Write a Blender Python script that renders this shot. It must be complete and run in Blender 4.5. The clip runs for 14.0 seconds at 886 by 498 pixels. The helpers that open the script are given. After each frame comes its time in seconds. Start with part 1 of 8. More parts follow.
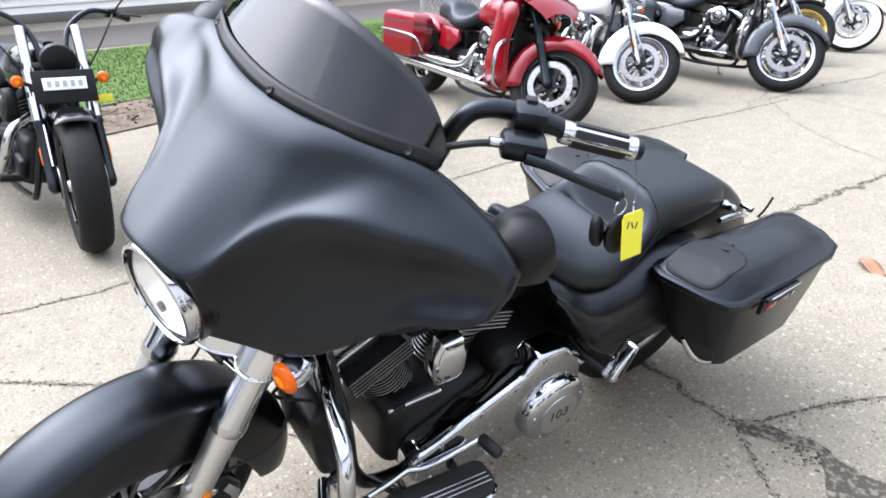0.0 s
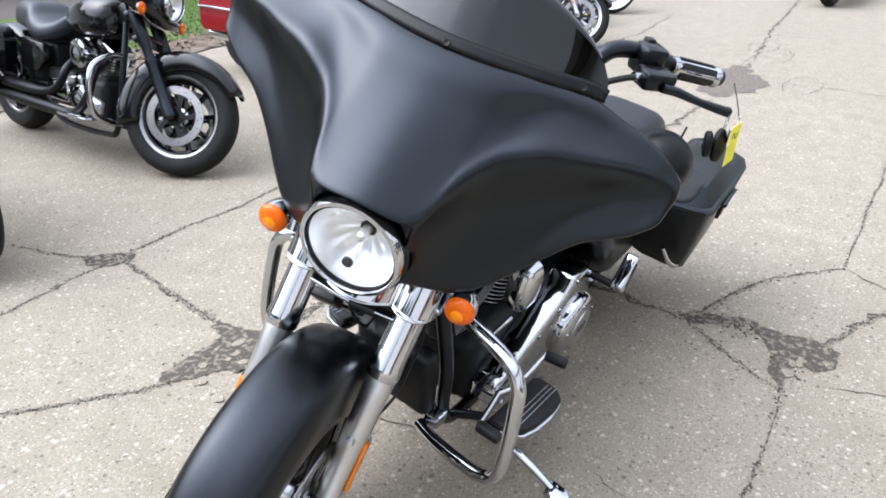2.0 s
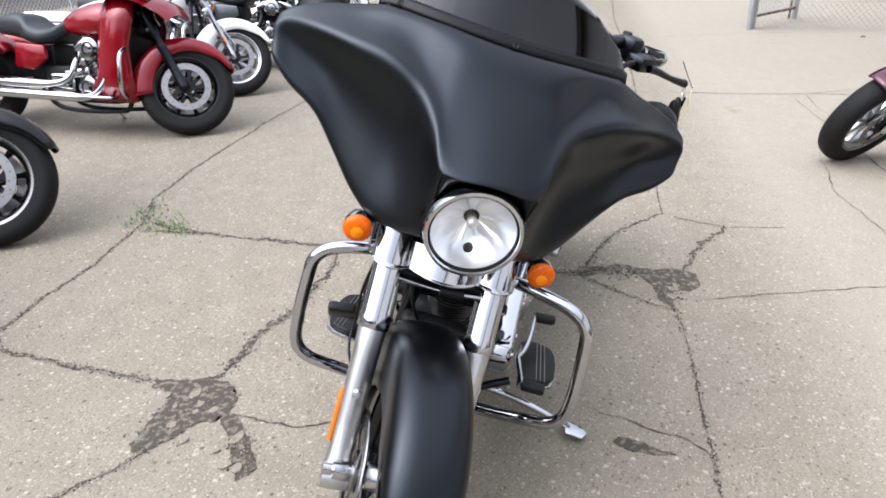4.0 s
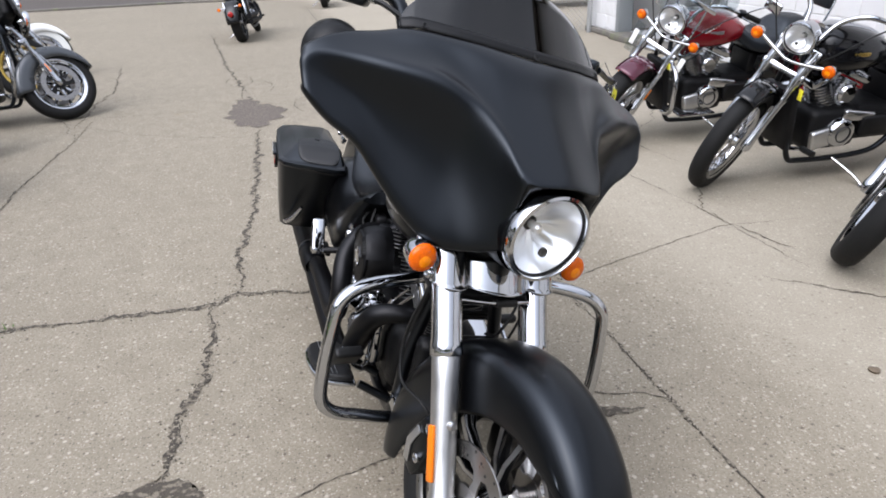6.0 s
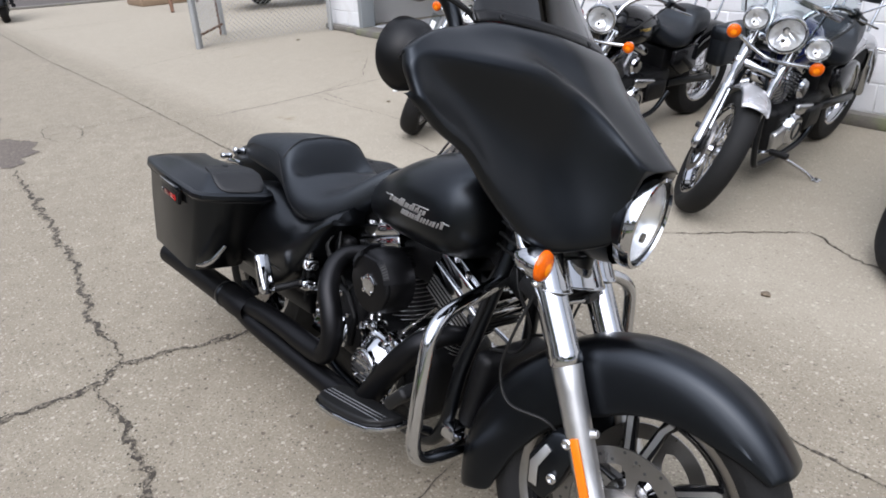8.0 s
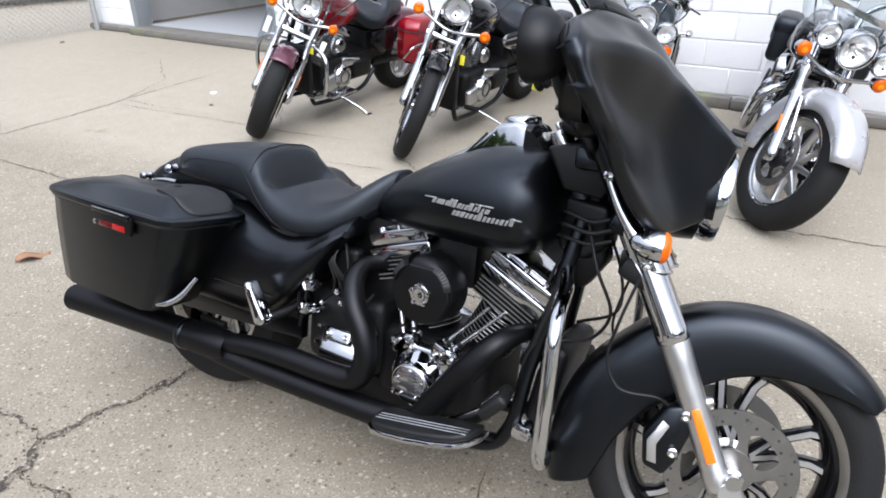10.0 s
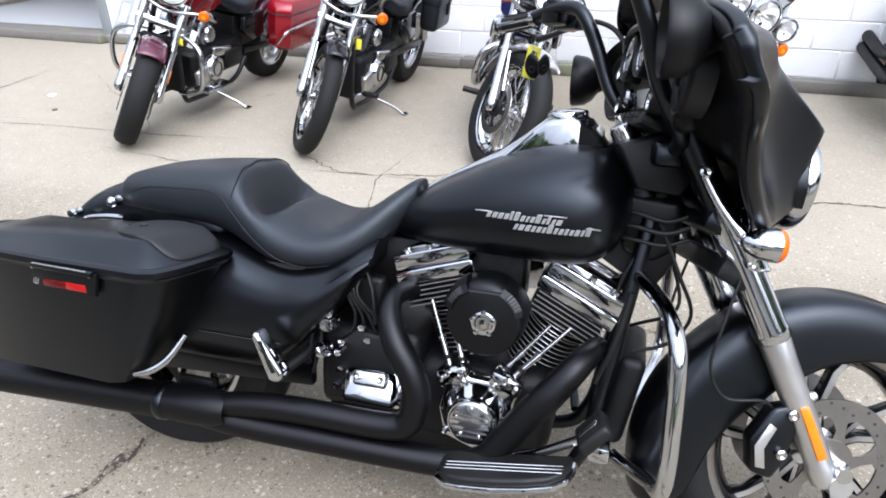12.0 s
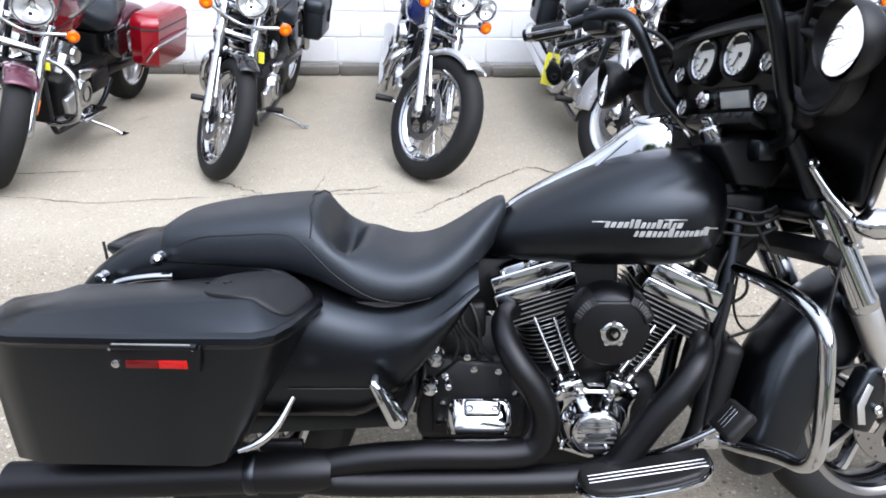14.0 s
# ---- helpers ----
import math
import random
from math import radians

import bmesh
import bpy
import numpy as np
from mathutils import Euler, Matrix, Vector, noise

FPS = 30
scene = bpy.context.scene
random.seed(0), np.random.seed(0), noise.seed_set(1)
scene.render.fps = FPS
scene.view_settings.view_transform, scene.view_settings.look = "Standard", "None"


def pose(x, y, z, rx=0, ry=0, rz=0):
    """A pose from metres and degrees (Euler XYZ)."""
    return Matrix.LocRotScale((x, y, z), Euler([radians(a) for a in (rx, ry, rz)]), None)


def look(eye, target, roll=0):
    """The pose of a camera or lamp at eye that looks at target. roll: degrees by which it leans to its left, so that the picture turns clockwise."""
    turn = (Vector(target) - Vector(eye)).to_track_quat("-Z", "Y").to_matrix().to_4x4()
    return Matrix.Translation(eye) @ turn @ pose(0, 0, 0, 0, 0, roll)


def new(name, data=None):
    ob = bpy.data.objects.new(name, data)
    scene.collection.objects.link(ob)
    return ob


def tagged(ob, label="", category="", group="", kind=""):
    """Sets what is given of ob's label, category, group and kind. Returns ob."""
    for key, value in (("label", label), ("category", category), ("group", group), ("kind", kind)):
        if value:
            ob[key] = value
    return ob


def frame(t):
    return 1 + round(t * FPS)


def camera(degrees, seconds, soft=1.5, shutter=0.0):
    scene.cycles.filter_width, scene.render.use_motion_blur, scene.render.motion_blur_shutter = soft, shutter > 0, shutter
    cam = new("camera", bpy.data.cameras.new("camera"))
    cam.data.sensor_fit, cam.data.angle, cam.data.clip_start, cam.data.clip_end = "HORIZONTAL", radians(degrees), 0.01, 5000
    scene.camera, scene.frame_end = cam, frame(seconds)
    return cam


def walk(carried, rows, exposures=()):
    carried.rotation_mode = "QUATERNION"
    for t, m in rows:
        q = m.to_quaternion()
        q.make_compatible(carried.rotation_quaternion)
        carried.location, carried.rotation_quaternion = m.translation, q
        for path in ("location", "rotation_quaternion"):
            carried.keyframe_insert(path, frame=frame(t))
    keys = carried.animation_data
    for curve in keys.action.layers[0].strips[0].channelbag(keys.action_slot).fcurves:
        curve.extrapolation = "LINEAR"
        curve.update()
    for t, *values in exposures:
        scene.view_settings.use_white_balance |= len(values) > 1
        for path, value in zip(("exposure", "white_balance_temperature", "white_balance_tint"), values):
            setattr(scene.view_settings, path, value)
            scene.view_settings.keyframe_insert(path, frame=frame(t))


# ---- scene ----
cam = camera(65.3, 14.0, soft=1.8)
PATH = [
    (0.0, (1.610, 1.353, 1.427), (0.284, -0.526, 0.350), -0.7),
    (0.5, (1.794, 1.285, 1.424), (0.309, -0.453, 0.319), -0.6),
    (1.0, (1.975, 1.208, 1.406), (0.380, -0.387, 0.237), -0.7),
    (1.5, (2.077, 1.071, 1.402), (0.357, -0.386, 0.232), -0.2),
    (2.0, (2.211, 0.978, 1.415), (0.348, -0.311, 0.264), -0.0),
    (2.2, (2.307, 0.952, 1.420), (0.374, -0.253, 0.296), 0.4),
    (4.3, (2.661, 0.284, 1.425), (0.389, 0.042, 0.318), -0.8),
    (4.5, (2.669, 0.214, 1.425), (0.386, 0.100, 0.318), -0.7),
    (5.0, (2.619, 0.056, 1.434), (0.304, 0.153, 0.394), -2.1),
    (5.5, (2.606, -0.102, 1.430), (0.299, 0.189, 0.406), -2.1),
    (6.0, (2.620, -0.313, 1.433), (0.374, 0.261, 0.394), -2.4),
    (6.5, (2.525, -0.476, 1.429), (0.357, 0.307, 0.359), -2.6),
    (7.0, (2.416, -0.622, 1.434), (0.286, 0.287, 0.392), -3.7),
    (7.5, (2.317, -0.810, 1.443), (0.306, 0.365, 0.429), -3.7),
    (8.0, (2.169, -0.910, 1.440), (0.359, 0.505, 0.357), -3.2),
    (8.5, (2.014, -0.972, 1.446), (0.282, 0.576, 0.418), -3.2),
    (9.0, (1.887, -1.137, 1.453), (0.663, 0.210, 0.626), -2.7),
    (9.2, (1.845, -1.196, 1.443), (0.687, 0.203, 0.606), -2.4),
    (11.3, (1.237, -1.317, 1.454), (0.447, 0.770, 0.240), -1.0),
    (11.5, (1.198, -1.308, 1.453), (0.476, 0.792, 0.220), -1.1),
    (12.0, (1.098, -1.266, 1.446), (0.441, 0.867, 0.232), -1.4),
    (12.5, (0.960, -1.263, 1.446), (0.393, 0.888, 0.222), -1.5),
    (13.0, (0.789, -1.344, 1.467), (0.459, 0.846, 0.224), -1.5),
    (13.5, (0.655, -1.353, 1.474), (0.466, 0.842, 0.210), -0.7),
    (14.0, (0.494, -1.290, 1.476), (0.450, 0.935, 0.252), -0.9),
]
walk(cam, [(t, look(eye, target, roll)) for t, eye, target, roll in PATH],
     [(0.0, 1.52, 6480, 10), (1.0, 1.42, 6450, 10), (2.2, 1.20, 6500, 10), (4.3, 0.84, 6750, 11), (5.0, 0.68, 6800, 11), (6.5, 0.52, 6760, 11), (7.5, 0.47, 6740, 11),
      (9.0, 0.70, 6680, 10), (11.5, 1.07, 6500, 10), (12.5, 1.14, 6480, 10), (14.0, 1.20, 6450, 10)])

# ---- daylight: bright overcast, soft sun ----
SUN_EL, SUN_AZ = 50.0, 142.0
world = bpy.data.worlds.new("overcast_sky")
scene.world = world
world.use_nodes = True
wn, wl = world.node_tree.nodes, world.node_tree.links
sky = wn.new("ShaderNodeTexSky")
sky.sky_type = "NISHITA"
sky.sun_disc = False
sky.sun_elevation = radians(SUN_EL)
sky.sun_rotation = radians(SUN_AZ)
sky.air_density, sky.dust_density, sky.ozone_density = 1.0, 4.0, 1.0
veil = wn.new("ShaderNodeHueSaturation")
veil.inputs["Saturation"].default_value = 0.95
wl.new(sky.outputs["Color"], veil.inputs["Color"])
# an even layer of cloud over most of the blue
layer = wn.new("ShaderNodeMix")
layer.data_type = "RGBA"
layer.inputs[0].default_value = 0.90
wl.new(veil.outputs["Color"], layer.inputs[6])
tufts = wn.new("ShaderNodeTexNoise")
tufts.inputs["Scale"].default_value, tufts.inputs["Detail"].default_value = 3.2, 5.0
shades = wn.new("ShaderNodeMix")
shades.data_type = "RGBA"
shades.inputs[6].default_value, shades.inputs[7].default_value = (3.1, 3.55, 4.6, 1.0), (7.6, 8.2, 9.6, 1.0)
wl.new(tufts.outputs["Fac"], shades.inputs[0])
wl.new(shades.outputs[2], layer.inputs[7])
# cloud cover: the vault is a little brighter overhead than at the horizon
coord = wn.new("ShaderNodeTexCoord")
wl.new(coord.outputs["Generated"], tufts.inputs["Vector"])
axes = wn.new("ShaderNodeSeparateXYZ")
wl.new(coord.outputs["Generated"], axes.inputs[0])
rise = wn.new("ShaderNodeMapRange")
rise.inputs["From Min"].default_value, rise.inputs["From Max"].default_value = 0.0, 1.0
rise.inputs["To Min"].default_value, rise.inputs["To Max"].default_value = 0.58, 2.0
wl.new(axes.outputs["Z"], rise.inputs["Value"])
# the veiled sun brightens the clouds on its side of the vault
_az, _el = radians(SUN_AZ), radians(SUN_EL)
_to = Vector((math.sin(_az) * math.cos(_el), math.cos(_az) * math.cos(_el), math.sin(_el)))
near_sun = wn.new("ShaderNodeVectorMath")
near_sun.operation = "DOT_PRODUCT"
near_sun.inputs[1].default_value = _to
wl.new(coord.outputs["Generated"], near_sun.inputs[0])
glow = wn.new("ShaderNodeMapRange")
glow.inputs["From Min"].default_value, glow.inputs["From Max"].default_value = 0.0, 1.0
glow.inputs["To Min"].default_value, glow.inputs["To Max"].default_value = 0.80, 4.0
lobe = wn.new("ShaderNodeMath")
lobe.operation = "POWER"
lobe.use_clamp = True
lobe.inputs[1].default_value = 6.0
wl.new(near_sun.outputs["Value"], lobe.inputs[0])
wl.new(lobe.outputs[0], glow.inputs["Value"])
veiled = wn.new("ShaderNodeMath")
veiled.operation = "MULTIPLY"
wl.new(rise.outputs["Result"], veiled.inputs[0])
wl.new(glow.outputs["Result"], veiled.inputs[1])
cloud = wn.new("ShaderNodeVectorMath")
cloud.operation = "SCALE"
wl.new(layer.outputs[2], cloud.inputs[0])
wl.new(veiled.outputs[0], cloud.inputs["Scale"])
bg = wn["Background"]
bg.inputs["Strength"].default_value = 0.117
wl.new(cloud.outputs["Vector"], bg.inputs["Color"])

sun = new("sun", bpy.data.lights.new("sun", "SUN"))
sun.data.energy, sun.data.angle, sun.data.color = 0.5, radians(75), (1.0, 0.98, 0.95)
sun.matrix_world = look(_to * 30, (0, 0, 0))


# ---- materials ----
def mat(name, col, rough=0.5, metal=0.0, var=0.12, scale=6.0, rvar=0.08, bump=0.0, bscale=180.0, coat=0.0, spec=0.5, rand=0.0, spot=None, spot_at=(0.56, 0.70), tint=None):
    """A surface with grain at two scales, uneven gloss and fine relief."""
    m = bpy.data.materials.new(name)
    m.use_nodes = True
    n, l = m.node_tree.nodes, m.node_tree.links
    b = n["Principled BSDF"]
    tc = n.new("ShaderNodeTexCoord")
    n1 = n.new("ShaderNodeTexNoise")
    n1.inputs["Scale"].default_value, n1.inputs["Detail"].default_value = scale, 5.0
    n2 = n.new("ShaderNodeTexNoise")
    n2.inputs["Scale"].default_value, n2.inputs["Detail"].default_value = bscale, 3.0
    for q in (n1, n2):
        l.new(tc.outputs["Object"], q.inputs["Vector"])
    mix = n.new("ShaderNodeMix")
    mix.data_type = "RGBA"
    lo = [max(0.0, c * (1 - var)) for c in col]
    hi = [min(1.0, c * (1 + var)) for c in col]
    mix.inputs[6].default_value, mix.inputs[7].default_value = (*lo, 1), (*hi, 1)
    add = n.new("ShaderNodeMath")
    add.operation = "MULTIPLY_ADD"
    add.inputs[1].default_value = 0.5
    half = n.new("ShaderNodeMath")
    half.operation = "MULTIPLY"
    half.inputs[1].default_value = 0.5
    l.new(n1.outputs["Fac"], half.inputs[0])
    l.new(n2.outputs["Fac"], add.inputs[0])
    l.new(half.outputs[0], add.inputs[2])
    fac = add.outputs[0]
    if rand:
        oi = n.new("ShaderNodeObjectInfo")
        ra = n.new("ShaderNodeMath")
        ra.operation = "MULTIPLY_ADD"
        ra.inputs[1].default_value = rand
        l.new(oi.outputs["Random"], ra.inputs[0])
        l.new(fac, ra.inputs[2])
        fac = ra.outputs[0]
    l.new(fac, mix.inputs[0])
    colour = mix.outputs[2]
    if spot:
        ramp = n.new("ShaderNodeValToRGB")
        ramp.color_ramp.elements[0].position, ramp.color_ramp.elements[1].position = spot_at
        n3 = n.new("ShaderNodeTexNoise")
        n3.inputs["Scale"].default_value, n3.inputs["Detail"].default_value = scale * 0.4, 6.0
        l.new(tc.outputs["Object"], n3.inputs["Vector"])
        l.new(n3.outputs["Fac"], ramp.inputs[0])
        m2 = n.new("ShaderNodeMix")
        m2.data_type = "RGBA"
        l.new(ramp.outputs["Color"], m2.inputs[0])
        l.new(colour, m2.inputs[6])
        m2.inputs[7].default_value = (*spot, 1)
        colour = m2.outputs[2]
    l.new(colour, b.inputs["Base Color"])
    rr = n.new("ShaderNodeMapRange")
    rr.inputs["To Min"].default_value, rr.inputs["To Max"].default_value = max(0.02, rough - rvar), min(1.0, rough + rvar)
    l.new(n1.outputs["Fac"], rr.inputs["Value"])
    l.new(rr.outputs["Result"], b.inputs["Roughness"])
    b.inputs["Metallic"].default_value = metal
    b.inputs["Coat Weight"].default_value = coat * 0.6
    b.inputs["Coat Roughness"].default_value = 0.06
    b.inputs["Specular IOR Level"].default_value = spec * (0.4 if coat else 1.0)
    if tint:
        b.inputs["Specular Tint"].default_value = (*tint, 1)
    if bump:
        bp = n.new("ShaderNodeBump")
        bp.inputs["Strength"].default_value, bp.inputs["Distance"].default_value = bump, 0.004
        l.new(n2.outputs["Fac"], bp.inputs["Height"])
        l.new(bp.outputs["Normal"], b.inputs["Normal"])
    return m


def glass(name, tint, rough=0.02, gloss_add=0.0):
    """Thin clear or smoked sheet: light passes tinted, the gloss grows at glancing angles."""
    m = bpy.data.materials.new(name)
    m.use_nodes = True
    n, l = m.node_tree.nodes, m.node_tree.links
    n.remove(n["Principled BSDF"])
    tr, gl, mx, fr = n.new("ShaderNodeBsdfTransparent"), n.new("ShaderNodeBsdfGlossy"), n.new("ShaderNodeMixShader"), n.new("ShaderNodeLayerWeight")
    tr.inputs["Color"].default_value = (*tint, 1)
    gl.inputs["Roughness"].default_value = rough
    fr.inputs["Blend"].default_value = 0.5
    steep = n.new("ShaderNodeMath")
    steep.operation = "POWER"
    steep.inputs[1].default_value = 4.0
    gain = n.new("ShaderNodeMath")
    gain.operation = "MULTIPLY_ADD"
    gain.inputs[1].default_value, gain.inputs[2].default_value = 0.9, 0.05 + gloss_add
    l.new(fr.outputs["Facing"], steep.inputs[0])
    l.new(steep.outputs[0], gain.inputs[0])
    l.new(gain.outputs[0], mx.inputs[0])
    l.new(tr.outputs[0], mx.inputs[1])
    l.new(gl.outputs[0], mx.inputs[2])
    l.new(mx.outputs[0], n["Material Output"].inputs["Surface"])
    return m


def concrete_mat():
    m = bpy.data.materials.new("weathered_concrete")
    m.use_nodes = True
    n, l = m.node_tree.nodes, m.node_tree.links
    b = n["Principled BSDF"]
    tc = n.new("ShaderNodeTexCoord")

    def noise_tex(scale, detail):
        q = n.new("ShaderNodeTexNoise")
        q.inputs["Scale"].default_value, q.inputs["Detail"].default_value = scale, detail
        l.new(tc.outputs["Object"], q.inputs["Vector"])
        return q

    def mixed(fac, a, c):
        q = n.new("ShaderNodeMix")
        q.data_type = "RGBA"
        l.new(fac, q.inputs[0])
        for k, v in ((6, a), (7, c)):
            if isinstance(v, tuple):
                q.inputs[k].default_value = (*v, 1)
            else:
                l.new(v, q.inputs[k])
        return q.outputs[2]

    def ramp(src, a, c):
        q = n.new("ShaderNodeMapRange")
        q.inputs["From Min"].default_value, q.inputs["From Max"].default_value = a, c
        l.new(src, q.inputs["Value"])
        return q.outputs["Result"]

    big, mid, fine = noise_tex(0.7, 6), noise_tex(7, 6), noise_tex(95, 4)
    colour = mixed(ramp(big.outputs["Fac"], 0.35, 0.65), (0.234, 0.205, 0.158), (0.280, 0.247, 0.192))
    colour = mixed(ramp(mid.outputs["Fac"], 0.30, 0.72), (0.196, 0.169, 0.129), colour)
    colour = mixed(ramp(fine.outputs["Fac"], 0.28, 0.66), (0.168, 0.145, 0.108), colour)
    for scale, light, dark in ((46, 0.80, 0.85), (95, 0.71, 0.755), (185, 0.67, 0.685)):
        vor = n.new("ShaderNodeTexVoronoi")
        vor.inputs["Scale"].default_value = scale
        l.new(tc.outputs["Object"], vor.inputs["Vector"])
        sep = n.new("ShaderNodeSeparateColor")
        l.new(vor.outputs["Color"], sep.inputs[0])
        near = ramp(vor.outputs["Distance"], 0.42, 0.20)
        for out, lim, tone in ((0, light, (0.345, 0.312, 0.252)), (1, dark, (0.096, 0.078, 0.058))):
            mul = n.new("ShaderNodeMath")
            mul.operation = "MULTIPLY"
            l.new(near, mul.inputs[0])
            l.new(ramp(sep.outputs[out], lim, lim + 0.10), mul.inputs[1])
            colour = mixed(mul.outputs[0], colour, tone)
    # the ground towards the wall is mixed paler, from y 1.15 to 1.60
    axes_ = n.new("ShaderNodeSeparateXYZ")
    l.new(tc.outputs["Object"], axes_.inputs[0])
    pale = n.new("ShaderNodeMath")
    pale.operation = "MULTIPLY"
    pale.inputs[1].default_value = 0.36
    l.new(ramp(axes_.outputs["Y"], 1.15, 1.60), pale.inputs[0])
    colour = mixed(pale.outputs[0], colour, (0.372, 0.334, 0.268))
    stain = noise_tex(2.6, 3)
    colour = mixed(ramp(stain.outputs["Fac"], 0.70, 0.80), colour, (0.193, 0.154, 0.100))
    l.new(colour, b.inputs["Base Color"])
    b.inputs["Roughness"].default_value = 0.88
    b.inputs["Specular IOR Level"].default_value = 0.3
    bp = n.new("ShaderNodeBump")
    bp.inputs["Strength"].default_value, bp.inputs["Distance"].default_value = 0.5, 0.004
    l.new(fine.outputs["Fac"], bp.inputs["Height"])
    l.new(bp.outputs["Normal"], b.inputs["Normal"])
    return m


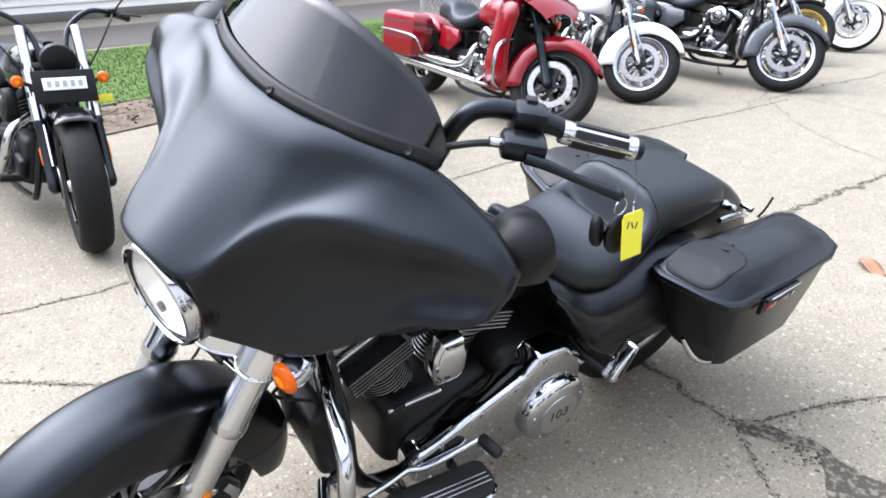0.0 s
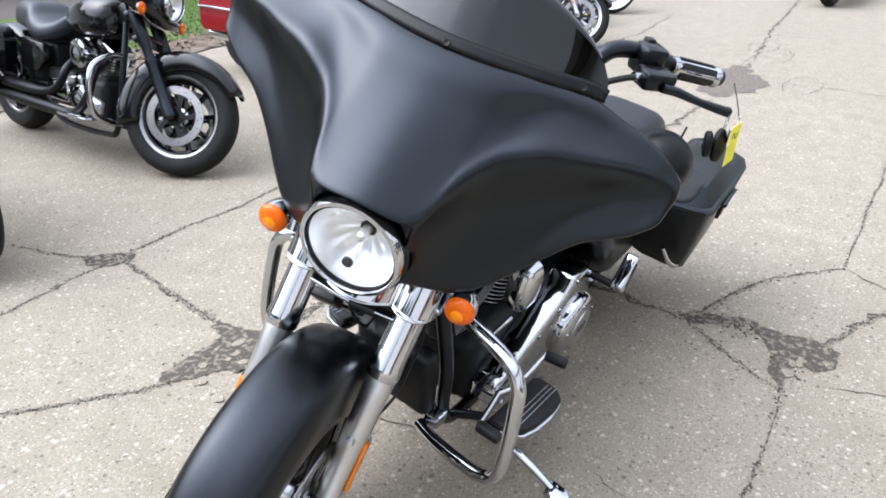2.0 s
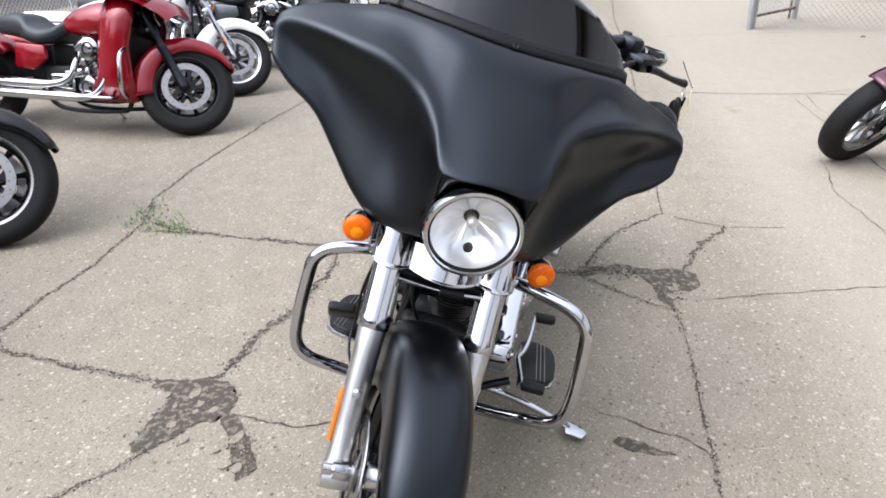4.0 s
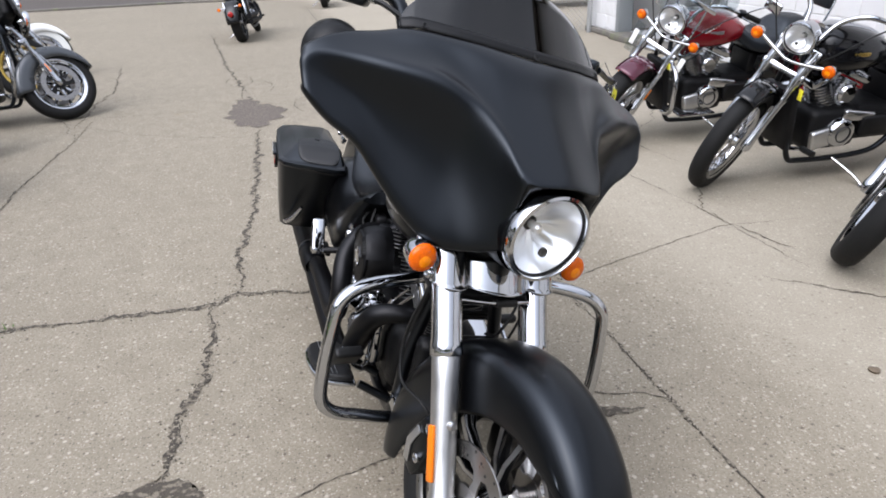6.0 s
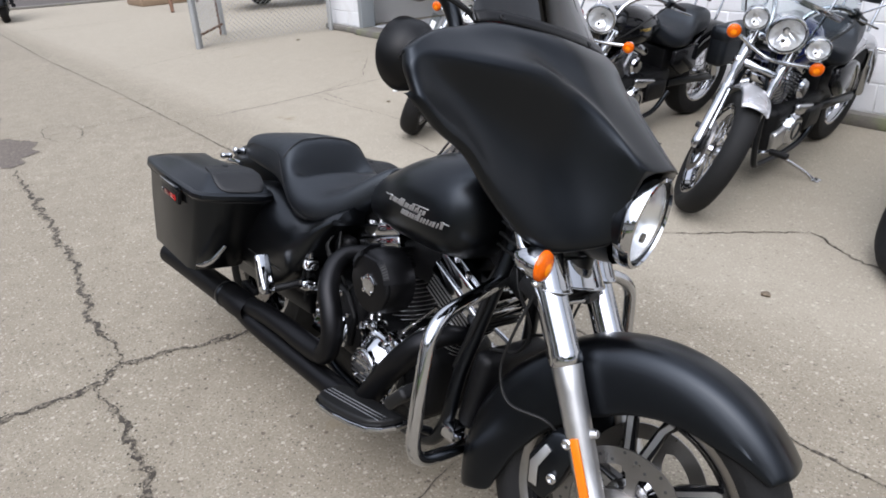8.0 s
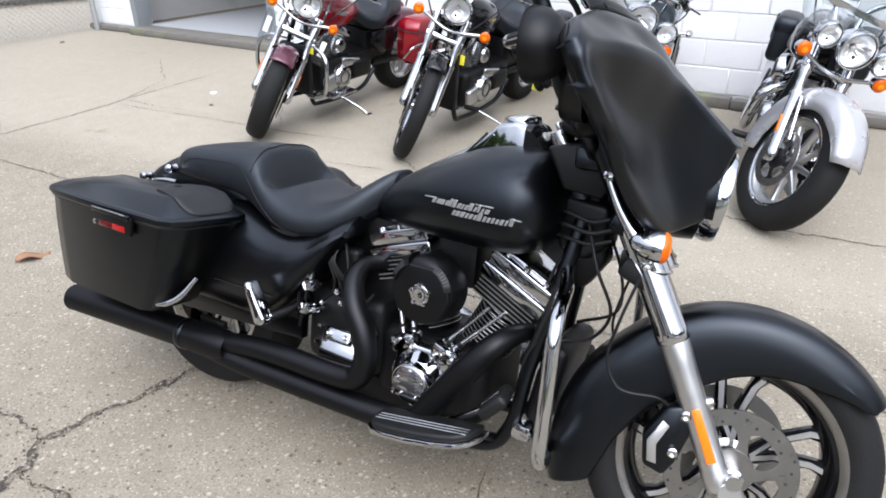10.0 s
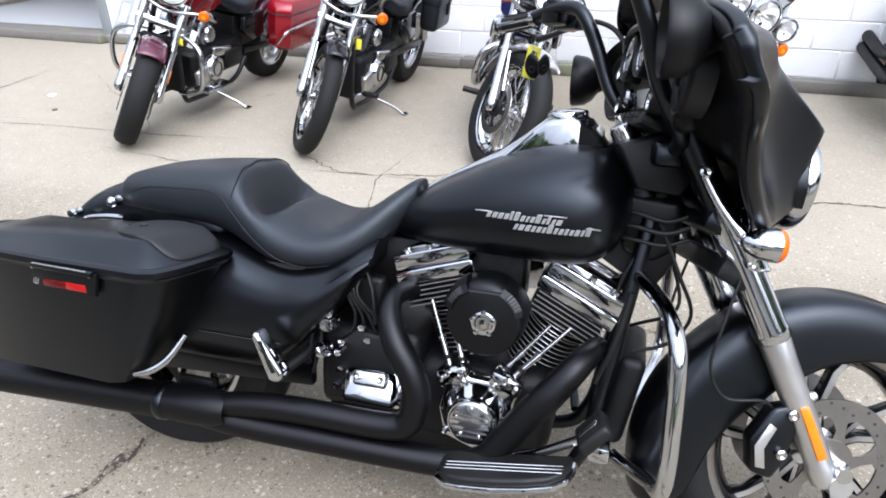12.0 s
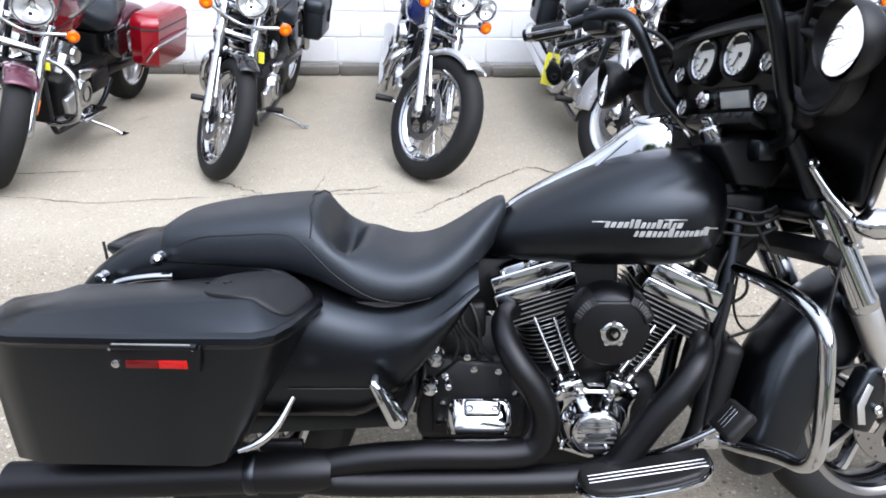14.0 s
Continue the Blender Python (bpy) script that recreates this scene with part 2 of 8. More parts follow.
M = dict(
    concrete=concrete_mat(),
    crack=mat("crack_dirt", (0.038, 0.031, 0.023), 0.95, var=0.8, scale=120, bump=1.0, bscale=220, spot=(0.150, 0.128, 0.096), spot_at=(0.47, 0.60)),
    patch=mat("broken_asphalt_patch", (0.052, 0.043, 0.032), 0.92, var=0.8, scale=120, bump=1.0, bscale=190, spot=(0.155, 0.133, 0.100), spot_at=(0.50, 0.62)),
    crumb=mat("concrete_crumb", (0.27, 0.24, 0.19), 0.9, var=0.35, scale=30, bump=0.6, bscale=150),
    tar=mat("asphalt_patch", (0.085, 0.069, 0.057), 0.92, var=0.7, scale=100, bump=1.0, bscale=170, spot=(0.142, 0.120, 0.096), spot_at=(0.46, 0.68)),
    satin=mat("satin_black_paint", (0.0006, 0.0006, 0.0008), 0.30, var=0.25, scale=3, rvar=0.04, bump=0.015, bscale=900, spec=0.40, tint=(0.80, 0.89, 1.0)),
    satin_rough=mat("flat_black_exhaust_coating", (0.0022, 0.0022, 0.0026), 0.40, var=0.3, scale=9, rvar=0.08, bump=0.05, bscale=400, spec=0.28),
    plastic=mat("black_plastic", (0.0028, 0.0028, 0.0032), 0.40, var=0.25, scale=12, bump=0.08, bscale=700, spec=0.22),
    grain=mat("textured_black_plastic", (0.0045, 0.0047, 0.0055), 0.46, var=0.25, scale=14, bump=0.22, bscale=900, spec=0.36),
    leather=mat("black_vinyl", (0.0040, 0.0046, 0.0060), 0.42, var=0.25, scale=7, bump=0.22, bscale=420, spec=0.46, tint=(0.82, 0.91, 1.0)),
    gloss=mat("gloss_black_paint", (0.004, 0.004, 0.0045), 0.12, var=0.2, coat=0.5),
    engine=mat("black_crinkle_engine", (0.0030, 0.0030, 0.0034), 0.45, var=0.3, scale=20, bump=0.3, bscale=500, spec=0.24),
    rubber=mat("tyre_rubber", (0.0075, 0.0075, 0.0075), 0.70, var=0.4, scale=18, rvar=0.1, bump=0.25, bscale=160, spec=0.22),
    hose=mat("black_rubber_hose", (0.005, 0.005, 0.005), 0.5, spec=0.3),
    chrome=mat("chrome", (0.49, 0.50, 0.52), 0.05, 1.0, var=0.05, rvar=0.025),
    chrome_dull=mat("polished_metal", (0.52, 0.52, 0.53), 0.17, 1.0, var=0.08),
    alu=mat("satin_aluminium", (0.56, 0.56, 0.56), 0.36, 1.0, var=0.08, scale=30),
    steel=mat("brushed_steel_disc", (0.27, 0.26, 0.25), 0.30, 1.0, var=0.15, scale=35),
    fin=mat("machined_fin_edge", (0.36, 0.36, 0.36), 0.35, 0.9, var=0.2, scale=40),
    galv=mat("galvanised_pipe", (0.36, 0.37, 0.37), 0.5, 0.6, var=0.25, scale=14),
    amber=mat("amber_lens", (0.62, 0.10, 0.002), 0.14, var=0.4, scale=90, coat=0.3),
    amber_dark=mat("amber_lens_core", (0.85, 0.22, 0.004), 0.14, var=0.3, scale=120, coat=0.3),
    reflector_o=mat("orange_reflector", (0.66, 0.16, 0.006), 0.22, var=0.1, scale=80),
    red_dark=mat("dark_red_reflector", (0.07, 0.003, 0.003), 0.15, var=0.2, scale=30, coat=0.5),
    red_lens=mat("red_reflector", (0.27, 0.007, 0.006), 0.15, var=0.2, scale=30, coat=0.5),
    mirror=mat("mirror_glass", (0.88, 0.88, 0.88), 0.015, 1.0, var=0.01, rvar=0.005),
    bowl=mat("lamp_reflector", (0.93, 0.93, 0.94), 0.30, 1.0, var=0.02, rvar=0.05),
    silver=mat("silver_lettering", (0.42, 0.42, 0.41), 0.3, 0.8, var=0.05),
    ink=mat("black_print", (0.02, 0.02, 0.02), 0.5),
    red=mat("candy_red_paint", (0.20, 0.003, 0.009), 0.2, 0.15, var=0.2, coat=1.0),
    maroon=mat("dark_purple_red_paint", (0.075, 0.018, 0.032), 0.22, 0.25, var=0.2, coat=1.0),
    white=mat("white_pearl_paint", (0.78, 0.78, 0.76), 0.18, var=0.04, coat=1.0),
    grey=mat("charcoal_metallic_paint", (0.062, 0.068, 0.075), 0.28, 0.3, var=0.15, coat=0.8),
    silver_paint=mat("silver_metallic_paint", (0.45, 0.45, 0.46), 0.28, 0.6, var=0.08, coat=0.8),
    blue=mat("deep_blue_paint", (0.012, 0.022, 0.11), 0.16, 0.2, var=0.2, coat=1.0),
    orange=mat("orange_paint", (0.65, 0.06, 0.015), 0.25, var=0.1, coat=0.6),
    gold=mat("gold_rim", (0.55, 0.38, 0.10), 0.25, 0.9, var=0.1),
    whitewall=mat("whitewall_rubber", (0.62, 0.62, 0.59), 0.6, var=0.08),
    yellow=mat("yellow_card_tag", (0.70, 0.64, 0.035), 0.5, var=0.04),
    paper=mat("white_card", (0.78, 0.78, 0.76), 0.6, var=0.04),
    block=mat("white_painted_block", (0.65, 0.655, 0.66), 0.6, var=0.06, scale=5, bump=0.5, bscale=90, rand=0.5, spot=(0.57, 0.57, 0.56)),
    mortar=mat("painted_mortar", (0.62, 0.62, 0.62), 0.8, var=0.1, bump=0.3),
    curb=mat("old_concrete_footing", (0.135, 0.125, 0.11), 0.9, var=0.4, scale=7, bump=0.7, bscale=70, spot=(0.16, 0.17, 0.10)),
    siding=mat("white_lap_siding", (0.74, 0.72, 0.67), 0.55, var=0.06, scale=4),
    door_metal=mat("grey_painted_metal", (0.22, 0.24, 0.25), 0.45, var=0.12, scale=5),
    inside=mat("dim_interior_paint", (0.34, 0.35, 0.36), 0.7, var=0.1),
    asphalt=mat("street_asphalt", (0.066, 0.055, 0.048), 0.9, var=0.25, scale=15, bump=0.4),
    soil=mat("dirt_and_leaf_litter", (0.115, 0.088, 0.06), 0.95, var=0.6, scale=25, bump=1.0, bscale=90),
    grass=mat("lawn_grass", (0.056, 0.098, 0.018), 0.8, var=0.45, scale=9, spec=0.2),
    leaf=mat("dry_brown_leaf", (0.23, 0.115, 0.06), 0.7, var=0.3, scale=50, bump=0.4),
    dead_leaf=mat("old_leaf_litter", (0.120, 0.082, 0.055), 0.85, var=0.7, scale=14, bump=0.4),
    weed=mat("weed_green", (0.08, 0.13, 0.03), 0.7, var=0.35, scale=60),
    rust=mat("rusty_steel", (0.14, 0.075, 0.045), 0.8, 0.3, var=0.4, scale=20),
    wood=mat("weathered_wood", (0.20, 0.14, 0.09), 0.8, var=0.3, scale=20),
    smoke=glass("smoked_windscreen", (0.060, 0.054, 0.058), 0.015, -0.006),
    clear=glass("clear_lens", (0.97, 0.98, 0.98), 0.015),
    screen=glass("clear_windscreen", (0.82, 0.85, 0.86), 0.03),
    dial=mat("gauge_face", (0.52, 0.51, 0.47), 0.5, var=0.05),
    lcd=mat("grey_display", (0.30, 0.31, 0.30), 0.2, var=0.1, scale=60),
)


def matte_sheen(m, share, grey, rough):
    """Flat lacquer: part of the gloss is an even sheen that does not grow at glancing angles."""
    n, l = m.node_tree.nodes, m.node_tree.links
    gl, mx = n.new("ShaderNodeBsdfGlossy"), n.new("ShaderNodeMixShader")
    gl.inputs["Color"].default_value = (*grey, 1)
    gl.inputs["Roughness"].default_value = rough
    mx.inputs[0].default_value = share
    l.new(n["Principled BSDF"].outputs[0], mx.inputs[1])
    l.new(gl.outputs[0], mx.inputs[2])
    l.new(mx.outputs[0], n["Material Output"].inputs["Surface"])


matte_sheen(M["satin_rough"], 0.5, (0.020, 0.020, 0.022), 0.42)


# ---- mesh tools ----
V = Vector


def part(name, bm, material, parent=None, label="", at=None, sharp=38):
    """One mesh object out of a bmesh, under a thing or part."""
    if at is not None:
        bm.transform(at)
    bmesh.ops.recalc_face_normals(bm, faces=bm.faces)
    me = bpy.data.meshes.new(name)
    bm.to_mesh(me)
    bm.free()
    me.polygons.foreach_set("use_smooth", [True] * len(me.polygons))
    me.set_sharp_from_angle(angle=radians(sharp))
    me.materials.append(M[material] if isinstance(material, str) else material)
    ob = new(name, me)
    if parent is not None:
        ob.parent = parent
    if label:
        ob["label"] = label
    return ob


def curve_pts(pts, step=6):
    """Smooth line through points (Catmull-Rom)."""
    p = [V(q) for q in pts]
    if len(p) < 3:
        return p
    p = [p[0] * 2 - p[1]] + p + [p[-1] * 2 - p[-2]]
    out = []
    for i in range(1, len(p) - 2):
        a, b, c, d = p[i - 1:i + 3]
        for k in range(step):
            t = k / step
            out.append(0.5 * ((2 * b) + (c - a) * t + (2 * a - 5 * b + 4 * c - d) * t * t + (3 * b - a - 3 * c + d) * t ** 3))
    out.append(p[-2])
    return out


def loft(rings, closed=True, caps=True, bm=None):
    """Skin through rings of equal length."""
    bm = bm or bmesh.new()
    vs = [[bm.verts.new(q) for q in r] for r in rings]
    n = len(vs[0])
    for a, b in zip(vs, vs[1:]):
        for i in range(n if closed else n - 1):
            j = (i + 1) % n
            bm.faces.new((a[i], a[j], b[j], b[i]))
    if caps and closed:
        bm.faces.new(vs[0])
        bm.faces.new(vs[-1])
    return bm


def tube(pts, r, n=12, step=6, smooth=True, bm=None, caps=True):
    """A round bar along a line; r may be one radius or one per given point."""
    line = curve_pts(pts, step) if smooth else [V(q) for q in pts]
    if isinstance(r, (int, float)):
        rs = [r] * len(line)
    else:
        rs = list(np.interp(np.linspace(0, len(r) - 1, len(line)), range(len(r)), r))
    rings, side = [], None
    for i, q in enumerate(line):
        d = (line[min(i + 1, len(line) - 1)] - line[max(i - 1, 0)]).normalized()
        if side is None:
            side = d.orthogonal().normalized()
        side = (side - d * side.dot(d)).normalized()
        up = d.cross(side)
        rings.append([q + (side * math.cos(a) + up * math.sin(a)) * rs[i] for a in [math.tau * k / n for k in range(n)]])
    return loft(rings, True, caps, bm)


def lathe(profile, origin=(0, 0, 0), axis=(0, 1, 0), n=40, caps=True, bm=None):
    """Turned shape: profile of (radius, height along axis)."""
    o, ax = V(origin), V(axis).normalized()
    s = ax.orthogonal().normalized()
    u = ax.cross(s)
    rings = [[o + ax * h + (s * math.cos(a) + u * math.sin(a)) * max(r, 1e-4) for a in [math.tau * k / n for k in range(n)]] for r, h in profile]
    return loft(rings, True, caps, bm)


def rbox(size, centre=(0, 0, 0), bevel=0.004, rot=(0, 0, 0), seg=2, bm=None):
    """A box with rounded edges."""
    b = bmesh.new()
    bmesh.ops.create_cube(b, size=1.0)
    bmesh.ops.scale(b, vec=size, verts=b.verts)
    if bevel:
        bmesh.ops.bevel(b, geom=b.edges[:], offset=min(bevel, min(size) * 0.45), segments=seg, affect="EDGES", profile=0.5)
    b.transform(pose(*centre, *rot))
    return join(bm, b)


def join(bm, b):
    """Adds b to bm."""
    if bm is None:
        return b
    me = bpy.data.meshes.new("tmp")
    b.to_mesh(me)
    b.free()
    bm.from_mesh(me)
    bpy.data.meshes.remove(me)
    return bm


def prism(outline, depth, bevel=0.004, seg=2, bm=None):
    """A plate: outline of 3D points, pushed along the vector depth, edges rounded."""
    b = bmesh.new()
    d = V(depth)
    lo = [b.verts.new(V(q)) for q in outline]
    hi = [b.verts.new(V(q) + d) for q in outline]
    b.faces.new(lo)
    b.faces.new(hi)
    n = len(lo)
    for i in range(n):
        b.faces.new((lo[i], lo[(i + 1) % n], hi[(i + 1) % n], hi[i]))
    bmesh.ops.recalc_face_normals(b, faces=b.faces)
    if bevel:
        bmesh.ops.bevel(b, geom=b.edges[:], offset=bevel, segments=seg, affect="EDGES", profile=0.5, clamp_overlap=True)
    return join(bm, b)


def mirror_y(bm):
    """A copy turned to the other side of y = 0."""
    c = bm.copy()
    bmesh.ops.scale(c, vec=(1, -1, 1), verts=c.verts)
    bmesh.ops.reverse_faces(c, faces=c.faces)
    return c


def grid(rows, bm=None):
    """An open sheet out of rows of points."""
    return loft(rows, False, False, bm)


def thick(ob, t, offset=-1.0):
    md = ob.modifiers.new("thickness", "SOLIDIFY")
    md.thickness, md.offset = t, offset
    return ob


def thing(name, label, category, m=None, group="", kind=""):
    """An Empty at the base of a thing, to parent its parts."""
    e = new(name)
    e.empty_display_size = 0.1
    tagged(e, label, category, group, kind)
    if m is not None:
        e.matrix_world = m
    return e


def words(name, body, size, material, parent, m, label=""):
    """Writing in the built-in font, as a thin mesh in the plane of m."""
    cu = bpy.data.curves.new(name, "FONT")
    cu.body, cu.size, cu.extrude, cu.align_x, cu.align_y = body, size, 0.0006, "CENTER", "CENTER"
    tmp = bpy.data.objects.new("tmp_text", cu)
    me = bpy.data.meshes.new_from_object(tmp)
    bpy.data.objects.remove(tmp)
    bpy.data.curves.remove(cu)
    me.transform(m)
    me.name = name
    me.materials.append(M[material])
    ob = new(name, me)
    ob.parent = parent
    if label:
        ob["label"] = label
    return ob


# ---- shared vehicle pieces ----
def tyre_bm(c, R, w, rim, n=56, tread=True):
    h = w / 2
    prof = [(rim, -h * 0.72), (rim + 0.012, -h * 0.86), (R - 0.055, -h), (R - 0.028, -h * 0.93), (R - 0.010, -h * 0.66), (R - 0.002, -h * 0.33), (R, 0)]
    prof = prof + [(r, -y) for r, y in reversed(prof[:-1])]
    return lathe([(r, y) for r, y in prof], c, (0, 1, 0), n, caps=False)


def wheel(parent, c, R, w, rim, style="cast", rim_mat="gloss", lip_mat="chrome", whitewall=False, at=None, disc=0.15, disc_side=(-1, 1), spokes=9, fine=False, name="front_wheel", hub_mat="chrome_dull"):
    """Rim as the part, with tyre, lips, spokes and brake discs under it."""
    c = V(c)
    n = 64 if fine else 40
    h = w / 2
    bm = lathe([(rim - 0.022, -h * 0.62), (rim - 0.004, -h * 0.72), (rim - 0.030, -h * 0.3), (rim - 0.030, h * 0.3), (rim - 0.004, h * 0.72), (rim - 0.022, h * 0.62), (rim - 0.038, h * 0.3), (rim - 0.038, -h * 0.3), (rim - 0.022, -h * 0.62)], c, (0, 1, 0), n, caps=False)
    w_ob = part(name, bm, rim_mat, parent, at=at)
    part("tyre", tyre_bm(c, R, w, rim - 0.006, n), "rubber", w_ob, at=at)
    for s in (-1, 1):
        part("rim_lip", lathe([(rim - 0.012, s * h * 0.70), (rim + 0.004, s * h * 0.78), (rim + 0.006, s * h * 0.84), (rim - 0.008, s * h * 0.82), (rim - 0.014, s * h * 0.74)], c, (0, 1, 0), n, caps=False), lip_mat, w_ob, at=at)
        if whitewall:
            part("whitewall", lathe([(rim + 0.008, s * h * 0.90), (R - 0.05, s * (h + 0.003)), (R - 0.034, s * (h * 0.985 + 0.002))], c, (0, 1, 0), n, caps=False), "whitewall", w_ob, at=at)
    part("hub", lathe([(0.0, -h * 0.9), (0.028, -h * 0.9), (0.034, -h * 0.5), (0.05, -h * 0.42), (0.034, -h * 0.2), (0.034, h * 0.2), (0.05, h * 0.42), (0.034, h * 0.5), (0.028, h * 0.9), (0.0, h * 0.9)], c, (0, 1, 0), 24), hub_mat, w_ob, at=at)
    if style == "wire":
        bm = bmesh.new()
        k = 40
        for i in range(k):
            a, s = math.tau * i / k, (-1) ** i
            tw = 0.55 * (-1) ** (i // 2)
            p0 = c + V((math.cos(a + tw) * 0.045, s * h * 0.42, math.sin(a + tw) * 0.045))
            p1 = c + V((math.cos(a) * (rim - 0.03), 0, math.sin(a) * (rim - 0.03)))
            tube([p0, p1], 0.0022, 5, smooth=False, bm=bm)
        part("spokes", bm, "chrome_dull", w_ob, at=at)
    else:
        for i in range(spokes):
            a = math.tau * i / spokes + 0.2
            ca, sa = math.cos(a), math.sin(a)
            rad, tan = V((ca, 0, sa)), V((-sa, 0, ca))
            pairs = (-0.42, 0.42) if style == "split" else (0.0,)
            for off in pairs:
                rings = []
                for t, hw, hd in ((0.0, 0.018, 0.020), (0.35, 0.0135, 0.016), (0.8, 0.012, 0.014), (1.0, 0.02, 0.018)):
                    r = 0.04 + (rim - 0.07) * t + 0.0
                    q = c + rad * r + tan * (off * 0.10 * (t ** 0.8) + 0.03 * math.sin(t * 2.6) * (1 if style == "split" else 0))
                    rings.append([q + tan * hw * x + V((0, 1, 0)) * hd * y for x, y in ((-1, -0.6), (-0.6, -1), (0.6, -1), (1, -0.6), (1, 0.6), (0.6, 1), (-0.6, 1), (-1, 0.6))])
                part("spoke", loft(rings), rim_mat, w_ob, at=at)
                if style == "split":
                    for s in (-1, 1):
                        edge = [(r8[1] + r8[2]) / 2 if s < 0 else (r8[5] + r8[6]) / 2 for r8 in rings]
                        wid = [tan * (0.0055 if k < 2 else 0.0065) for k in range(4)]
                        side = V((0, s * 0.0016, 0))
                        part("machined_edge", loft([[e - q + side * 0.2, e + q + side * 0.2, e + q + side, e - q + side] for e, q in zip(edge, wid)]), "alu", w_ob, at=at)
    for s in disc_side:
        y = s * (h + 0.022)
        bm = lathe([(disc * 0.735, y - 0.0026), (disc - 0.001, y - 0.0026), (disc, y), (disc - 0.001, y + 0.0026), (disc * 0.735, y + 0.0026), (disc * 0.735, y - 0.0026)], c, (0, 1, 0), n, caps=False)
        d_ob = part("brake_disc", bm, "steel", w_ob, at=at)
        arms = bmesh.new()
        for i in range(5):
            a = math.tau * i / 5
            pts = []
            for da, r in ((-0.40, 0.045), (-0.05, disc * 0.50), (0.02, disc * 0.66), (-0.12, disc * 0.73), (0.02, disc * 0.80), (0.30, disc * 0.80), (0.46, disc * 0.73), (0.34, disc * 0.64), (0.24, disc * 0.50), (0.30, 0.045)):
                pts.append(c + V((math.cos(a + da) * r, y - 0.002, math.sin(a + da) * r)))
            prism(pts, (0, 0.004, 0), 0, bm=arms)
        lathe([(0.02, y - 0.004), (0.05, y - 0.004), (0.05, y + 0.004), (0.02, y + 0.004)], c, (0, 1, 0), 24, bm=arms)
        part("disc_carrier", arms, "steel" if fine else "engine", w_ob, at=at)
        if fine or disc > 0.12:
            # drilled holes: black discs on the face, their dark put into the colour
            holes = None if fine else bmesh.new()
            k = 30 if fine else 20
            for i in range(k):
                a, r = math.tau * i / k, disc * (0.80, 0.87, 0.94)[i % 3]
                b = lathe([(0.0036, 0), (0.0036, s * 0.0004)], c + V((math.cos(a) * r, y + s * 0.0027, math.sin(a) * r)), (0, 1, 0), 8, bm=holes)
                if fine:
                    part("disc_hole", b, "ink", d_ob, at=at)
            if not fine:
                tagged(part("disc_drilling", holes, "ink", w_ob, at=at), kind="stuff")
    return w_ob


def fender_bm(c, R, half, a0, a1, skirt, n=36, lip=0.012):
    """A mudguard round the axle c: domed across, with side skirts of the given depth at each end and in the middle."""
    c = V(c)
    rings = []
    for i in range(n + 1):
        t = i / n
        a = radians(a0 + (a1 - a0) * t)
        dep = np.interp(t, [q[0] for q in skirt], [q[1] for q in skirt])
        rr = R if not callable(R) else R(t)
        hw = half
        ends = min(1.0, 0.35 + 9 * min(t, 1 - t)) ** 0.5
        prof = [(-1.0, dep), (-1.0, dep * 0.6), (-0.985, 0.055), (-0.93, 0.030), (-0.80, 0.013), (-0.55, 0.003), (-0.25, 0.0), (0, 0)]
        prof += [(-y, d) for y, d in reversed(prof[:-1])]
        ring = []
        for y, d in prof:
            r = rr - (min(d, dep) if abs(y) < 1 else d)
            ring.append(c + V((math.cos(a) * r, y * hw * (0.90 + 0.10 * ends), math.sin(a) * r)))
        rings.append(ring)
    return grid(rings)


def headlamp(parent, c, r, ax=(1, 0, -0.06), at=None, bucket=0.09, bucket_mat="chrome", name="headlamp"):
    """Bucket with chrome ring, faceted reflector, bulb cap and clear lens."""
    c, ax = V(c), V(ax).normalized()
    b = part(name, lathe([(0.0, -bucket), (r * 0.35, -bucket), (r * 0.8, -bucket * 0.85), (r * 1.0, -bucket * 0.4), (r * 1.02, -0.012)], c, ax, 40, caps=False), bucket_mat, parent, at=at)
    part("trim_ring", lathe([(r * 1.0, -0.035), (r * 1.05, -0.018), (r * 1.06, -0.004), (r * 1.02, 0.006), (r * 0.95, 0.008), (r * 0.91, 0.0), (r * 0.91, -0.012)], c, ax, 48, caps=False), "chrome", b, at=at)
    part("gasket", lathe([(r * 0.915, 0.001), (r * 0.905, 0.003), (r * 0.89, -0.004)], c, ax, 48, caps=False), "hose", b, at=at)
    s = ax.orthogonal().normalized()
    u = ax.cross(s)
    rings = []
    n = 48
    for k, (rr, h) in enumerate(((0.892, -0.006), (0.81, -0.028), (0.62, -0.050), (0.40, -0.066), (0.17, -0.074))):
        rings.append([c + ax * (h * r / 0.1 + (0.0035 * r / 0.1 * ((i * 5 // 6) % 4 == 0) + 0.002 * r / 0.1 * (i % 24 > 13)) * (1 if k in (1, 2, 3) else 0)) + (s * math.cos(math.tau * i / n) + u * math.sin(math.tau * i / n)) * rr * r for i in range(n)])
    part("reflector", loft(rings, True, False), "bowl", b, at=at, sharp=22)
    part("bulb_cap", lathe([(0.0, -0.034), (0.007, -0.035), (0.0115, -0.040), (0.0120, -0.050), (0.010, -0.054), (0.010, -0.07)], c, ax, 16), "bowl", b, at=at)
    part("lamp_badge", lathe([(0.0, 0.0), (r * 0.105, -0.001), (r * 0.11, -0.004), (r * 0.11, -0.008)], c - u * 0 + V((0, 0, -r * 0.34)), ax, 18), "ink", b, at=at)
    part("lens", lathe([(0.0, 0.014), (r * 0.4, 0.012), (r * 0.7, 0.006), (r * 0.9, -0.003)], c, ax, 40, caps=False), "clear", b, at=at)
    return b


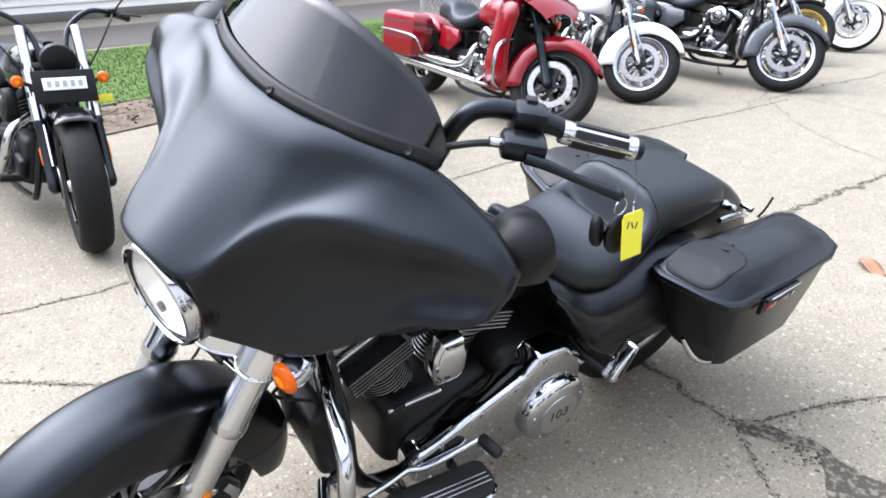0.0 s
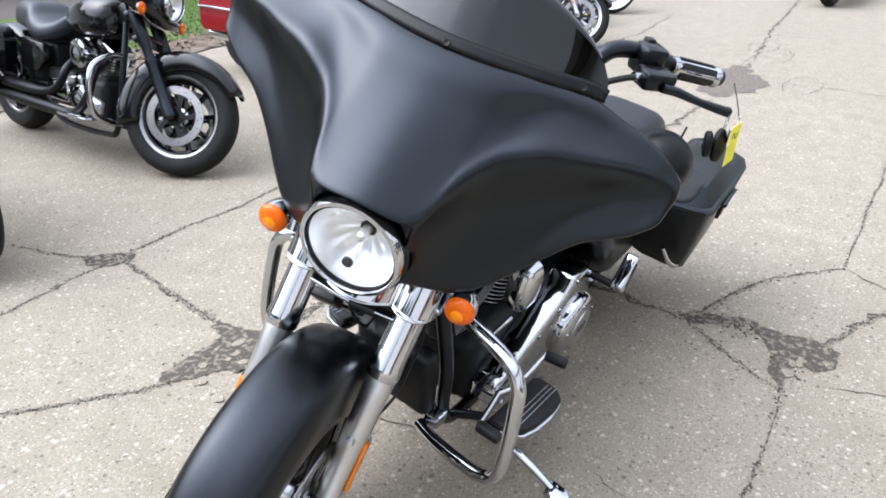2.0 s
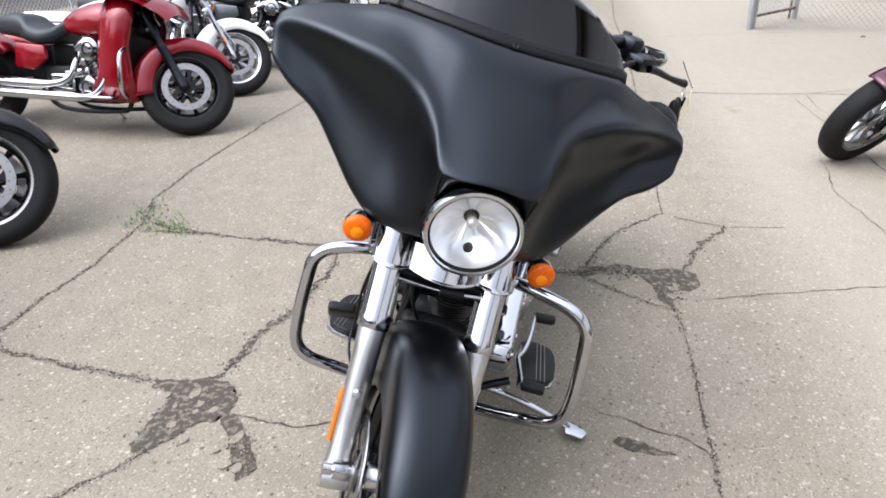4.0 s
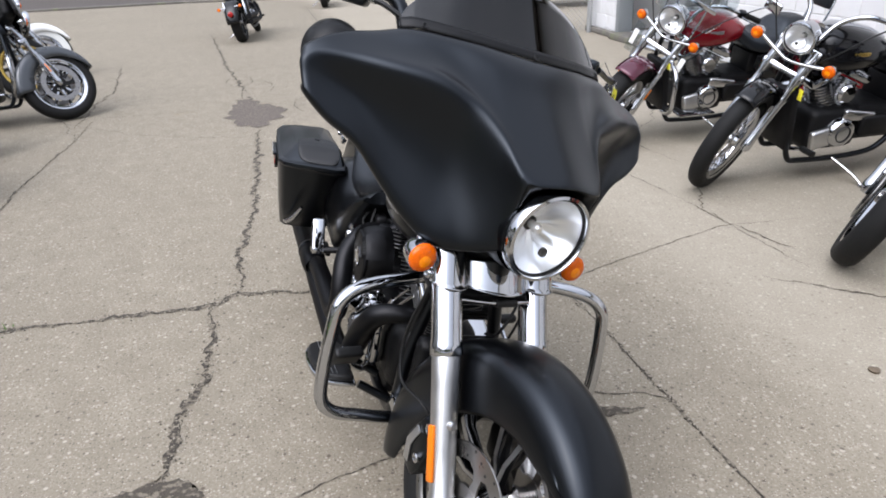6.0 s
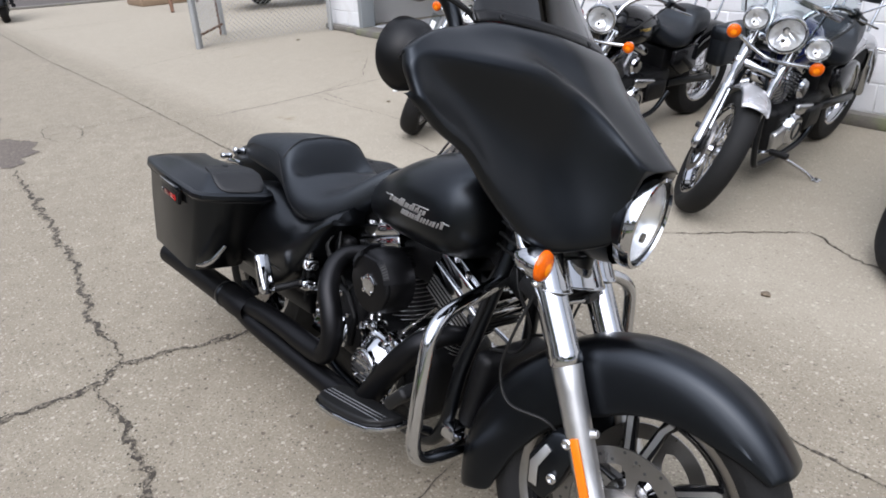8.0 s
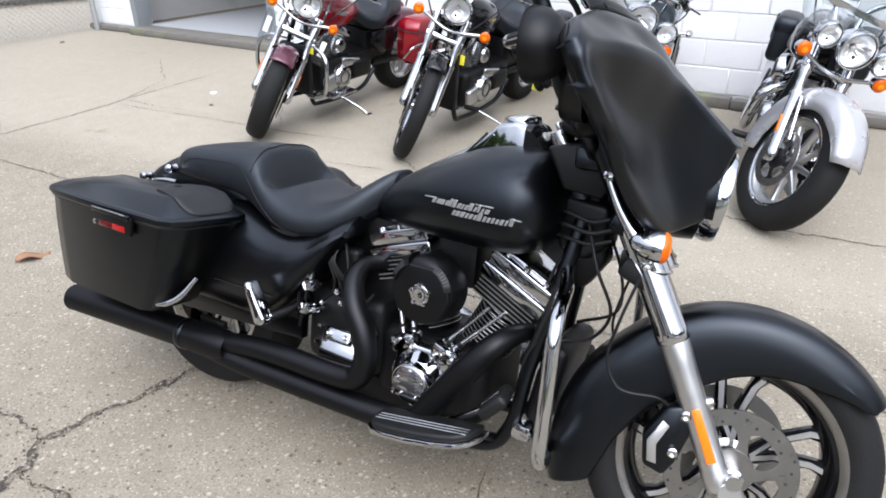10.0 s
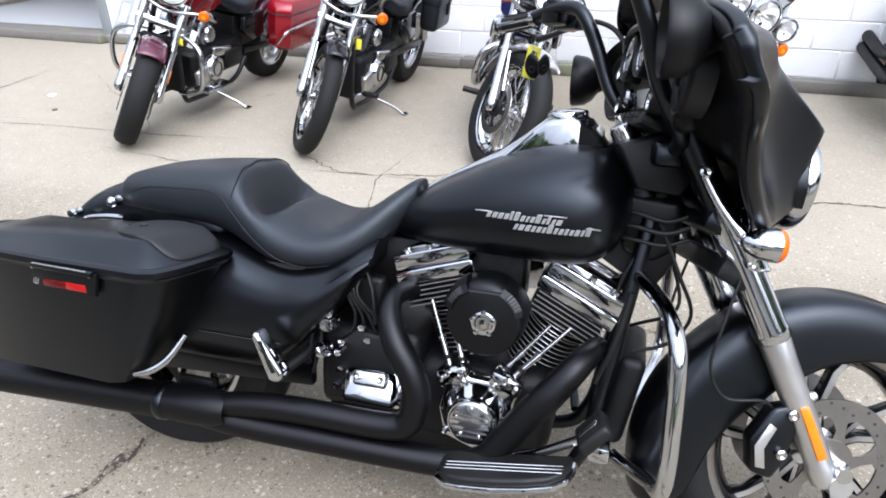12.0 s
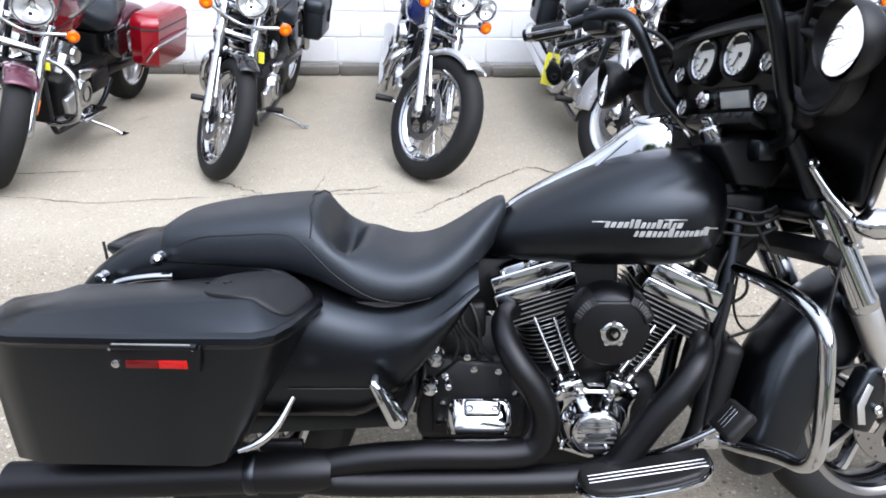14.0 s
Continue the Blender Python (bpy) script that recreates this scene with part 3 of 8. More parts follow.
def signal(parent, c, r=0.034, ax=(1, 0, 0), at=None, stem=None, lens="amber", name="turn_signal"):
    """Bullet lamp: chrome shell, amber lens with a bright ring."""
    c, ax = V(c), V(ax).normalized()
    b = part(name, lathe([(r * 0.12, -r * 2.0), (r * 0.5, -r * 1.75), (r * 0.85, -r * 1.1), (r, -r * 0.35), (r, 0)], c, ax, 28), "chrome", parent, at=at)
    part("lens", lathe([(r * 0.99, 0.0), (r * 0.99, r * 0.16), (r * 0.85, r * 0.36), (r * 0.5, r * 0.48), (0.0, r * 0.52)], c, ax, 28), lens, b, at=at)
    # vent opening drawn as a black strip, its dark put into the colour
    if lens == "amber":
        part("lens_core", lathe([(r * 0.42, r * 0.485), (r * 0.36, r * 0.52), (0.0, r * 0.56)], c + V((0, 0, -r * 0.12)), ax, 20, caps=False), "amber_dark", b, at=at)
    if stem:
        part("stem", tube([c - ax * r, stem], r * 0.34, 10, smooth=False), "chrome", b, at=at)
    return b


# ---- the ground and what bounds the lot ----
def flat(name, pts, z, material, label, category="", kind="structure"):
    bm = bmesh.new()
    bm.faces.new([bm.verts.new((x, y, z)) for x, y in pts])
    ob = part(name, bm, material)
    return tagged(ob, label, category, "", kind)


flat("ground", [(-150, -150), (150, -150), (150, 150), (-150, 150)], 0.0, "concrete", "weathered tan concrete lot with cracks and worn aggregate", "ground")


def jagged(pts, step, jig, seed):
    """A line with small random offsets, as a crack runs."""
    rng = random.Random(seed)
    out = []
    p = [V((*q, 0)) for q in pts]
    for a, b in zip(p, p[1:]):
        n = max(1, int((b - a).length / step))
        side = V((-(b - a).y, (b - a).x, 0)).normalized()
        drift = 0.0
        for k in range(n):
            q = a.lerp(b, k / n)
            drift = 0.72 * drift + rng.uniform(-jig, jig) * 0.75
            out.append(q + (side * drift + V((rng.uniform(-jig, jig), rng.uniform(-jig, jig), 0)) * 0.22) * (0 if k == 0 else 1))
    out.append(p[-1])
    return out


def crack(pts, w=0.012, jig=0.012, step=0.03, seed=1, material="crack", z=0.0025, taper=True):
    """An open crack: an uneven dark strip of dirt and crumbs along a jagged line."""
    rng = random.Random(seed * 7 + 3)
    line = jagged(pts, step, jig, seed)
    bm = bmesh.new()
    prev, n = None, len(line)
    bulge = 1.0
    for i, q in enumerate(line):
        d = (line[min(i + 1, n - 1)] - line[max(i - 1, 0)]).normalized()
        s = V((-d.y, d.x, 0))
        bulge = 0.7 * bulge + 0.3 * rng.choice((0.25, 0.5, 1.0, 1.2, 2.4))
        e = min(1.0, 0.25 + 5 * min(i, n - 1 - i) / n) if taper else 1.0
        a = w * bulge * e * rng.uniform(0.12, 1.0) * 0.50
        b = w * bulge * e * rng.uniform(0.12, 1.0) * 0.50
        pair = (bm.verts.new(q + s * a + V((0, 0, z))), bm.verts.new(q - s * b + V((0, 0, z))))
        if prev:
            bm.faces.new((prev[0], prev[1], pair[1], pair[0]))
        prev = pair
    ob = part("ground_crack", bm, material)
    return tagged(ob, "open crack filled with dark dirt and crumbs", "crack", "cracks in the concrete", "structure")


CRACKS = [
    ([(-0.28, -1.75), (-0.30, -1.40), (-0.26, -1.03), (-0.245, -0.65), (-0.32, -0.53), (-0.25, -0.30), (-0.20, -0.10), (-0.14, 0.25), (-0.118, 0.44)], 0.033, 0.014),
    ([(-0.40, -1.80), (-0.348, -1.63), (-0.297, -1.40)], 0.02, 0.012),
    ([(-0.32, -0.53), (-0.71, -0.514), (-1.35, -0.445), (-2.23, -0.40), (-3.35, -0.36)], 0.040, 0.022),
    ([(-0.235, -0.645), (0.10, -0.638), (0.33, -0.64), (0.56, -0.73), (0.67, -0.72), (0.86, -0.75)], 0.036, 0.012),
    ([(0.805, -1.725), (0.84, -1.47), (0.868, -1.23), (0.89, -1.07), (0.90, -0.98)], 0.018, 0.012),
    ([(1.02, -2.25), (0.92, -1.92), (0.805, -1.725), (0.45, -1.76), (0.145, -1.735), (-0.407, -1.80), (-0.70, -1.93), (-1.27, -1.968), (-2.48, -1.96), (-3.70, -1.85), (-4.4, -1.85)], 0.018, 0.008),
    ([(1.75, -1.72), (1.296, -1.671), (1.015, -1.723), (0.805, -1.725)], 0.017, 0.008),
    ([(2.1, -1.45), (1.611, -1.079), (1.478, -0.97), (1.31, -0.837), (1.222, -0.79)], 0.014, 0.008),
    ([(1.03, -0.66), (1.05, -0.38), (0.97, -0.12), (0.93, 0.1)], 0.009, 0.010),
    ([(-0.118, 0.439), (-0.207, 0.514), (-0.446, 0.591), (-0.656, 0.687), (-0.905, 0.91)], 0.024, 0.010),
    ([(-5.8, 1.0), (-4.0, 0.97), (-2.41, 0.935), (-0.905, 0.91)], 0.017, 0.005),
    ([(-16.0, 1.15), (-8.8, 0.98), (-5.8, 1.0)], 0.02, 0.003),
    ([(-0.905, 0.91), (-0.83, 1.02), (-0.75, 1.20), (-0.80, 1.5)], 0.008, 0.010),
    ([(-0.20, 0.93), (-0.39, 1.0), (-0.56, 1.07), (-0.75, 1.20)], 0.028, 0.014),
    ([(-0.006, 0.95), (0.05, 0.98), (-0.02, 1.12), (-0.09, 1.35), (-0.25, 1.9), (-0.2, 2.4)], 0.007, 0.010),
    ([(0.13, 0.865), (0.45, 0.878), (0.784, 0.872), (0.985, 0.871), (1.21, 0.865), (2.5, 0.85), (5.0, 0.83)], 0.014, 0.004),
    ([(-0.10, 0.50), (0.02, 0.66), (0.10, 0.78), (0.13, 0.865)], 0.014, 0.010),
    ([(0.984, 0.87), (0.90, 0.78), (0.84, 0.62), (0.80, 0.5)], 0.010, 0.012),
    ([(-4.30, -0.08), (-4.33, 0.30), (-4.28, 0.96)], 0.012, 0.010),
    ([(-3.45, -0.35), (-3.35, -0.36)], 0.03, 0.01),
    ([(-11.2, -1.0), (-8.48, -0.76), (-7.55, -0.69), (-6.77, -0.63), (-5.59, -0.48), (-4.85, -0.46)], 0.035, 0.018),
    ([(-6.6, 0.96), (-6.9, 0.2), (-7.0, -0.68)], 0.012, 0.02),
    ([(-3.81, 0.96), (-3.81, 1.41), (-3.80, 1.82), (-3.86, 2.34), (-3.90, 2.88), (-3.95, 3.6)], 0.016, 0.010),
    ([(-2.1, 2.02), (-1.4, 1.90), (-0.6, 1.98), (0.3, 2.0)], 0.007, 0.012),
    ([(0.30, 1.75), (0.60, 2.05), (0.884, 2.343), (1.20, 2.172), (1.41, 2.122), (1.60, 2.146), (2.4, 2.2), (3.6, 2.1)], 0.016, 0.014),
    ([(-0.9, 2.2), (-0.5, 1.98), (-0.15, 2.02), (0.10, 2.1)], 0.012, 0.02),
    ([(-2.0, 2.3), (-2.4, 2.8), (-2.9, 3.1), (-3.5, 3.6)], 0.007, 0.02),
    ([(-4.43, -2.08), (-3.7, -1.4), (-3.4, -0.9), (-3.2, -0.4)], 0.008, 0.02),
    ([(-6.8, 0.97), (-7.4, 2.4), (-7.7, 3.9)], 0.012, 0.02),
    ([(-6.3, -2.6), (-5.2, -2.4), (-4.43, -2.08), (-3.7, -1.85)], 0.016, 0.02),
    ([(-9.7, -0.4), (-9.6, 0.2), (-9.3, 0.95)], 0.012, 0.02),
    ([(-13.5, -2.5), (-13.2, 0.0), (-13.0, 3.5)], 0.03, 0.01),
    ([(-4.15, -1.95), (-5.33, -1.95), (-5.97, -1.87), (-7.82, -2.05)], 0.024, 0.02),
    ([(-4.54, -1.85), (-4.49, -1.42), (-4.45, -0.95)], 0.010, 0.010),
    ([(-3.80, 2.27), (-2.69, 2.30), (-2.01, 2.31), (-1.33, 2.36)], 0.010, 0.008),
    ([(-6.6, -0.86), (-6.75, -0.45), (-6.72, 0.48)], 0.010, 0.010),
    ([(-5.16, 3.82), (-4.2, 3.1), (-3.86, 2.4), (-3.0, 2.37)], 0.009, 0.012),
]
for _i, (_p, _w, _j) in enumerate(CRACKS):
    crack(_p, _w, _j, 0.022 if _w > 0.012 else 0.03, _i + 1)


def blob(name, pts, z, material, seed, label, rough=0.022, sub=8, category="patch"):
    """A flat patch with an uneven border."""
    rng = random.Random(seed)
    p = [V((*q, 0)) for q in pts]
    out = []
    for a, b in zip(p, p[1:] + p[:1]):
        side = V((-(b - a).y, (b - a).x, 0)).normalized()
        drift = 0.0
        for k in range(sub):
            drift = 0.6 * drift + rng.uniform(-rough, rough) * 0.6
            out.append(a.lerp(b, k / sub) + side * drift * math.sin(math.pi * k / sub))
    bm = bmesh.new()
    f = bm.faces.new([bm.verts.new((q.x, q.y, z)) for q in out])
    bmesh.ops.triangulate(bm, faces=[f])
    return tagged(part(name, bm, material), label, category, "", "structure")


# broken spots where the surface layer has come away
blob("broken_patch", [(0.90, -0.99), (0.94, -0.94), (0.95, -0.86), (1.02, -0.85), (1.10, -0.86), (1.21, -0.86), (1.23, -0.80), (1.16, -0.74), (1.08, -0.70), (1.02, -0.62), (0.94, -0.63), (0.86, -0.70), (0.87, -0.82), (0.885, -0.92)], 0.0035, "patch", 5, "dark broken patch where the concrete surface has spalled")
blob("broken_patch", [(1.03, -0.66), (1.12, -0.58), (1.22, -0.52), (1.30, -0.47), (1.24, -0.43), (1.13, -0.50), (1.02, -0.60)], 0.003, "patch", 6, "narrow dark spalled strip in the concrete", 0.008)
blob("broken_patch", [(-0.24, 0.93), (-0.20, 0.99), (-0.10, 0.99), (-0.03, 0.93), (-0.07, 0.87), (0.06, 0.86), (0.13, 0.865), (0.05, 0.80), (-0.06, 0.80), (-0.15, 0.74), (-0.24, 0.66), (-0.22, 0.80)], 0.0035, "patch", 7, "dark broken patch at the joint of slabs", 0.008)
blob("broken_patch", [(-0.20, 0.52), (-0.13, 0.44), (-0.10, 0.50), (-0.14, 0.56), (-0.20, 0.66), (-0.24, 0.72), (-0.25, 0.66)], 0.003, "crack", 8, "dark crumbling corner of a slab", 0.01)
blob("broken_patch", [(0.74, -1.70), (0.80, -1.80), (0.90, -1.86), (0.93, -1.78), (0.86, -1.68), (0.80, -1.66)], 0.003, "crack", 9, "dark crumbling crack junction", 0.012)
blob("broken_patch", [(0.935, 0.60), (0.960, 0.585), (0.985, 0.62), (1.0, 0.70), (0.988, 0.77), (0.968, 0.71), (0.945, 0.66)], 0.003, "patch", 13, "small dark worn spot in the concrete", 0.01)
blob("asphalt_patch", [(-3.50, -0.36), (-3.75, -0.56), (-4.30, -0.60), (-4.72, -0.52), (-4.95, -0.42), (-4.62, -0.30), (-4.40, -0.20), (-4.27, -0.10), (-3.81, -0.11)], 0.004, "tar", 10, "grey asphalt repair patch in the concrete", 0.11)
for _k, (_x, _y, _r) in enumerate(((-4.3, 0.16, 0.22), (-5.45, -0.30, 0.25), (-5.9, -0.50, 0.22))):
    crack([(_x + _r * math.cos(a) * 1.6, _y + _r * math.sin(a) * 0.7) for a in [math.tau * q / 9 for q in range(10)]], 0.014, 0.02, 0.05, 60 + _k)


def rubble(name, n, spots, seed, rlo, rhi, material, label):
    """Loose crumbs lying in cracks."""
    rng = random.Random(seed)
    bm = bmesh.new()
    for _ in range(n):
        a, b, w = rng.choice(spots)
        t = rng.random()
        q = V((a[0] + (b[0] - a[0]) * t + rng.gauss(0, w), a[1] + (b[1] - a[1]) * t + rng.gauss(0, w), 0))
        r = rng.uniform(rlo, rhi)
        vs = [bm.verts.new(q + V((r * math.cos(k * 2.1 + t * 6) * rng.uniform(0.6, 1.2), r * math.sin(k * 2.1 + t * 6) * rng.uniform(0.6, 1.2), 0.001))) for k in range(3)]
        top = bm.verts.new(q + V((0, 0, r * 0.9)))
        for k in range(3):
            bm.faces.new((vs[k], vs[(k + 1) % 3], top))
    return tagged(part(name, bm, material), label, "gravel", "", "stuff")


_spots = []
for _p, _w, _j in CRACKS[:19]:
    if _w > 0.013:
        for _a, _b in zip(_p, _p[1:]):
            _spots.append((_a, _b, _w * 0.55))
rubble("concrete_crumbs", 3200, _spots, 3, 0.002, 0.008, "crumb", "loose crumbs of concrete lying in the cracks")
rubble("dirt_crumbs", 2200, _spots, 13, 0.002, 0.007, "crack", "dark crumbs of dirt along the cracks")


def islands():
    """Scabs of sound concrete left standing in the broken patches."""
    rng = random.Random(19)
    for x, y, w, n in ((1.04, -0.76, 0.10, 9), (-0.10, 0.88, 0.08, 7), (1.17, -0.51, 0.05, 4)):
        for _ in range(n):
            cx, cy, r = x + rng.gauss(0, w), y + rng.gauss(0, w * 0.7), rng.uniform(0.010, 0.032)
            pts = [(cx + r * math.cos(a) * rng.uniform(0.5, 1.3), cy + r * math.sin(a) * rng.uniform(0.4, 1.0), 0.001) for a in [math.tau * k / 8 for k in range(8)]]
            tagged(part("concrete_scab", prism(pts, (0, 0, 0.006), 0.0015, 1), "concrete"), "thin scab of sound concrete standing in a broken patch", "concrete", "concrete scabs")


islands()
rubble("patch_crumbs", 500, [((0.95, -0.75), (1.15, -0.80), 0.06), ((-0.15, 0.90), (0.05, 0.84), 0.04), ((-0.2, 0.6), (-0.15, 0.7), 0.03), ((1.1, -0.55), (1.25, -0.47), 0.02)], 24, 0.002, 0.007, "crumb", "light crumbs of concrete in the broken patches")
rubble("patch_gravel", 420, [((0.95, -0.75), (1.15, -0.80), 0.05), ((-0.15, 0.90), (0.05, 0.84), 0.03), ((-0.2, 0.6), (-0.15, 0.7), 0.03), ((1.1, -0.55), (1.25, -0.47), 0.02)], 4, 0.003, 0.008, "patch", "dark gravel in the broken patches")


def weeds(name, spots, n, seed, h=0.05):
    rng = random.Random(seed)
    bm = bmesh.new()
    for _ in range(n):
        x, y, w = rng.choice(spots)
        q = V((x + rng.gauss(0, w), y + rng.gauss(0, w), 0.001))
        a, hh = rng.uniform(0, 6.28), h * rng.uniform(0.3, 1)
        d = V((math.cos(a), math.sin(a), 0))
        s = V((-d.y, d.x, 0)) * 0.004
        bm.faces.new([bm.verts.new(v) for v in (q - s, q + s, q + d * hh * 0.8 + V((0, 0, hh * 0.7)))])
    return tagged(part(name, bm, "weed"), "low green weeds growing in a crack", "weeds", "", "stuff")


weeds("crack_weeds", [(-0.40, -1.80, 0.05), (-0.36, -1.66, 0.05), (-0.55, -1.86, 0.05), (-0.31, -1.55, 0.04)], 220, 8, 0.045)

# ---- white block building along the parked row ----
WALL_A = math.atan(-0.075)
WALL = pose(0, 4.40, 0, 0, 0, math.degrees(WALL_A))


def wall_block_building():
    root = thing("wall_block", "white painted concrete block wall of a workshop", "wall", WALL, kind="structure")
    BW, BH, J, D = 0.404, 0.200, 0.006, 0.05
    backing = bmesh.new()
    for x0, x1, z0, z1 in ((-4.3, 9.0, 0.0, 3.2), (-6.9, -4.3, 2.5, 3.2), (-8.0, -6.9, 0.0, 3.2)):
        join(backing, rbox(((x1 - x0), 0.18, z1 - z0), ((x0 + x1) / 2, 0.0965, (z0 + z1) / 2), 0))
    part("mortar_bed", backing, "mortar", root)
    side = rbox((0.2, 6.0, 3.2), (-7.9, 3.24, 1.6), 0)
    part("side_wall", side, "block", root)
    part("roof_slab", rbox((17.4, 6.4, 0.15), (0.6, 3.0, 3.28), 0.01), "curb", root)
    foot = bmesh.new()
    for x0, x1 in ((-4.3, 9.0), (-8.02, -6.9)):
        rng = random.Random(4)
        x = x0
        while x < x1:
            w = min(rng.uniform(0.5, 1.3), x1 - x)
            rbox((w - 0.004, 0.16, 0.085 + rng.uniform(-0.012, 0.01)), (x + w / 2, -0.01 + rng.uniform(-0.012, 0.012), 0.042), 0.018, bm=foot)
            x += w
    part("footing", foot, "curb", root, "dark stained concrete footing")
    proto = None
    rest = bmesh.new()
    n = 0
    for row in range(15):
        z = 0.09 + row * BH + BH / 2
        off = 0.0 if row % 2 else BW / 2
        for x0, x1 in ((-4.3, 9.0), (-8.0, -6.9)):
            x = x0 - off
            while x < x1 - 0.02:
                a, b = max(x, x0), min(x + BW, x1)
                x += BW
                if b - a < 0.05 or z > 3.1:
                    continue
                full = b - a > BW - 0.01
                near = full and -3.6 < a < 4.4 and row < 11
                if near and n < 300:
                    if proto is None:
                        pb = rbox((BW - J, D, BH - J), (0, 0, 0), 0.006, seg=1)
                        ob = part("block", pb, "block", root)
                        proto = ob.data
                    else:
                        ob = new("block", proto)
                        ob.parent = root
                    rng = random.Random(row * 97 + int(a * 50))
                    ob.location = ((a + b) / 2, 0.026 + rng.uniform(-0.0025, 0.0025), z)
                    n += 1
                else:
                    rbox((b - a - J, D, BH - J), ((a + b) / 2, 0.026, z), 0.006, seg=1, bm=rest)
    tagged(part("blocks_far", rest, "block", root), kind="stuff")
    # wide opening with a roller door frame
    fr = bmesh.new()
    for x in (-6.94, -4.26):
        rbox((0.10, 0.22, 2.5), (x, 0.08, 1.25), 0.006, bm=fr)
    rbox((2.78, 0.22, 0.1), (-5.6, 0.08, 2.5), 0.006, bm=fr)
    part("door_frame", fr, "door_metal", root, "grey metal door frame")
    part("sill", rbox((2.7, 0.30, 0.09), (-5.6, 0.0, 0.045), 0.015), "curb", root)
    inner = bmesh.new()
    rbox((2.9, 0.1, 2.6), (-5.6, 3.2, 1.3), 0, bm=inner)
    part("inner_back_wall", inner, "inside", root)
    part("inner_floor", rbox((2.7, 3.0, 0.02), (-5.6, 1.66, 0.08), 0), "inside", root)
    bench = rbox((2.3, 0.5, 0.04), (-5.7, 2.7, 0.86), 0.004)
    for x in (-6.7, -4.7):
        rbox((0.05, 0.4, 0.78), (x, 2.7, 0.47), 0.004, bm=bench)
    part("workbench", bench, "door_metal", root)


wall_block_building()


def chain_fence(a, b, h, gate=False, label="galvanised chain-link fence panel between steel posts"):
    """Posts, rails and a diamond mesh of round wire."""
    a, b = V((*a, 0)), V((*b, 0))
    L = (b - a).length
    root = thing("chain_link_fence" if not gate else "chain_link_gate", label, "fence" if not gate else "gate", Matrix.Translation(a) @ Matrix.Rotation(math.atan2((b - a).y, (b - a).x), 4, "Z"))
    for x in (0.0, L):
        part("post", lathe([(0.038, 0), (0.038, h + 0.06), (0.03, h + 0.09), (0, h + 0.10)], (x, 0, 0), (0, 0, 1), 16), "galv", root)
    lo = 0.16 if gate else 0.9
    for z in ((lo, h) if gate else (h,)):
        part("rail", tube([(0, 0, z), (L, 0, z)], 0.02, 10, smooth=False), "rust" if gate and z < 1 else "galv", root)
    if gate:
        part("brace", tube([(L * 0.86, 0, 0.05), (L * 0.86, 0, h)], 0.016, 8, smooth=False), "rust", root)
        part("drop_bolt", tube([(L * 0.92, 0.03, 0.0), (L * 0.92, 0.03, 0.8)], 0.012, 8, smooth=False), "rust", root)
    bm = bmesh.new()
    s, z0 = 0.075, (0.16 if gate else 0.03)
    H = h - z0
    k = -H
    while k < L:
        for sg in (1, -1):
            x0, x1 = k, k + H
            za, zb = (z0, h) if sg > 0 else (h, z0)
            t0, t1 = max(0.0, (0 - x0) / H), min(1.0, (L - x0) / H)
            if t1 > t0:
                tube([(x0 + H * t0, 0.003 * sg, za + (zb - za) * t0), (x0 + H * t1, 0.003 * sg, za + (zb - za) * t1)], 0.0024, 4, smooth=False, bm=bm, caps=False)
        k += s
    part("wire_mesh", bm, "galv", root)
    for z in (0.25, h * 0.5, h - 0.2):
        part("clamp", lathe([(0.044, z - 0.018), (0.046, z), (0.044, z + 0.018)], (0, 0, 0), (0, 0, 1), 14), "galv", root)
    return root


chain_fence((-7.83, 2.74), (-7.75, 4.86), 1.75)
chain_fence((-7.92, 2.80), (-9.0, 3.62), 1.7, True, "open chain-link gate with a rusty bottom rail")

# ---- lawn, street and the white sided building behind the other row ----
flat("lawn", [(-9.0, -6.0), (-2.5, -5.9), (0.3, -5.40), (1.5, -5.10), (14, -3.9), (14, -7.5), (1.0, -8.6), (-9.0, -9.6)], 0.02, "grass", "short green lawn beside the lot", "lawn")
flat("dirt_strip", [(-9.0, -5.35), (-2.5, -5.25), (0.3, -4.45), (1.5, -4.15), (14, -3.1), (14, -4.0), (1.5, -5.25), (0.3, -5.55), (-2.5, -6.05), (-9.0, -6.15)], 0.012, "soil", "strip of dirt and dead leaves along the lawn", "soil")
flat("street", [(-30, -12.6), (-30, -10.2), (1.0, -8.9), (30, -7.5), (30, -10.0)], 0.008, "asphalt", "grey asphalt drive behind the lawn", "road")


def lawn_blades():
    rng = random.Random(11)
    bm_v, bm_f = [], []
    for _ in range(42000):
        x = rng.uniform(-6.5, 3.2)
        y = rng.uniform(-8.6, -4.4)
        if y > -5.40 + (x - 0.3) * (0.26 if x > 0.3 else 0.18) - rng.uniform(-0.12, 0.08) or y < -8.75 + 0.1 * x:
            continue
        a, h = rng.uniform(0, 6.28), rng.uniform(0.012, 0.028)
        dx, dy = math.cos(a), math.sin(a)
        i = len(bm_v)
        bm_v += [(x - dy * 0.006, y + dx * 0.006, 0.02), (x + dy * 0.006, y - dx * 0.006, 0.02), (x + dx * h * 0.5, y + dy * h * 0.5, 0.02 + h)]
        bm_f.append((i, i + 1, i + 2))
    me = bpy.data.meshes.new("grass_blades")
    me.from_pydata(bm_v, [], bm_f)
    me.materials.append(M["grass"])
    tagged(new("grass_blades", me), "blades of short green grass", "grass", "", "stuff")


lawn_blades()


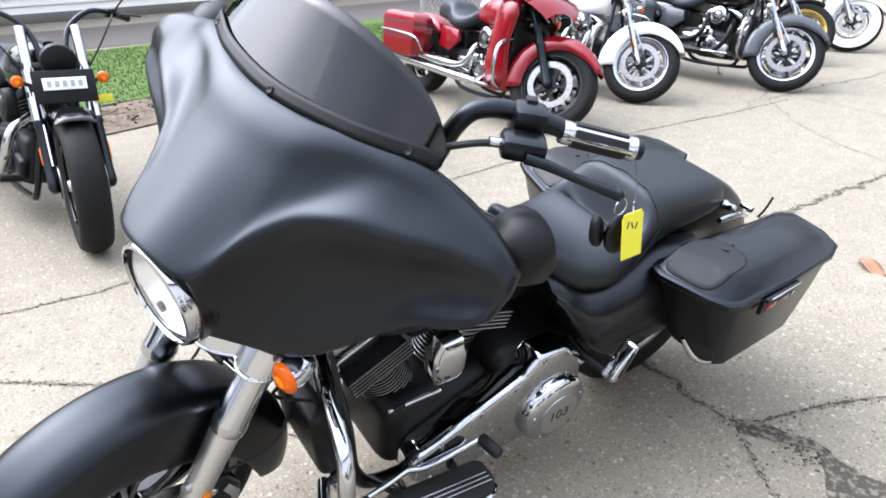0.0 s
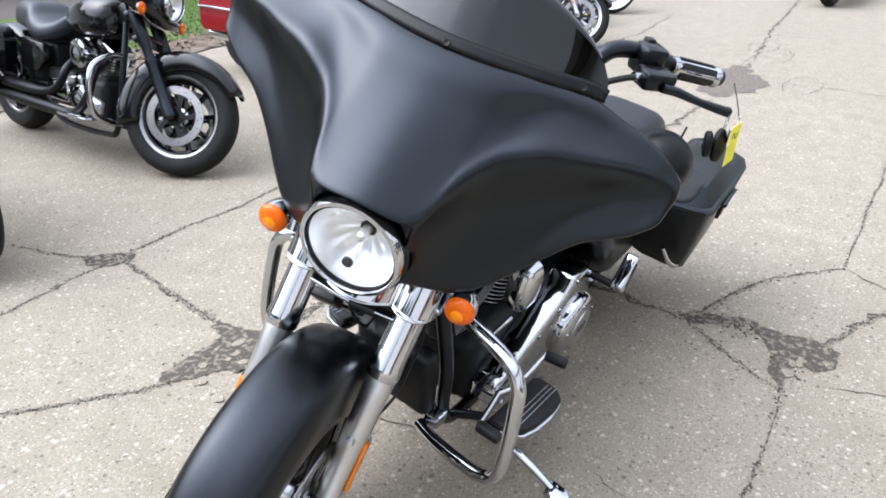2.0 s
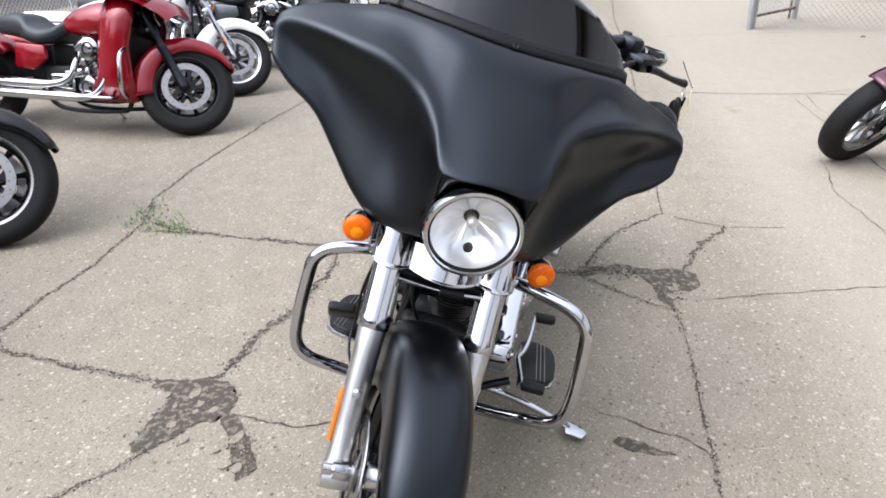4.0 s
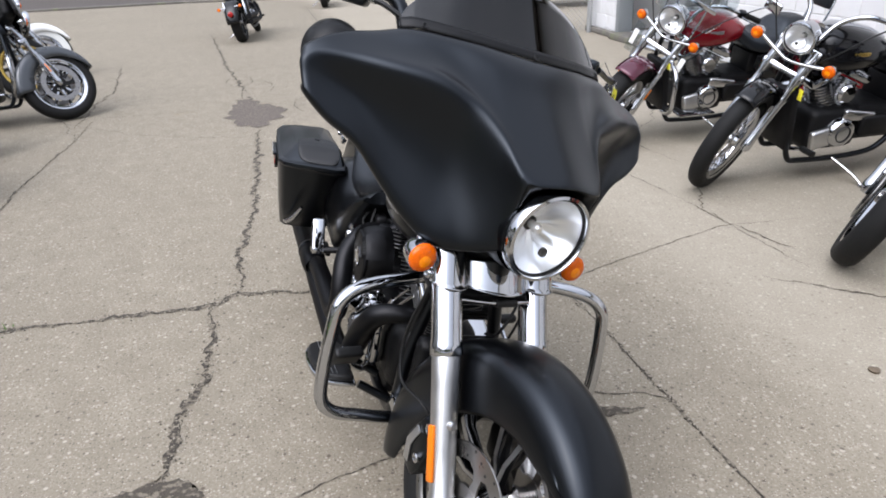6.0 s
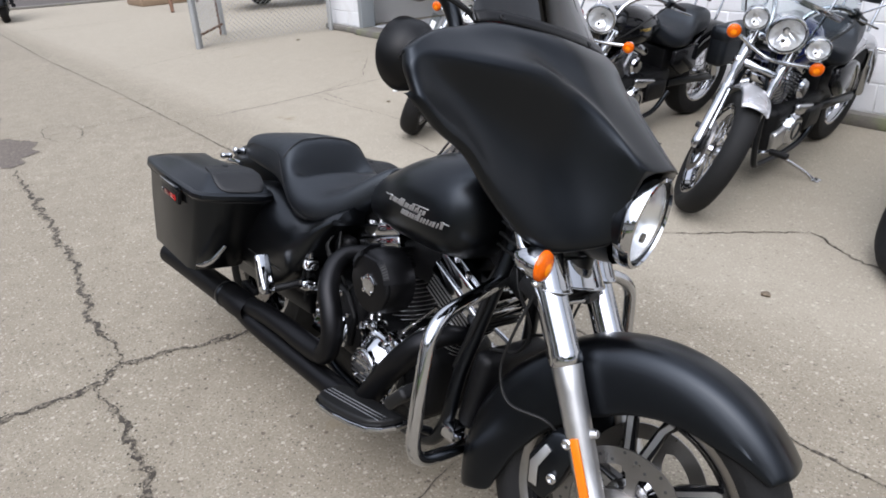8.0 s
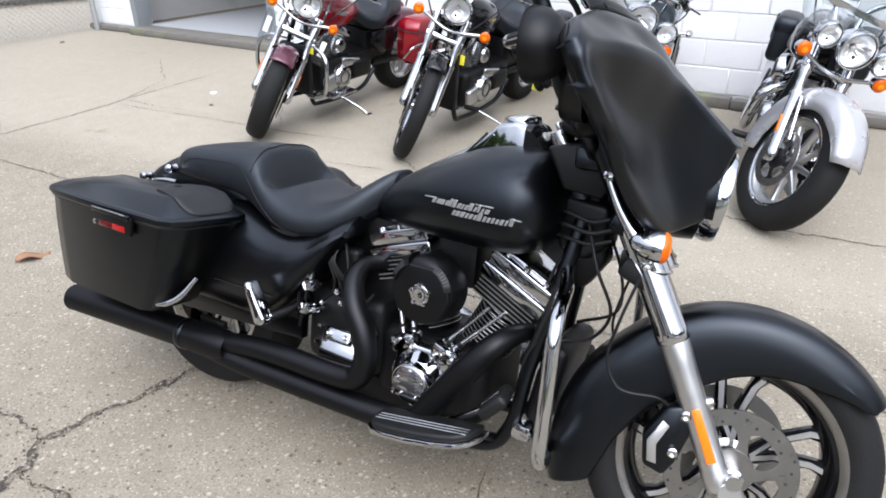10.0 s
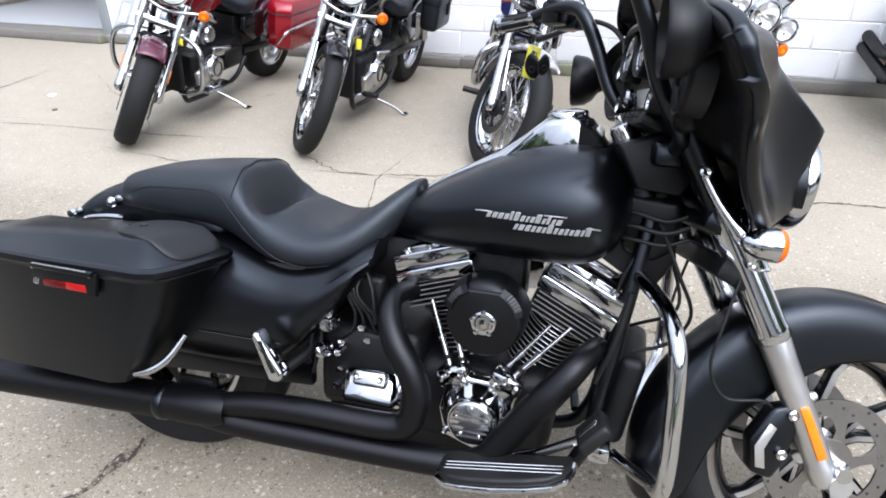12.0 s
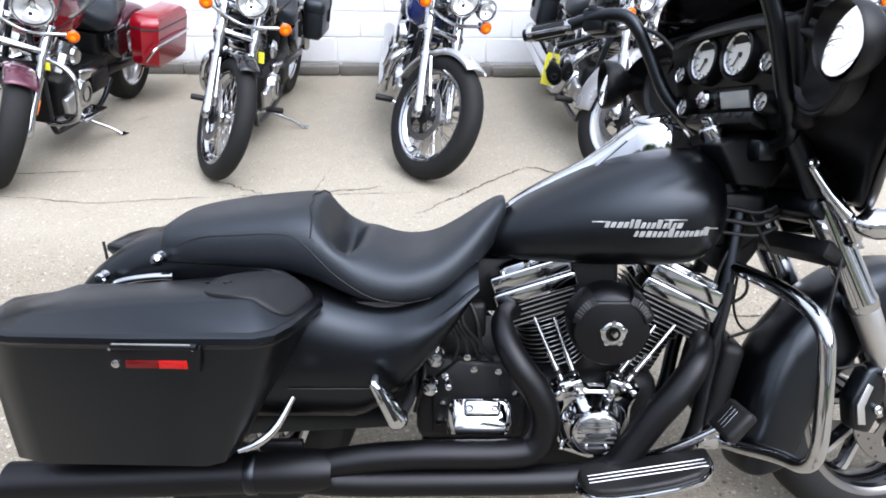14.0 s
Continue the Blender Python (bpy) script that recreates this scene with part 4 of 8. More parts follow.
def litter():
    rng = random.Random(21)
    bm = bmesh.new()
    for _ in range(2200):
        x = rng.uniform(-4.0, 3.0)
        y = -4.95 + (x - 0.3) * 0.26 + rng.gauss(0, 0.22)
        a, r = rng.uniform(0, 6.28), rng.uniform(0.015, 0.045)
        q, t = V((x, y, 0.016 + rng.uniform(0, 0.02))), rng.uniform(-0.5, 0.5)
        d, s = V((math.cos(a), math.sin(a), t)) * r, V((-math.sin(a), math.cos(a), -t)) * r * 0.5
        bm.faces.new([bm.verts.new(v) for v in (q - d, q + s, q + d, q - s)])
    tagged(part("leaf_litter", bm, "dead_leaf"), "dead brown leaves along the lawn's edge", "leaves", "", "stuff")


litter()


def sided_building():
    root = thing("sided_building", "low building with white lap siding", "building", pose(0, -12.6, 0, 0, 0, 4))
    part("wall_core", rbox((30, 0.2, 3.0), (-4, -0.14, 1.5), 0), "siding", root)
    part("foundation", rbox((30, 0.26, 0.16), (-4, -0.11, 0.08), 0.01), "curb", root)
    board = None
    for k in range(22):
        z = 0.16 + k * 0.125
        if board is None:
            board = part("lap_board", prism([(-19, -0.03, 0), (-19, 0.016, 0), (-19, -0.02, 0.13), (-19, -0.035, 0.13)], (30, 0, 0), 0), "siding", root)
            ob = board
        else:
            ob = new("lap_board", board.data)
            ob.parent = root
        ob.location = (0, 0, z)
    part("roof", prism([(-19.3, 0.4, 3.0), (-19.3, -3.5, 4.4), (-19.3, -3.5, 4.5), (-19.3, 0.45, 3.1)], (30.6, 0, 0), 0.01), "asphalt", root)


sided_building()
chain_fence((-9.5, -6.6), (-3.6, -6.4), 1.5)


def leaf_thing(x, y, s, a):
    bm = bmesh.new()
    n = 10
    up = []
    for i in range(n + 1):
        t = i / n
        w = math.sin(math.pi * t ** 0.85) * 0.32
        up.append([(s * (t - 0.5), s * w * k, 0.006 + s * (0.10 * abs(k) * math.sin(t * 5) + 0.05 * math.sin(t * 7 + k))) for k in (-1, -0.5, 0, 0.5, 1)])
    grid(up, bm)
    ob = part("leaf", bm, "leaf")
    thick(ob, 0.0012)
    ob.matrix_world = pose(x, y, 0.004, 0, 0, a)
    return tagged(ob, "curled dry brown leaf lying on the concrete", "leaf")


leaf_thing(-1.57, 0.20, 0.15, 70)


# ---- the motorcycle in the middle: satin black touring bagger on its stand ----
LEAN = 12.5
bike = thing("touring_motorcycle", "satin black touring motorcycle leaning on its side stand, handlebars turned", "motorcycle", pose(0, 0, 0.004, -LEAN, 0, 0))
RAKE, STEER = 26.0, 15.5
HEAD = V((1.25, 0, 0.87))
TURN = Matrix.Translation(HEAD) @ Matrix.Rotation(radians(STEER), 4, V((-math.sin(radians(RAKE)), 0, math.cos(radians(RAKE))))) @ Matrix.Translation(-HEAD) @ Matrix.Translation((0, -0.011, 0))


def hp(name, bm, material, parent=None, label="", front=False, sharp=38):
    return part(name, bm, material, parent or bike, label, TURN if front else None, sharp)


# fairing: stations from the lamp out to the wing tip; each gives its lower rim, the crease over the scallop and its upper edge
WING = [
    [(1.380, .086, .842), (1.414, .096, .991), (1.190, .085, 1.207)],
    [(1.322, .141, .815), (1.350, .127, 1.049), (1.170, .142, 1.208)],
    [(1.291, .193, .813), (1.292, .169, 1.097), (1.139, .205, 1.206)],
    [(1.253, .247, .848), (1.254, .236, 1.126), (1.112, .270, 1.199)],
    [(1.214, .302, .906), (1.208, .316, 1.127), (1.096, .331, 1.178)],
    [(1.186, .361, .969), (1.152, .390, 1.121), (1.091, .392, 1.161)],
    [(1.163, .425, 1.003), (1.118, .452, 1.114), (1.097, .442, 1.140)],
    [(1.138, .470, 1.041), (1.112, .480, 1.092), (1.098, .474, 1.116)],
    [(1.112, .468, 1.052), (1.092, .474, 1.086), (1.082, .468, 1.106)],
]
SCALLOP = (0.004, 0.022, 0.032, 0.035, 0.032, 0.024, 0.011, 0.002, 0.0)
VALLEY = (0.005, 0.009, 0.010, 0.008, 0.004, 0.001, 0.0, 0.0, 0.0)
BEAD = (0.006, 0.006, 0.006, 0.004, 0.001, 0.0, 0.0, 0.0, 0.0)
NOSE = ((1.434, 0, .998), (1.196, 0, 1.206))
N_LOW, N_UP = 12, 14
CREASE = 2 + N_LOW


def upper_line(c, t, valley, bead):
    """From the crease up to the screen: a shallow valley, then a raised bead along the upper edge."""
    c, t, n = V(c), V(t), V((0.62, 0, 0.78))
    out = []
    for k in range(N_UP + 1):
        f = k / N_UP
        out.append(c.lerp(t, f) + n * (bead * math.exp(-((f - 0.88) / 0.09) ** 2) - valley * math.sin(math.pi * min(1.0, f / 0.82))))
    return out


def wing_station(k):
    low, c, t = (V(q) for q in WING[k])
    out = [low + V((-0.020, -0.004, -0.007)), low + V((-0.007, -0.001, -0.007))]
    for i in range(N_LOW):
        f = i / N_LOW
        out.append(low.lerp(c, f) + V((-1, -0.15, 0)) * SCALLOP[k] * math.sin(math.pi * f ** 1.2))
    out += upper_line(c, t, VALLEY[k], BEAD[k])
    return out + [t + V((-0.009, 0, -0.001)), t + V((-0.016, 0, -0.008))]


def wing_rows(step_u=4):
    prof = [wing_station(k) for k in range(len(WING))]
    return [curve_pts([p[j] for p in prof], step_u) for j in range(len(prof[0]))]


def fairing_bm():
    prof = [wing_station(k) for k in range(len(WING))]
    mid = upper_line(*NOSE, 0.003, 0.006)
    mid += [mid[-1] + V((-0.009, 0, -0.001)), mid[-1] + V((-0.016, 0, -0.008))]
    low = [curve_pts([p[j] for p in prof], 4) for j in range(CREASE)]
    full = []
    for j in range(CREASE, len(prof[0])):
        half = [p[j] for p in prof]
        full.append(curve_pts([V((q.x, -q.y, q.z)) for q in reversed(half)] + [mid[j - CREASE]] + half, 4))
    n0, wide = len(low[0]), len(full[0])
    # ease the crease so that it rolls over instead of folding: tight by the lamp, softer to the tip
    for _ in range(5):
        for k in range(n0):
            col = [r[k] for r in low] + [r[wide - n0 + k] for r in full]
            for j in range(CREASE - 4, CREASE + 5):
                w = 0.55 * (1 - abs(j - CREASE) / 5.0) * min(1.0, (k + 0.6) / 9.0)
                q = col[j].lerp((col[j - 1] + col[j + 1]) / 2, w)
                if j < CREASE:
                    low[j][k] = q
                else:
                    full[j - CREASE][wide - n0 + k] = q
                    full[j - CREASE][n0 - 1 - k] = V((q.x, -q.y, q.z))
    low.append(full[0][-n0:])
    bm = bmesh.new()
    grid(full, bm)
    grid(low, bm)
    grid([[V((q.x, -q.y, q.z)) for q in r] for r in low], bm)
    bmesh.ops.remove_doubles(bm, verts=bm.verts, dist=0.0008)
    bmesh.ops.recalc_face_normals(bm, faces=bm.faces)
    return bm


fair = hp("fairing", fairing_bm(), "satin", front=True, label="satin black batwing-shaped fairing", sharp=70)
thick(fair, 0.005, 1.0)
_sub = fair.modifiers.new("smooth", "SUBSURF")
_sub.levels = _sub.render_levels = 1

# inner fairing: shell behind the outer skin, closed by the dash
def perimeter():
    rows = wing_rows()
    top, low = rows[-2], rows[1]
    tip = [r[-3] for r in rows[1:-1:3]]
    top, low = top[:-2], low[:-2]
    right = [V((q.x, -q.y, q.z)) for q in top]
    loop = list(reversed(right)) + [V(q) for q in top[1:]] + list(reversed(tip))[1:] + list(reversed(low))[1:]
    lowr = [V((q.x, -q.y, q.z)) for q in low]
    tipr = [V((q.x, -q.y, q.z)) for q in tip]
    loop = loop + lowr[:-1] + tipr[:-1]
    # even steps round the rim
    ends = loop + loop[:1]
    run = [0.0]
    for a, b in zip(ends, ends[1:]):
        run.append(run[-1] + (b - a).length)
    at_ = np.linspace(0, run[-1], 145)[:-1]
    return [V([float(np.interp(u, run, [q[i] for q in ends])) for i in range(3)]) for u in at_]


def inner_shell():
    P = perimeter()
    c = V((1.15, 0, 1.05))

    def ring(back, sc, flat_x=None, f=0.0):
        out = []
        for q in P:
            x = q.x - back
            if flat_x is not None:
                # the dash is flat; below it the shell keeps close to the outer skin
                g = f * min(1.0, max(0.0, (q.z - 0.87) / 0.12)) if f < 1 else f
                x = x * (1 - g) + flat_x * g
            if q.z < 0.95:
                # room for the lamp's bucket
                x = min(x, 1.245 + max(0.0, abs(q.y) - 0.08))
            out.append(V((x, q.y * sc, c.z + (q.z - c.z) * sc)))
        return out
    rings = [ring(0.000, 0.985), ring(0.005, 0.988), ring(0.013, 0.984), ring(0.019, 0.972), ring(0.022, 0.955)]
    # one even sweep from the rolled rim in to the dash
    near, far = rings[-1], ring(0.03, 0.60, 1.100, 0.97)
    for f in (0.12, 0.30, 0.50, 0.72, 1.0):
        rings.append([a.lerp(b, f) + V((0.020 * math.sin(math.pi * f), 0, 0)) for a, b in zip(near, far)])
    rings += [ring(0.03, 0.30, 1.100, 1.0), ring(0.03, 0.02, 1.100, 1.0)]
    for k, times in enumerate((2, 3, 5, 8, 10, 14, 18, 22, 24, 24, 10, 10)):
        for _ in range(times):
            r = rings[k]
            rings[k] = [r[i] * 0.5 + (r[i - 1] + r[(i + 1) % len(r)]) * 0.25 for i in range(len(r))]
    return loft(rings, True, False)


inner = hp("inner_fairing", inner_shell(), "plastic", front=True, label="black plastic inner fairing", sharp=60)
dash = hp("dashboard", rbox((0.05, 0.44, 0.22), (1.108, 0, 1.080), 0.03, (0, -8, 0), 4), "plastic", front=True, label="black instrument dash")
hp("dash_hood", loft([[V((1.125 - d * (1 - (y / 0.30) ** 2 * 0.75), y, 1.190 - 0.10 * (y / 0.30) ** 4 + e - 0.012 * (d > 0.05))) for d, e in ((0, 0.012), (0.04, 0.014), (0.070, 0.008), (0.074, 0.0), (0.068, -0.006), (0.03, -0.004), (0, -0.006))] for y in np.linspace(-0.28, 0.28, 25)]), "plastic", dash, front=True)


def gauge(y, z, r, needle=True):
    ax = V((-1, 0, 0.16)).normalized()
    c = V((1.0725, y, z))
    g = hp("gauge", lathe([(r * 1.30, -0.02), (r * 1.26, 0.008 + 0.16 * r), (r * 1.18, 0.011 + 0.16 * r), (r * 1.09, 0.008), (r * 1.05, 0.004)], c, ax, 32, caps=False), "plastic", dash, front=True)
    hp("bezel", lathe([(r * 1.05, 0.003), (r * 1.02, 0.012), (r * 0.93, 0.010), (r * 0.92, 0.002)], c, ax, 32, caps=False), "chrome", g, front=True)
    hp("dial_face", lathe([(0.0, 0.003), (r * 0.94, 0.003)], c, ax, 32, caps=False), "dial", g, front=True)
    bm = bmesh.new()
    for k in range(11):
        a = radians(-40 + k * 26)
        s = V((0, 1, 0))
        u = ax.cross(s)
        d = (s * math.cos(a) + u * math.sin(a))
        tube([c + ax * 0.004 + d * r * 0.72, c + ax * 0.004 + d * r * 0.86], 0.0011, 4, smooth=False, bm=bm)
    lathe([(0, 0.008), (r * 0.12, 0.007), (r * 0.13, 0.003)], c, ax, 14, bm=bm)
    u = ax.cross(V((0, 1, 0)))
    tube([c + ax * 0.006, c + ax * 0.006 + (V((0, 0.6, 0)) + u * 0.8) * r * 0.7], 0.0015, 4, smooth=False, bm=bm)
    hp("needle_and_marks", bm, "ink", g, front=True)


for _y, _z, _r in ((0.060, 1.126, 0.042), (-0.060, 1.126, 0.042), (0.152, 1.102, 0.018), (-0.152, 1.102, 0.018), (0.140, 1.026, 0.018), (-0.140, 1.026, 0.018)):
    gauge(_y, _z, _r)
radio = hp("radio", rbox((0.02, 0.19, 0.055), (1.086, 0.0, 1.036), 0.005, (0, -8, 0)), "plastic", dash, "black car-style radio with grey display", front=True)
hp("display", rbox((0.004, 0.095, 0.036), (1.0745, -0.040, 1.036), 0.001, (0, -8, 0)), "lcd", radio, front=True)
hp("volume_knob", lathe([(0.021, 0.0), (0.021, 0.014), (0.016, 0.020), (0.0, 0.021)], (1.076, 0.056, 1.039), (-1, 0, 0.14), 24), "chrome", radio, front=True)
for _k in range(4):
    hp("radio_button", rbox((0.005, 0.012, 0.006), (1.073, 0.022, 1.052 - _k * 0.011), 0.001), "grain", radio, front=True)
for _s in (-1, 1):
    sp = hp("speaker", lathe([(0.078, -0.03), (0.080, 0.008), (0.070, 0.016), (0.062, 0.006), (0.0, -0.004)], (1.094, _s * 0.268, 1.075), (-1, -_s * 0.12, 0.10), 36, caps=False), "grain", inner, front=True)
    hp("speaker_ring", lathe([(0.081, 0.004), (0.079, 0.012), (0.072, 0.010)], (1.092, _s * 0.268, 1.075), (-1, -_s * 0.12, 0.10), 36, caps=False), "plastic", sp, front=True)
sw = hp("switch_panel", rbox((0.05, 0.24, 0.030), (1.080, 0, 0.990), 0.01, (0, 22, 0)), "plastic", dash, front=True)
for _k in range(5):
    hp("switch", rbox((0.016, 0.020, 0.012), (1.062, -0.08 + _k * 0.04, 1.002), 0.003, (0, 22, 0)), "grain", sw, front=True)
hp("ignition_switch", lathe([(0.026, 0.0), (0.027, 0.030), (0.025, 0.040), (0.021, 0.043), (0.0, 0.043)], (1.062, 0.0, 0.946), (-0.45, 0, 0.89), 24), "chrome", dash, "chrome ignition switch", front=True)
hp("ignition_knob", rbox((0.012, 0.034, 0.022), (1.040, 0.0, 0.992), 0.004, (0, -27, 0)), "chrome", dash, front=True)
hp("fork_shroud", prism([(1.120, -0.062, 0.972), (1.028, -0.062, 0.944), (1.076, -0.062, 0.856), (1.165, -0.062, 0.846), (1.205, -0.062, 0.915)], (0, 0.124, 0), 0.008, 3), "plastic", front=True)

# windscreen with its base strip and screws
def screen_rows():
    """Curved sheet out of the fairing's upper edge: the outline a low rounded arch, leaning back."""
    base = curve_pts([(1.086, -.288, 1.199), (1.110, -.252, 1.209), (1.158, -.15, 1.213), (1.184, 0, 1.213), (1.158, .15, 1.213), (1.110, .252, 1.209), (1.086, .288, 1.199)], 6)
    rows = []
    for k in range(9):
        f = k / 8
        row = []
        for q in base:
            h = 0.178 * max(0.0, 1 - (abs(q.y) / 0.289) ** 1.9) ** 0.53 * f
            row.append(V((q.x - 0.63 * h + 0.45 * h * h, q.y * (1 - 0.16 * (h / 0.178) ** 1.3), q.z + 0.775 * h)))
        rows.append(row)
    return rows


ws = hp("windscreen", grid(screen_rows()), "smoke", front=True, label="low smoked windscreen", sharp=80)
thick(ws, 0.003, 0.0)
_b = screen_rows()[0]
strip = hp("windscreen_strip", grid([[q + V((0.0045 - 0.63 * h, 0, 0.0055 + 0.78 * h)) for q in _b] for h in (0.017, 0.009, 0.0, -0.009)]), "plastic", ws, front=True)
thick(strip, 0.0022, 0.0)
for _y, _x, _z in ((0, 1.190, 1.218), (-.245, 1.118, 1.216), (.245, 1.118, 1.216)):
    hp("screw", lathe([(0.0075, -0.004), (0.0075, 0.0015), (0.006, 0.003), (0.004, 0.0025), (0.0, 0.001)], (_x, _y, _z), (0.75, _y * 0.8, 0.55), 16), "engine", ws, front=True)

# headlamp in its black recess
hp("lamp_recess", lathe([(0.112, -0.12), (0.110, -0.06), (0.106, -0.03)], (1.405, 0.002, 0.888), (1, 0, -0.08), 40, caps=False), "satin", fair, front=True)
def lamp_collar():
    """Skin from the edge of the fairing's opening in to the round hole for the lamp."""
    side = wing_station(0)[2:CREASE + 1]
    brow = curve_pts([V((q.x, -q.y, q.z)) if k == 0 else V(q) for k, q in enumerate((side[-1], V(NOSE[0]), side[-1]))], 8)
    edge = [V((q.x, -q.y, q.z)) for q in side] + brow[1:-1] + list(reversed(side))
    rows = []
    for w, R, x in ((0.0, 0, 0), (0.18, 0, 0), (0.5, 0, 0), (0.85, 0, 0), (1.0, 0.1065, 1.394), (1.0, 0.1045, 1.388), (1.0, 0.1040, 1.350)):
        row = []
        for q in edge:
            d = V((0, q.y - 0.002, q.z - 0.886)).normalized()
            near = V((1.394, 0.002, 0.886)) + d * 0.1065
            p = q.lerp(near, w) if R == 0 else V((x, 0.002, 0.886)) + d * R
            row.append(p + V((0.004 * math.sin(math.pi * w) - 0.001 * (w == 0), 0, 0)))
        rows.append(row)
    return grid(rows)


hp("lamp_collar", lamp_collar(), "satin", fair, front=True, sharp=60)
headlamp(bike, (1.412, 0.002, 0.886), 0.097, (1, 0, -0.10), TURN, 0.120)

# fork: chrome covers, satin lower legs, nacelle plates, signals
fork = hp("front_fork", rbox((0.09, 0.30, 0.05), (1.235, 0, 0.80), 0.015, (0, 26, 0)), "satin", front=True, label="front fork with chrome covers and satin lower legs")


def leg(s):
    y = s * 0.122
    top, joint, foot = V((1.225, y, 0.83)), V((1.360, y, 0.585)), V((1.508, y, 0.285))
    d = (foot - joint).normalized()
    hp("upper_cover", lathe([(0.033, 0.0), (0.034, 0.02), (0.034, 0.25), (0.036, 0.262), (0.036, 0.282), (0.033, 0.286)], top, joint - top, 28), "chrome", fork, front=True)
    lower = hp("lower_leg", lathe([(0.030, 0.0), (0.0315, 0.01), (0.0300, 0.06), (0.0285, 0.20), (0.027, 0.29), (0.030, 0.30), (0.028, 0.335), (0.018, 0.345), (0, 0.346)], joint, d, 28), "alu", fork, "satin aluminium lower fork leg", front=True)
    hp("axle_clamp", lathe([(0.024, -0.03), (0.026, 0), (0.024, 0.03)], foot + V((0.018, 0, 0.0)), (0, 1, 0), 20), "alu", lower, front=True)
    f = d.cross(V((0, 1, 0))).normalized()
    c = joint + d * 0.150
    nrm = V((0, s, 0))
    bm = prism([c + nrm * 0.027 + d * 0.0 - f * 0.008, c + nrm * 0.027 - f * 0.010 + d * 0.118, c + nrm * 0.027 + f * 0.010 + d * 0.118, c + nrm * 0.027 + f * 0.010 + d * 0.0], nrm * 0.008, 0.002)
    hp("reflector", bm, "reflector_o", lower, "orange strip reflector", front=True)
    hp("fender_stud", lathe([(0.011, -0.01), (0.011, 0.03), (0.008, 0.04), (0.0, 0.041)], joint + d * 0.15, f, 14), "alu", lower, front=True)
    hp("upper_tube", tube([top, top + (top - joint).normalized() * 0.20], 0.028, 16, smooth=False), "satin", fork, front=True)
    # signal on its chrome bracket
    hp("signal_bracket", tube([(1.172, s * 0.152, 0.905), (1.205, s * 0.170, 0.845), (1.245, s * 0.184, 0.790), (1.272, s * 0.182, 0.745)], [0.010, 0.012, 0.016, 0.013], 12), "chrome", fork, front=True)
    hp("bracket_bolt", lathe([(0.012, -0.004), (0.012, 0.006), (0.007, 0.008), (0, 0.006)], (1.176, s * 0.160, 0.902), (-0.1, s, 0.1), 16), "chrome", fork, front=True)
    signal(bike, (1.300, s * 0.212, 0.779), 0.032, (1, 0, -0.05), TURN, (1.255, s * 0.178, 0.765))
    hp("bracket_bolt", lathe([(0.011, -0.004), (0.011, 0.006), (0.006, 0.008), (0, 0.006)], (1.278, s * 0.168, 0.735), (0.2, s, 0.0), 16), "chrome", fork, front=True)


for _s in (-1, 1):
    leg(_s)


def nacelle_bm():
    """Bright sheet wrapped round both fork covers, dipping between them and the lamp."""
    rows = []
    for f in (0.0, 0.012, 0.08, 0.3, 0.55, 0.8, 0.94, 1.0):
        row = []
        for y in np.linspace(-0.169, 0.169, 53):
            a = abs(y)
            if a > 0.082:
                u = (a - 0.122) / 0.0475
                out, top = 0.0475 * math.sqrt(max(0.0, 1 - u * u)), 0.838 - 0.060 * max(0.0, u) ** 2 - 0.10 * max(0.0, -u) ** 2.2
            else:
                u = 1 - (a / 0.082) ** 2
                out, top = 0.0256 + 0.040 * u, 0.775 + 0.012 * u
            z = 0.722 + (top - 0.722) * f
            row.append(V((1.225 + (0.83 - z) * 0.551 + out + (0.003 if f < 0.01 else 0.0), y, z)))
        rows.append(row)
    return grid(rows)


nac = hp("nacelle_plate", nacelle_bm(), "chrome", fork, "chrome nacelle sheet under the headlamp", front=True, sharp=60)
thick(nac, 0.003, 0.0)
hp("brake_pipe_bar", tube([(1.318, -0.10, 0.694), (1.322, 0, 0.690), (1.318, 0.10, 0.694)], 0.0055, 10), "chrome", fork, front=True)
hp("brake_pipe_sleeve", tube([(1.322, 0.0, 0.690), (1.320, 0.055, 0.692)], 0.011, 12, smooth=False), "hose", fork, front=True)
hp("lower_clamp", rbox((0.085, 0.30, 0.045), (1.268, 0, 0.705), 0.012, (0, 26, 0)), "engine", fork, front=True)

# front wheel and deep black fender
AXLE_F = (1.528, 0, 0.312)
wheel(bike, AXLE_F, 0.318, 0.13, 0.236, "split", "gloss", "steel", at=TURN, disc=0.139, spokes=5, fine=True, name="front_wheel")
hp("axle_nut", lathe([(0.016, -0.155), (0.016, -0.135), (0.022, -0.132), (0.022, 0.132), (0.016, 0.135), (0.016, 0.155)], AXLE_F, (0, 1, 0), 18), "chrome_dull", fork, front=True)
ff = hp("front_fender", fender_bm((1.520, 0, 0.308), lambda t: 0.357 - 0.006 * math.sin(math.pi * t) + 0.040 * max(0, t - 0.62) / 0.38, 0.083, 36, 200, [(0, 0.045), (0.12, 0.098), (0.3, 0.135), (0.45, 0.16), (0.62, 0.165), (0.8, 0.155), (0.93, 0.13), (1, 0.10)], 44), "satin", front=True, label="wide satin black front fender", sharp=60)
thick(ff, 0.004, 0.0)
_sub = ff.modifiers.new("smooth", "SUBSURF")
_sub.levels = _sub.render_levels = 1
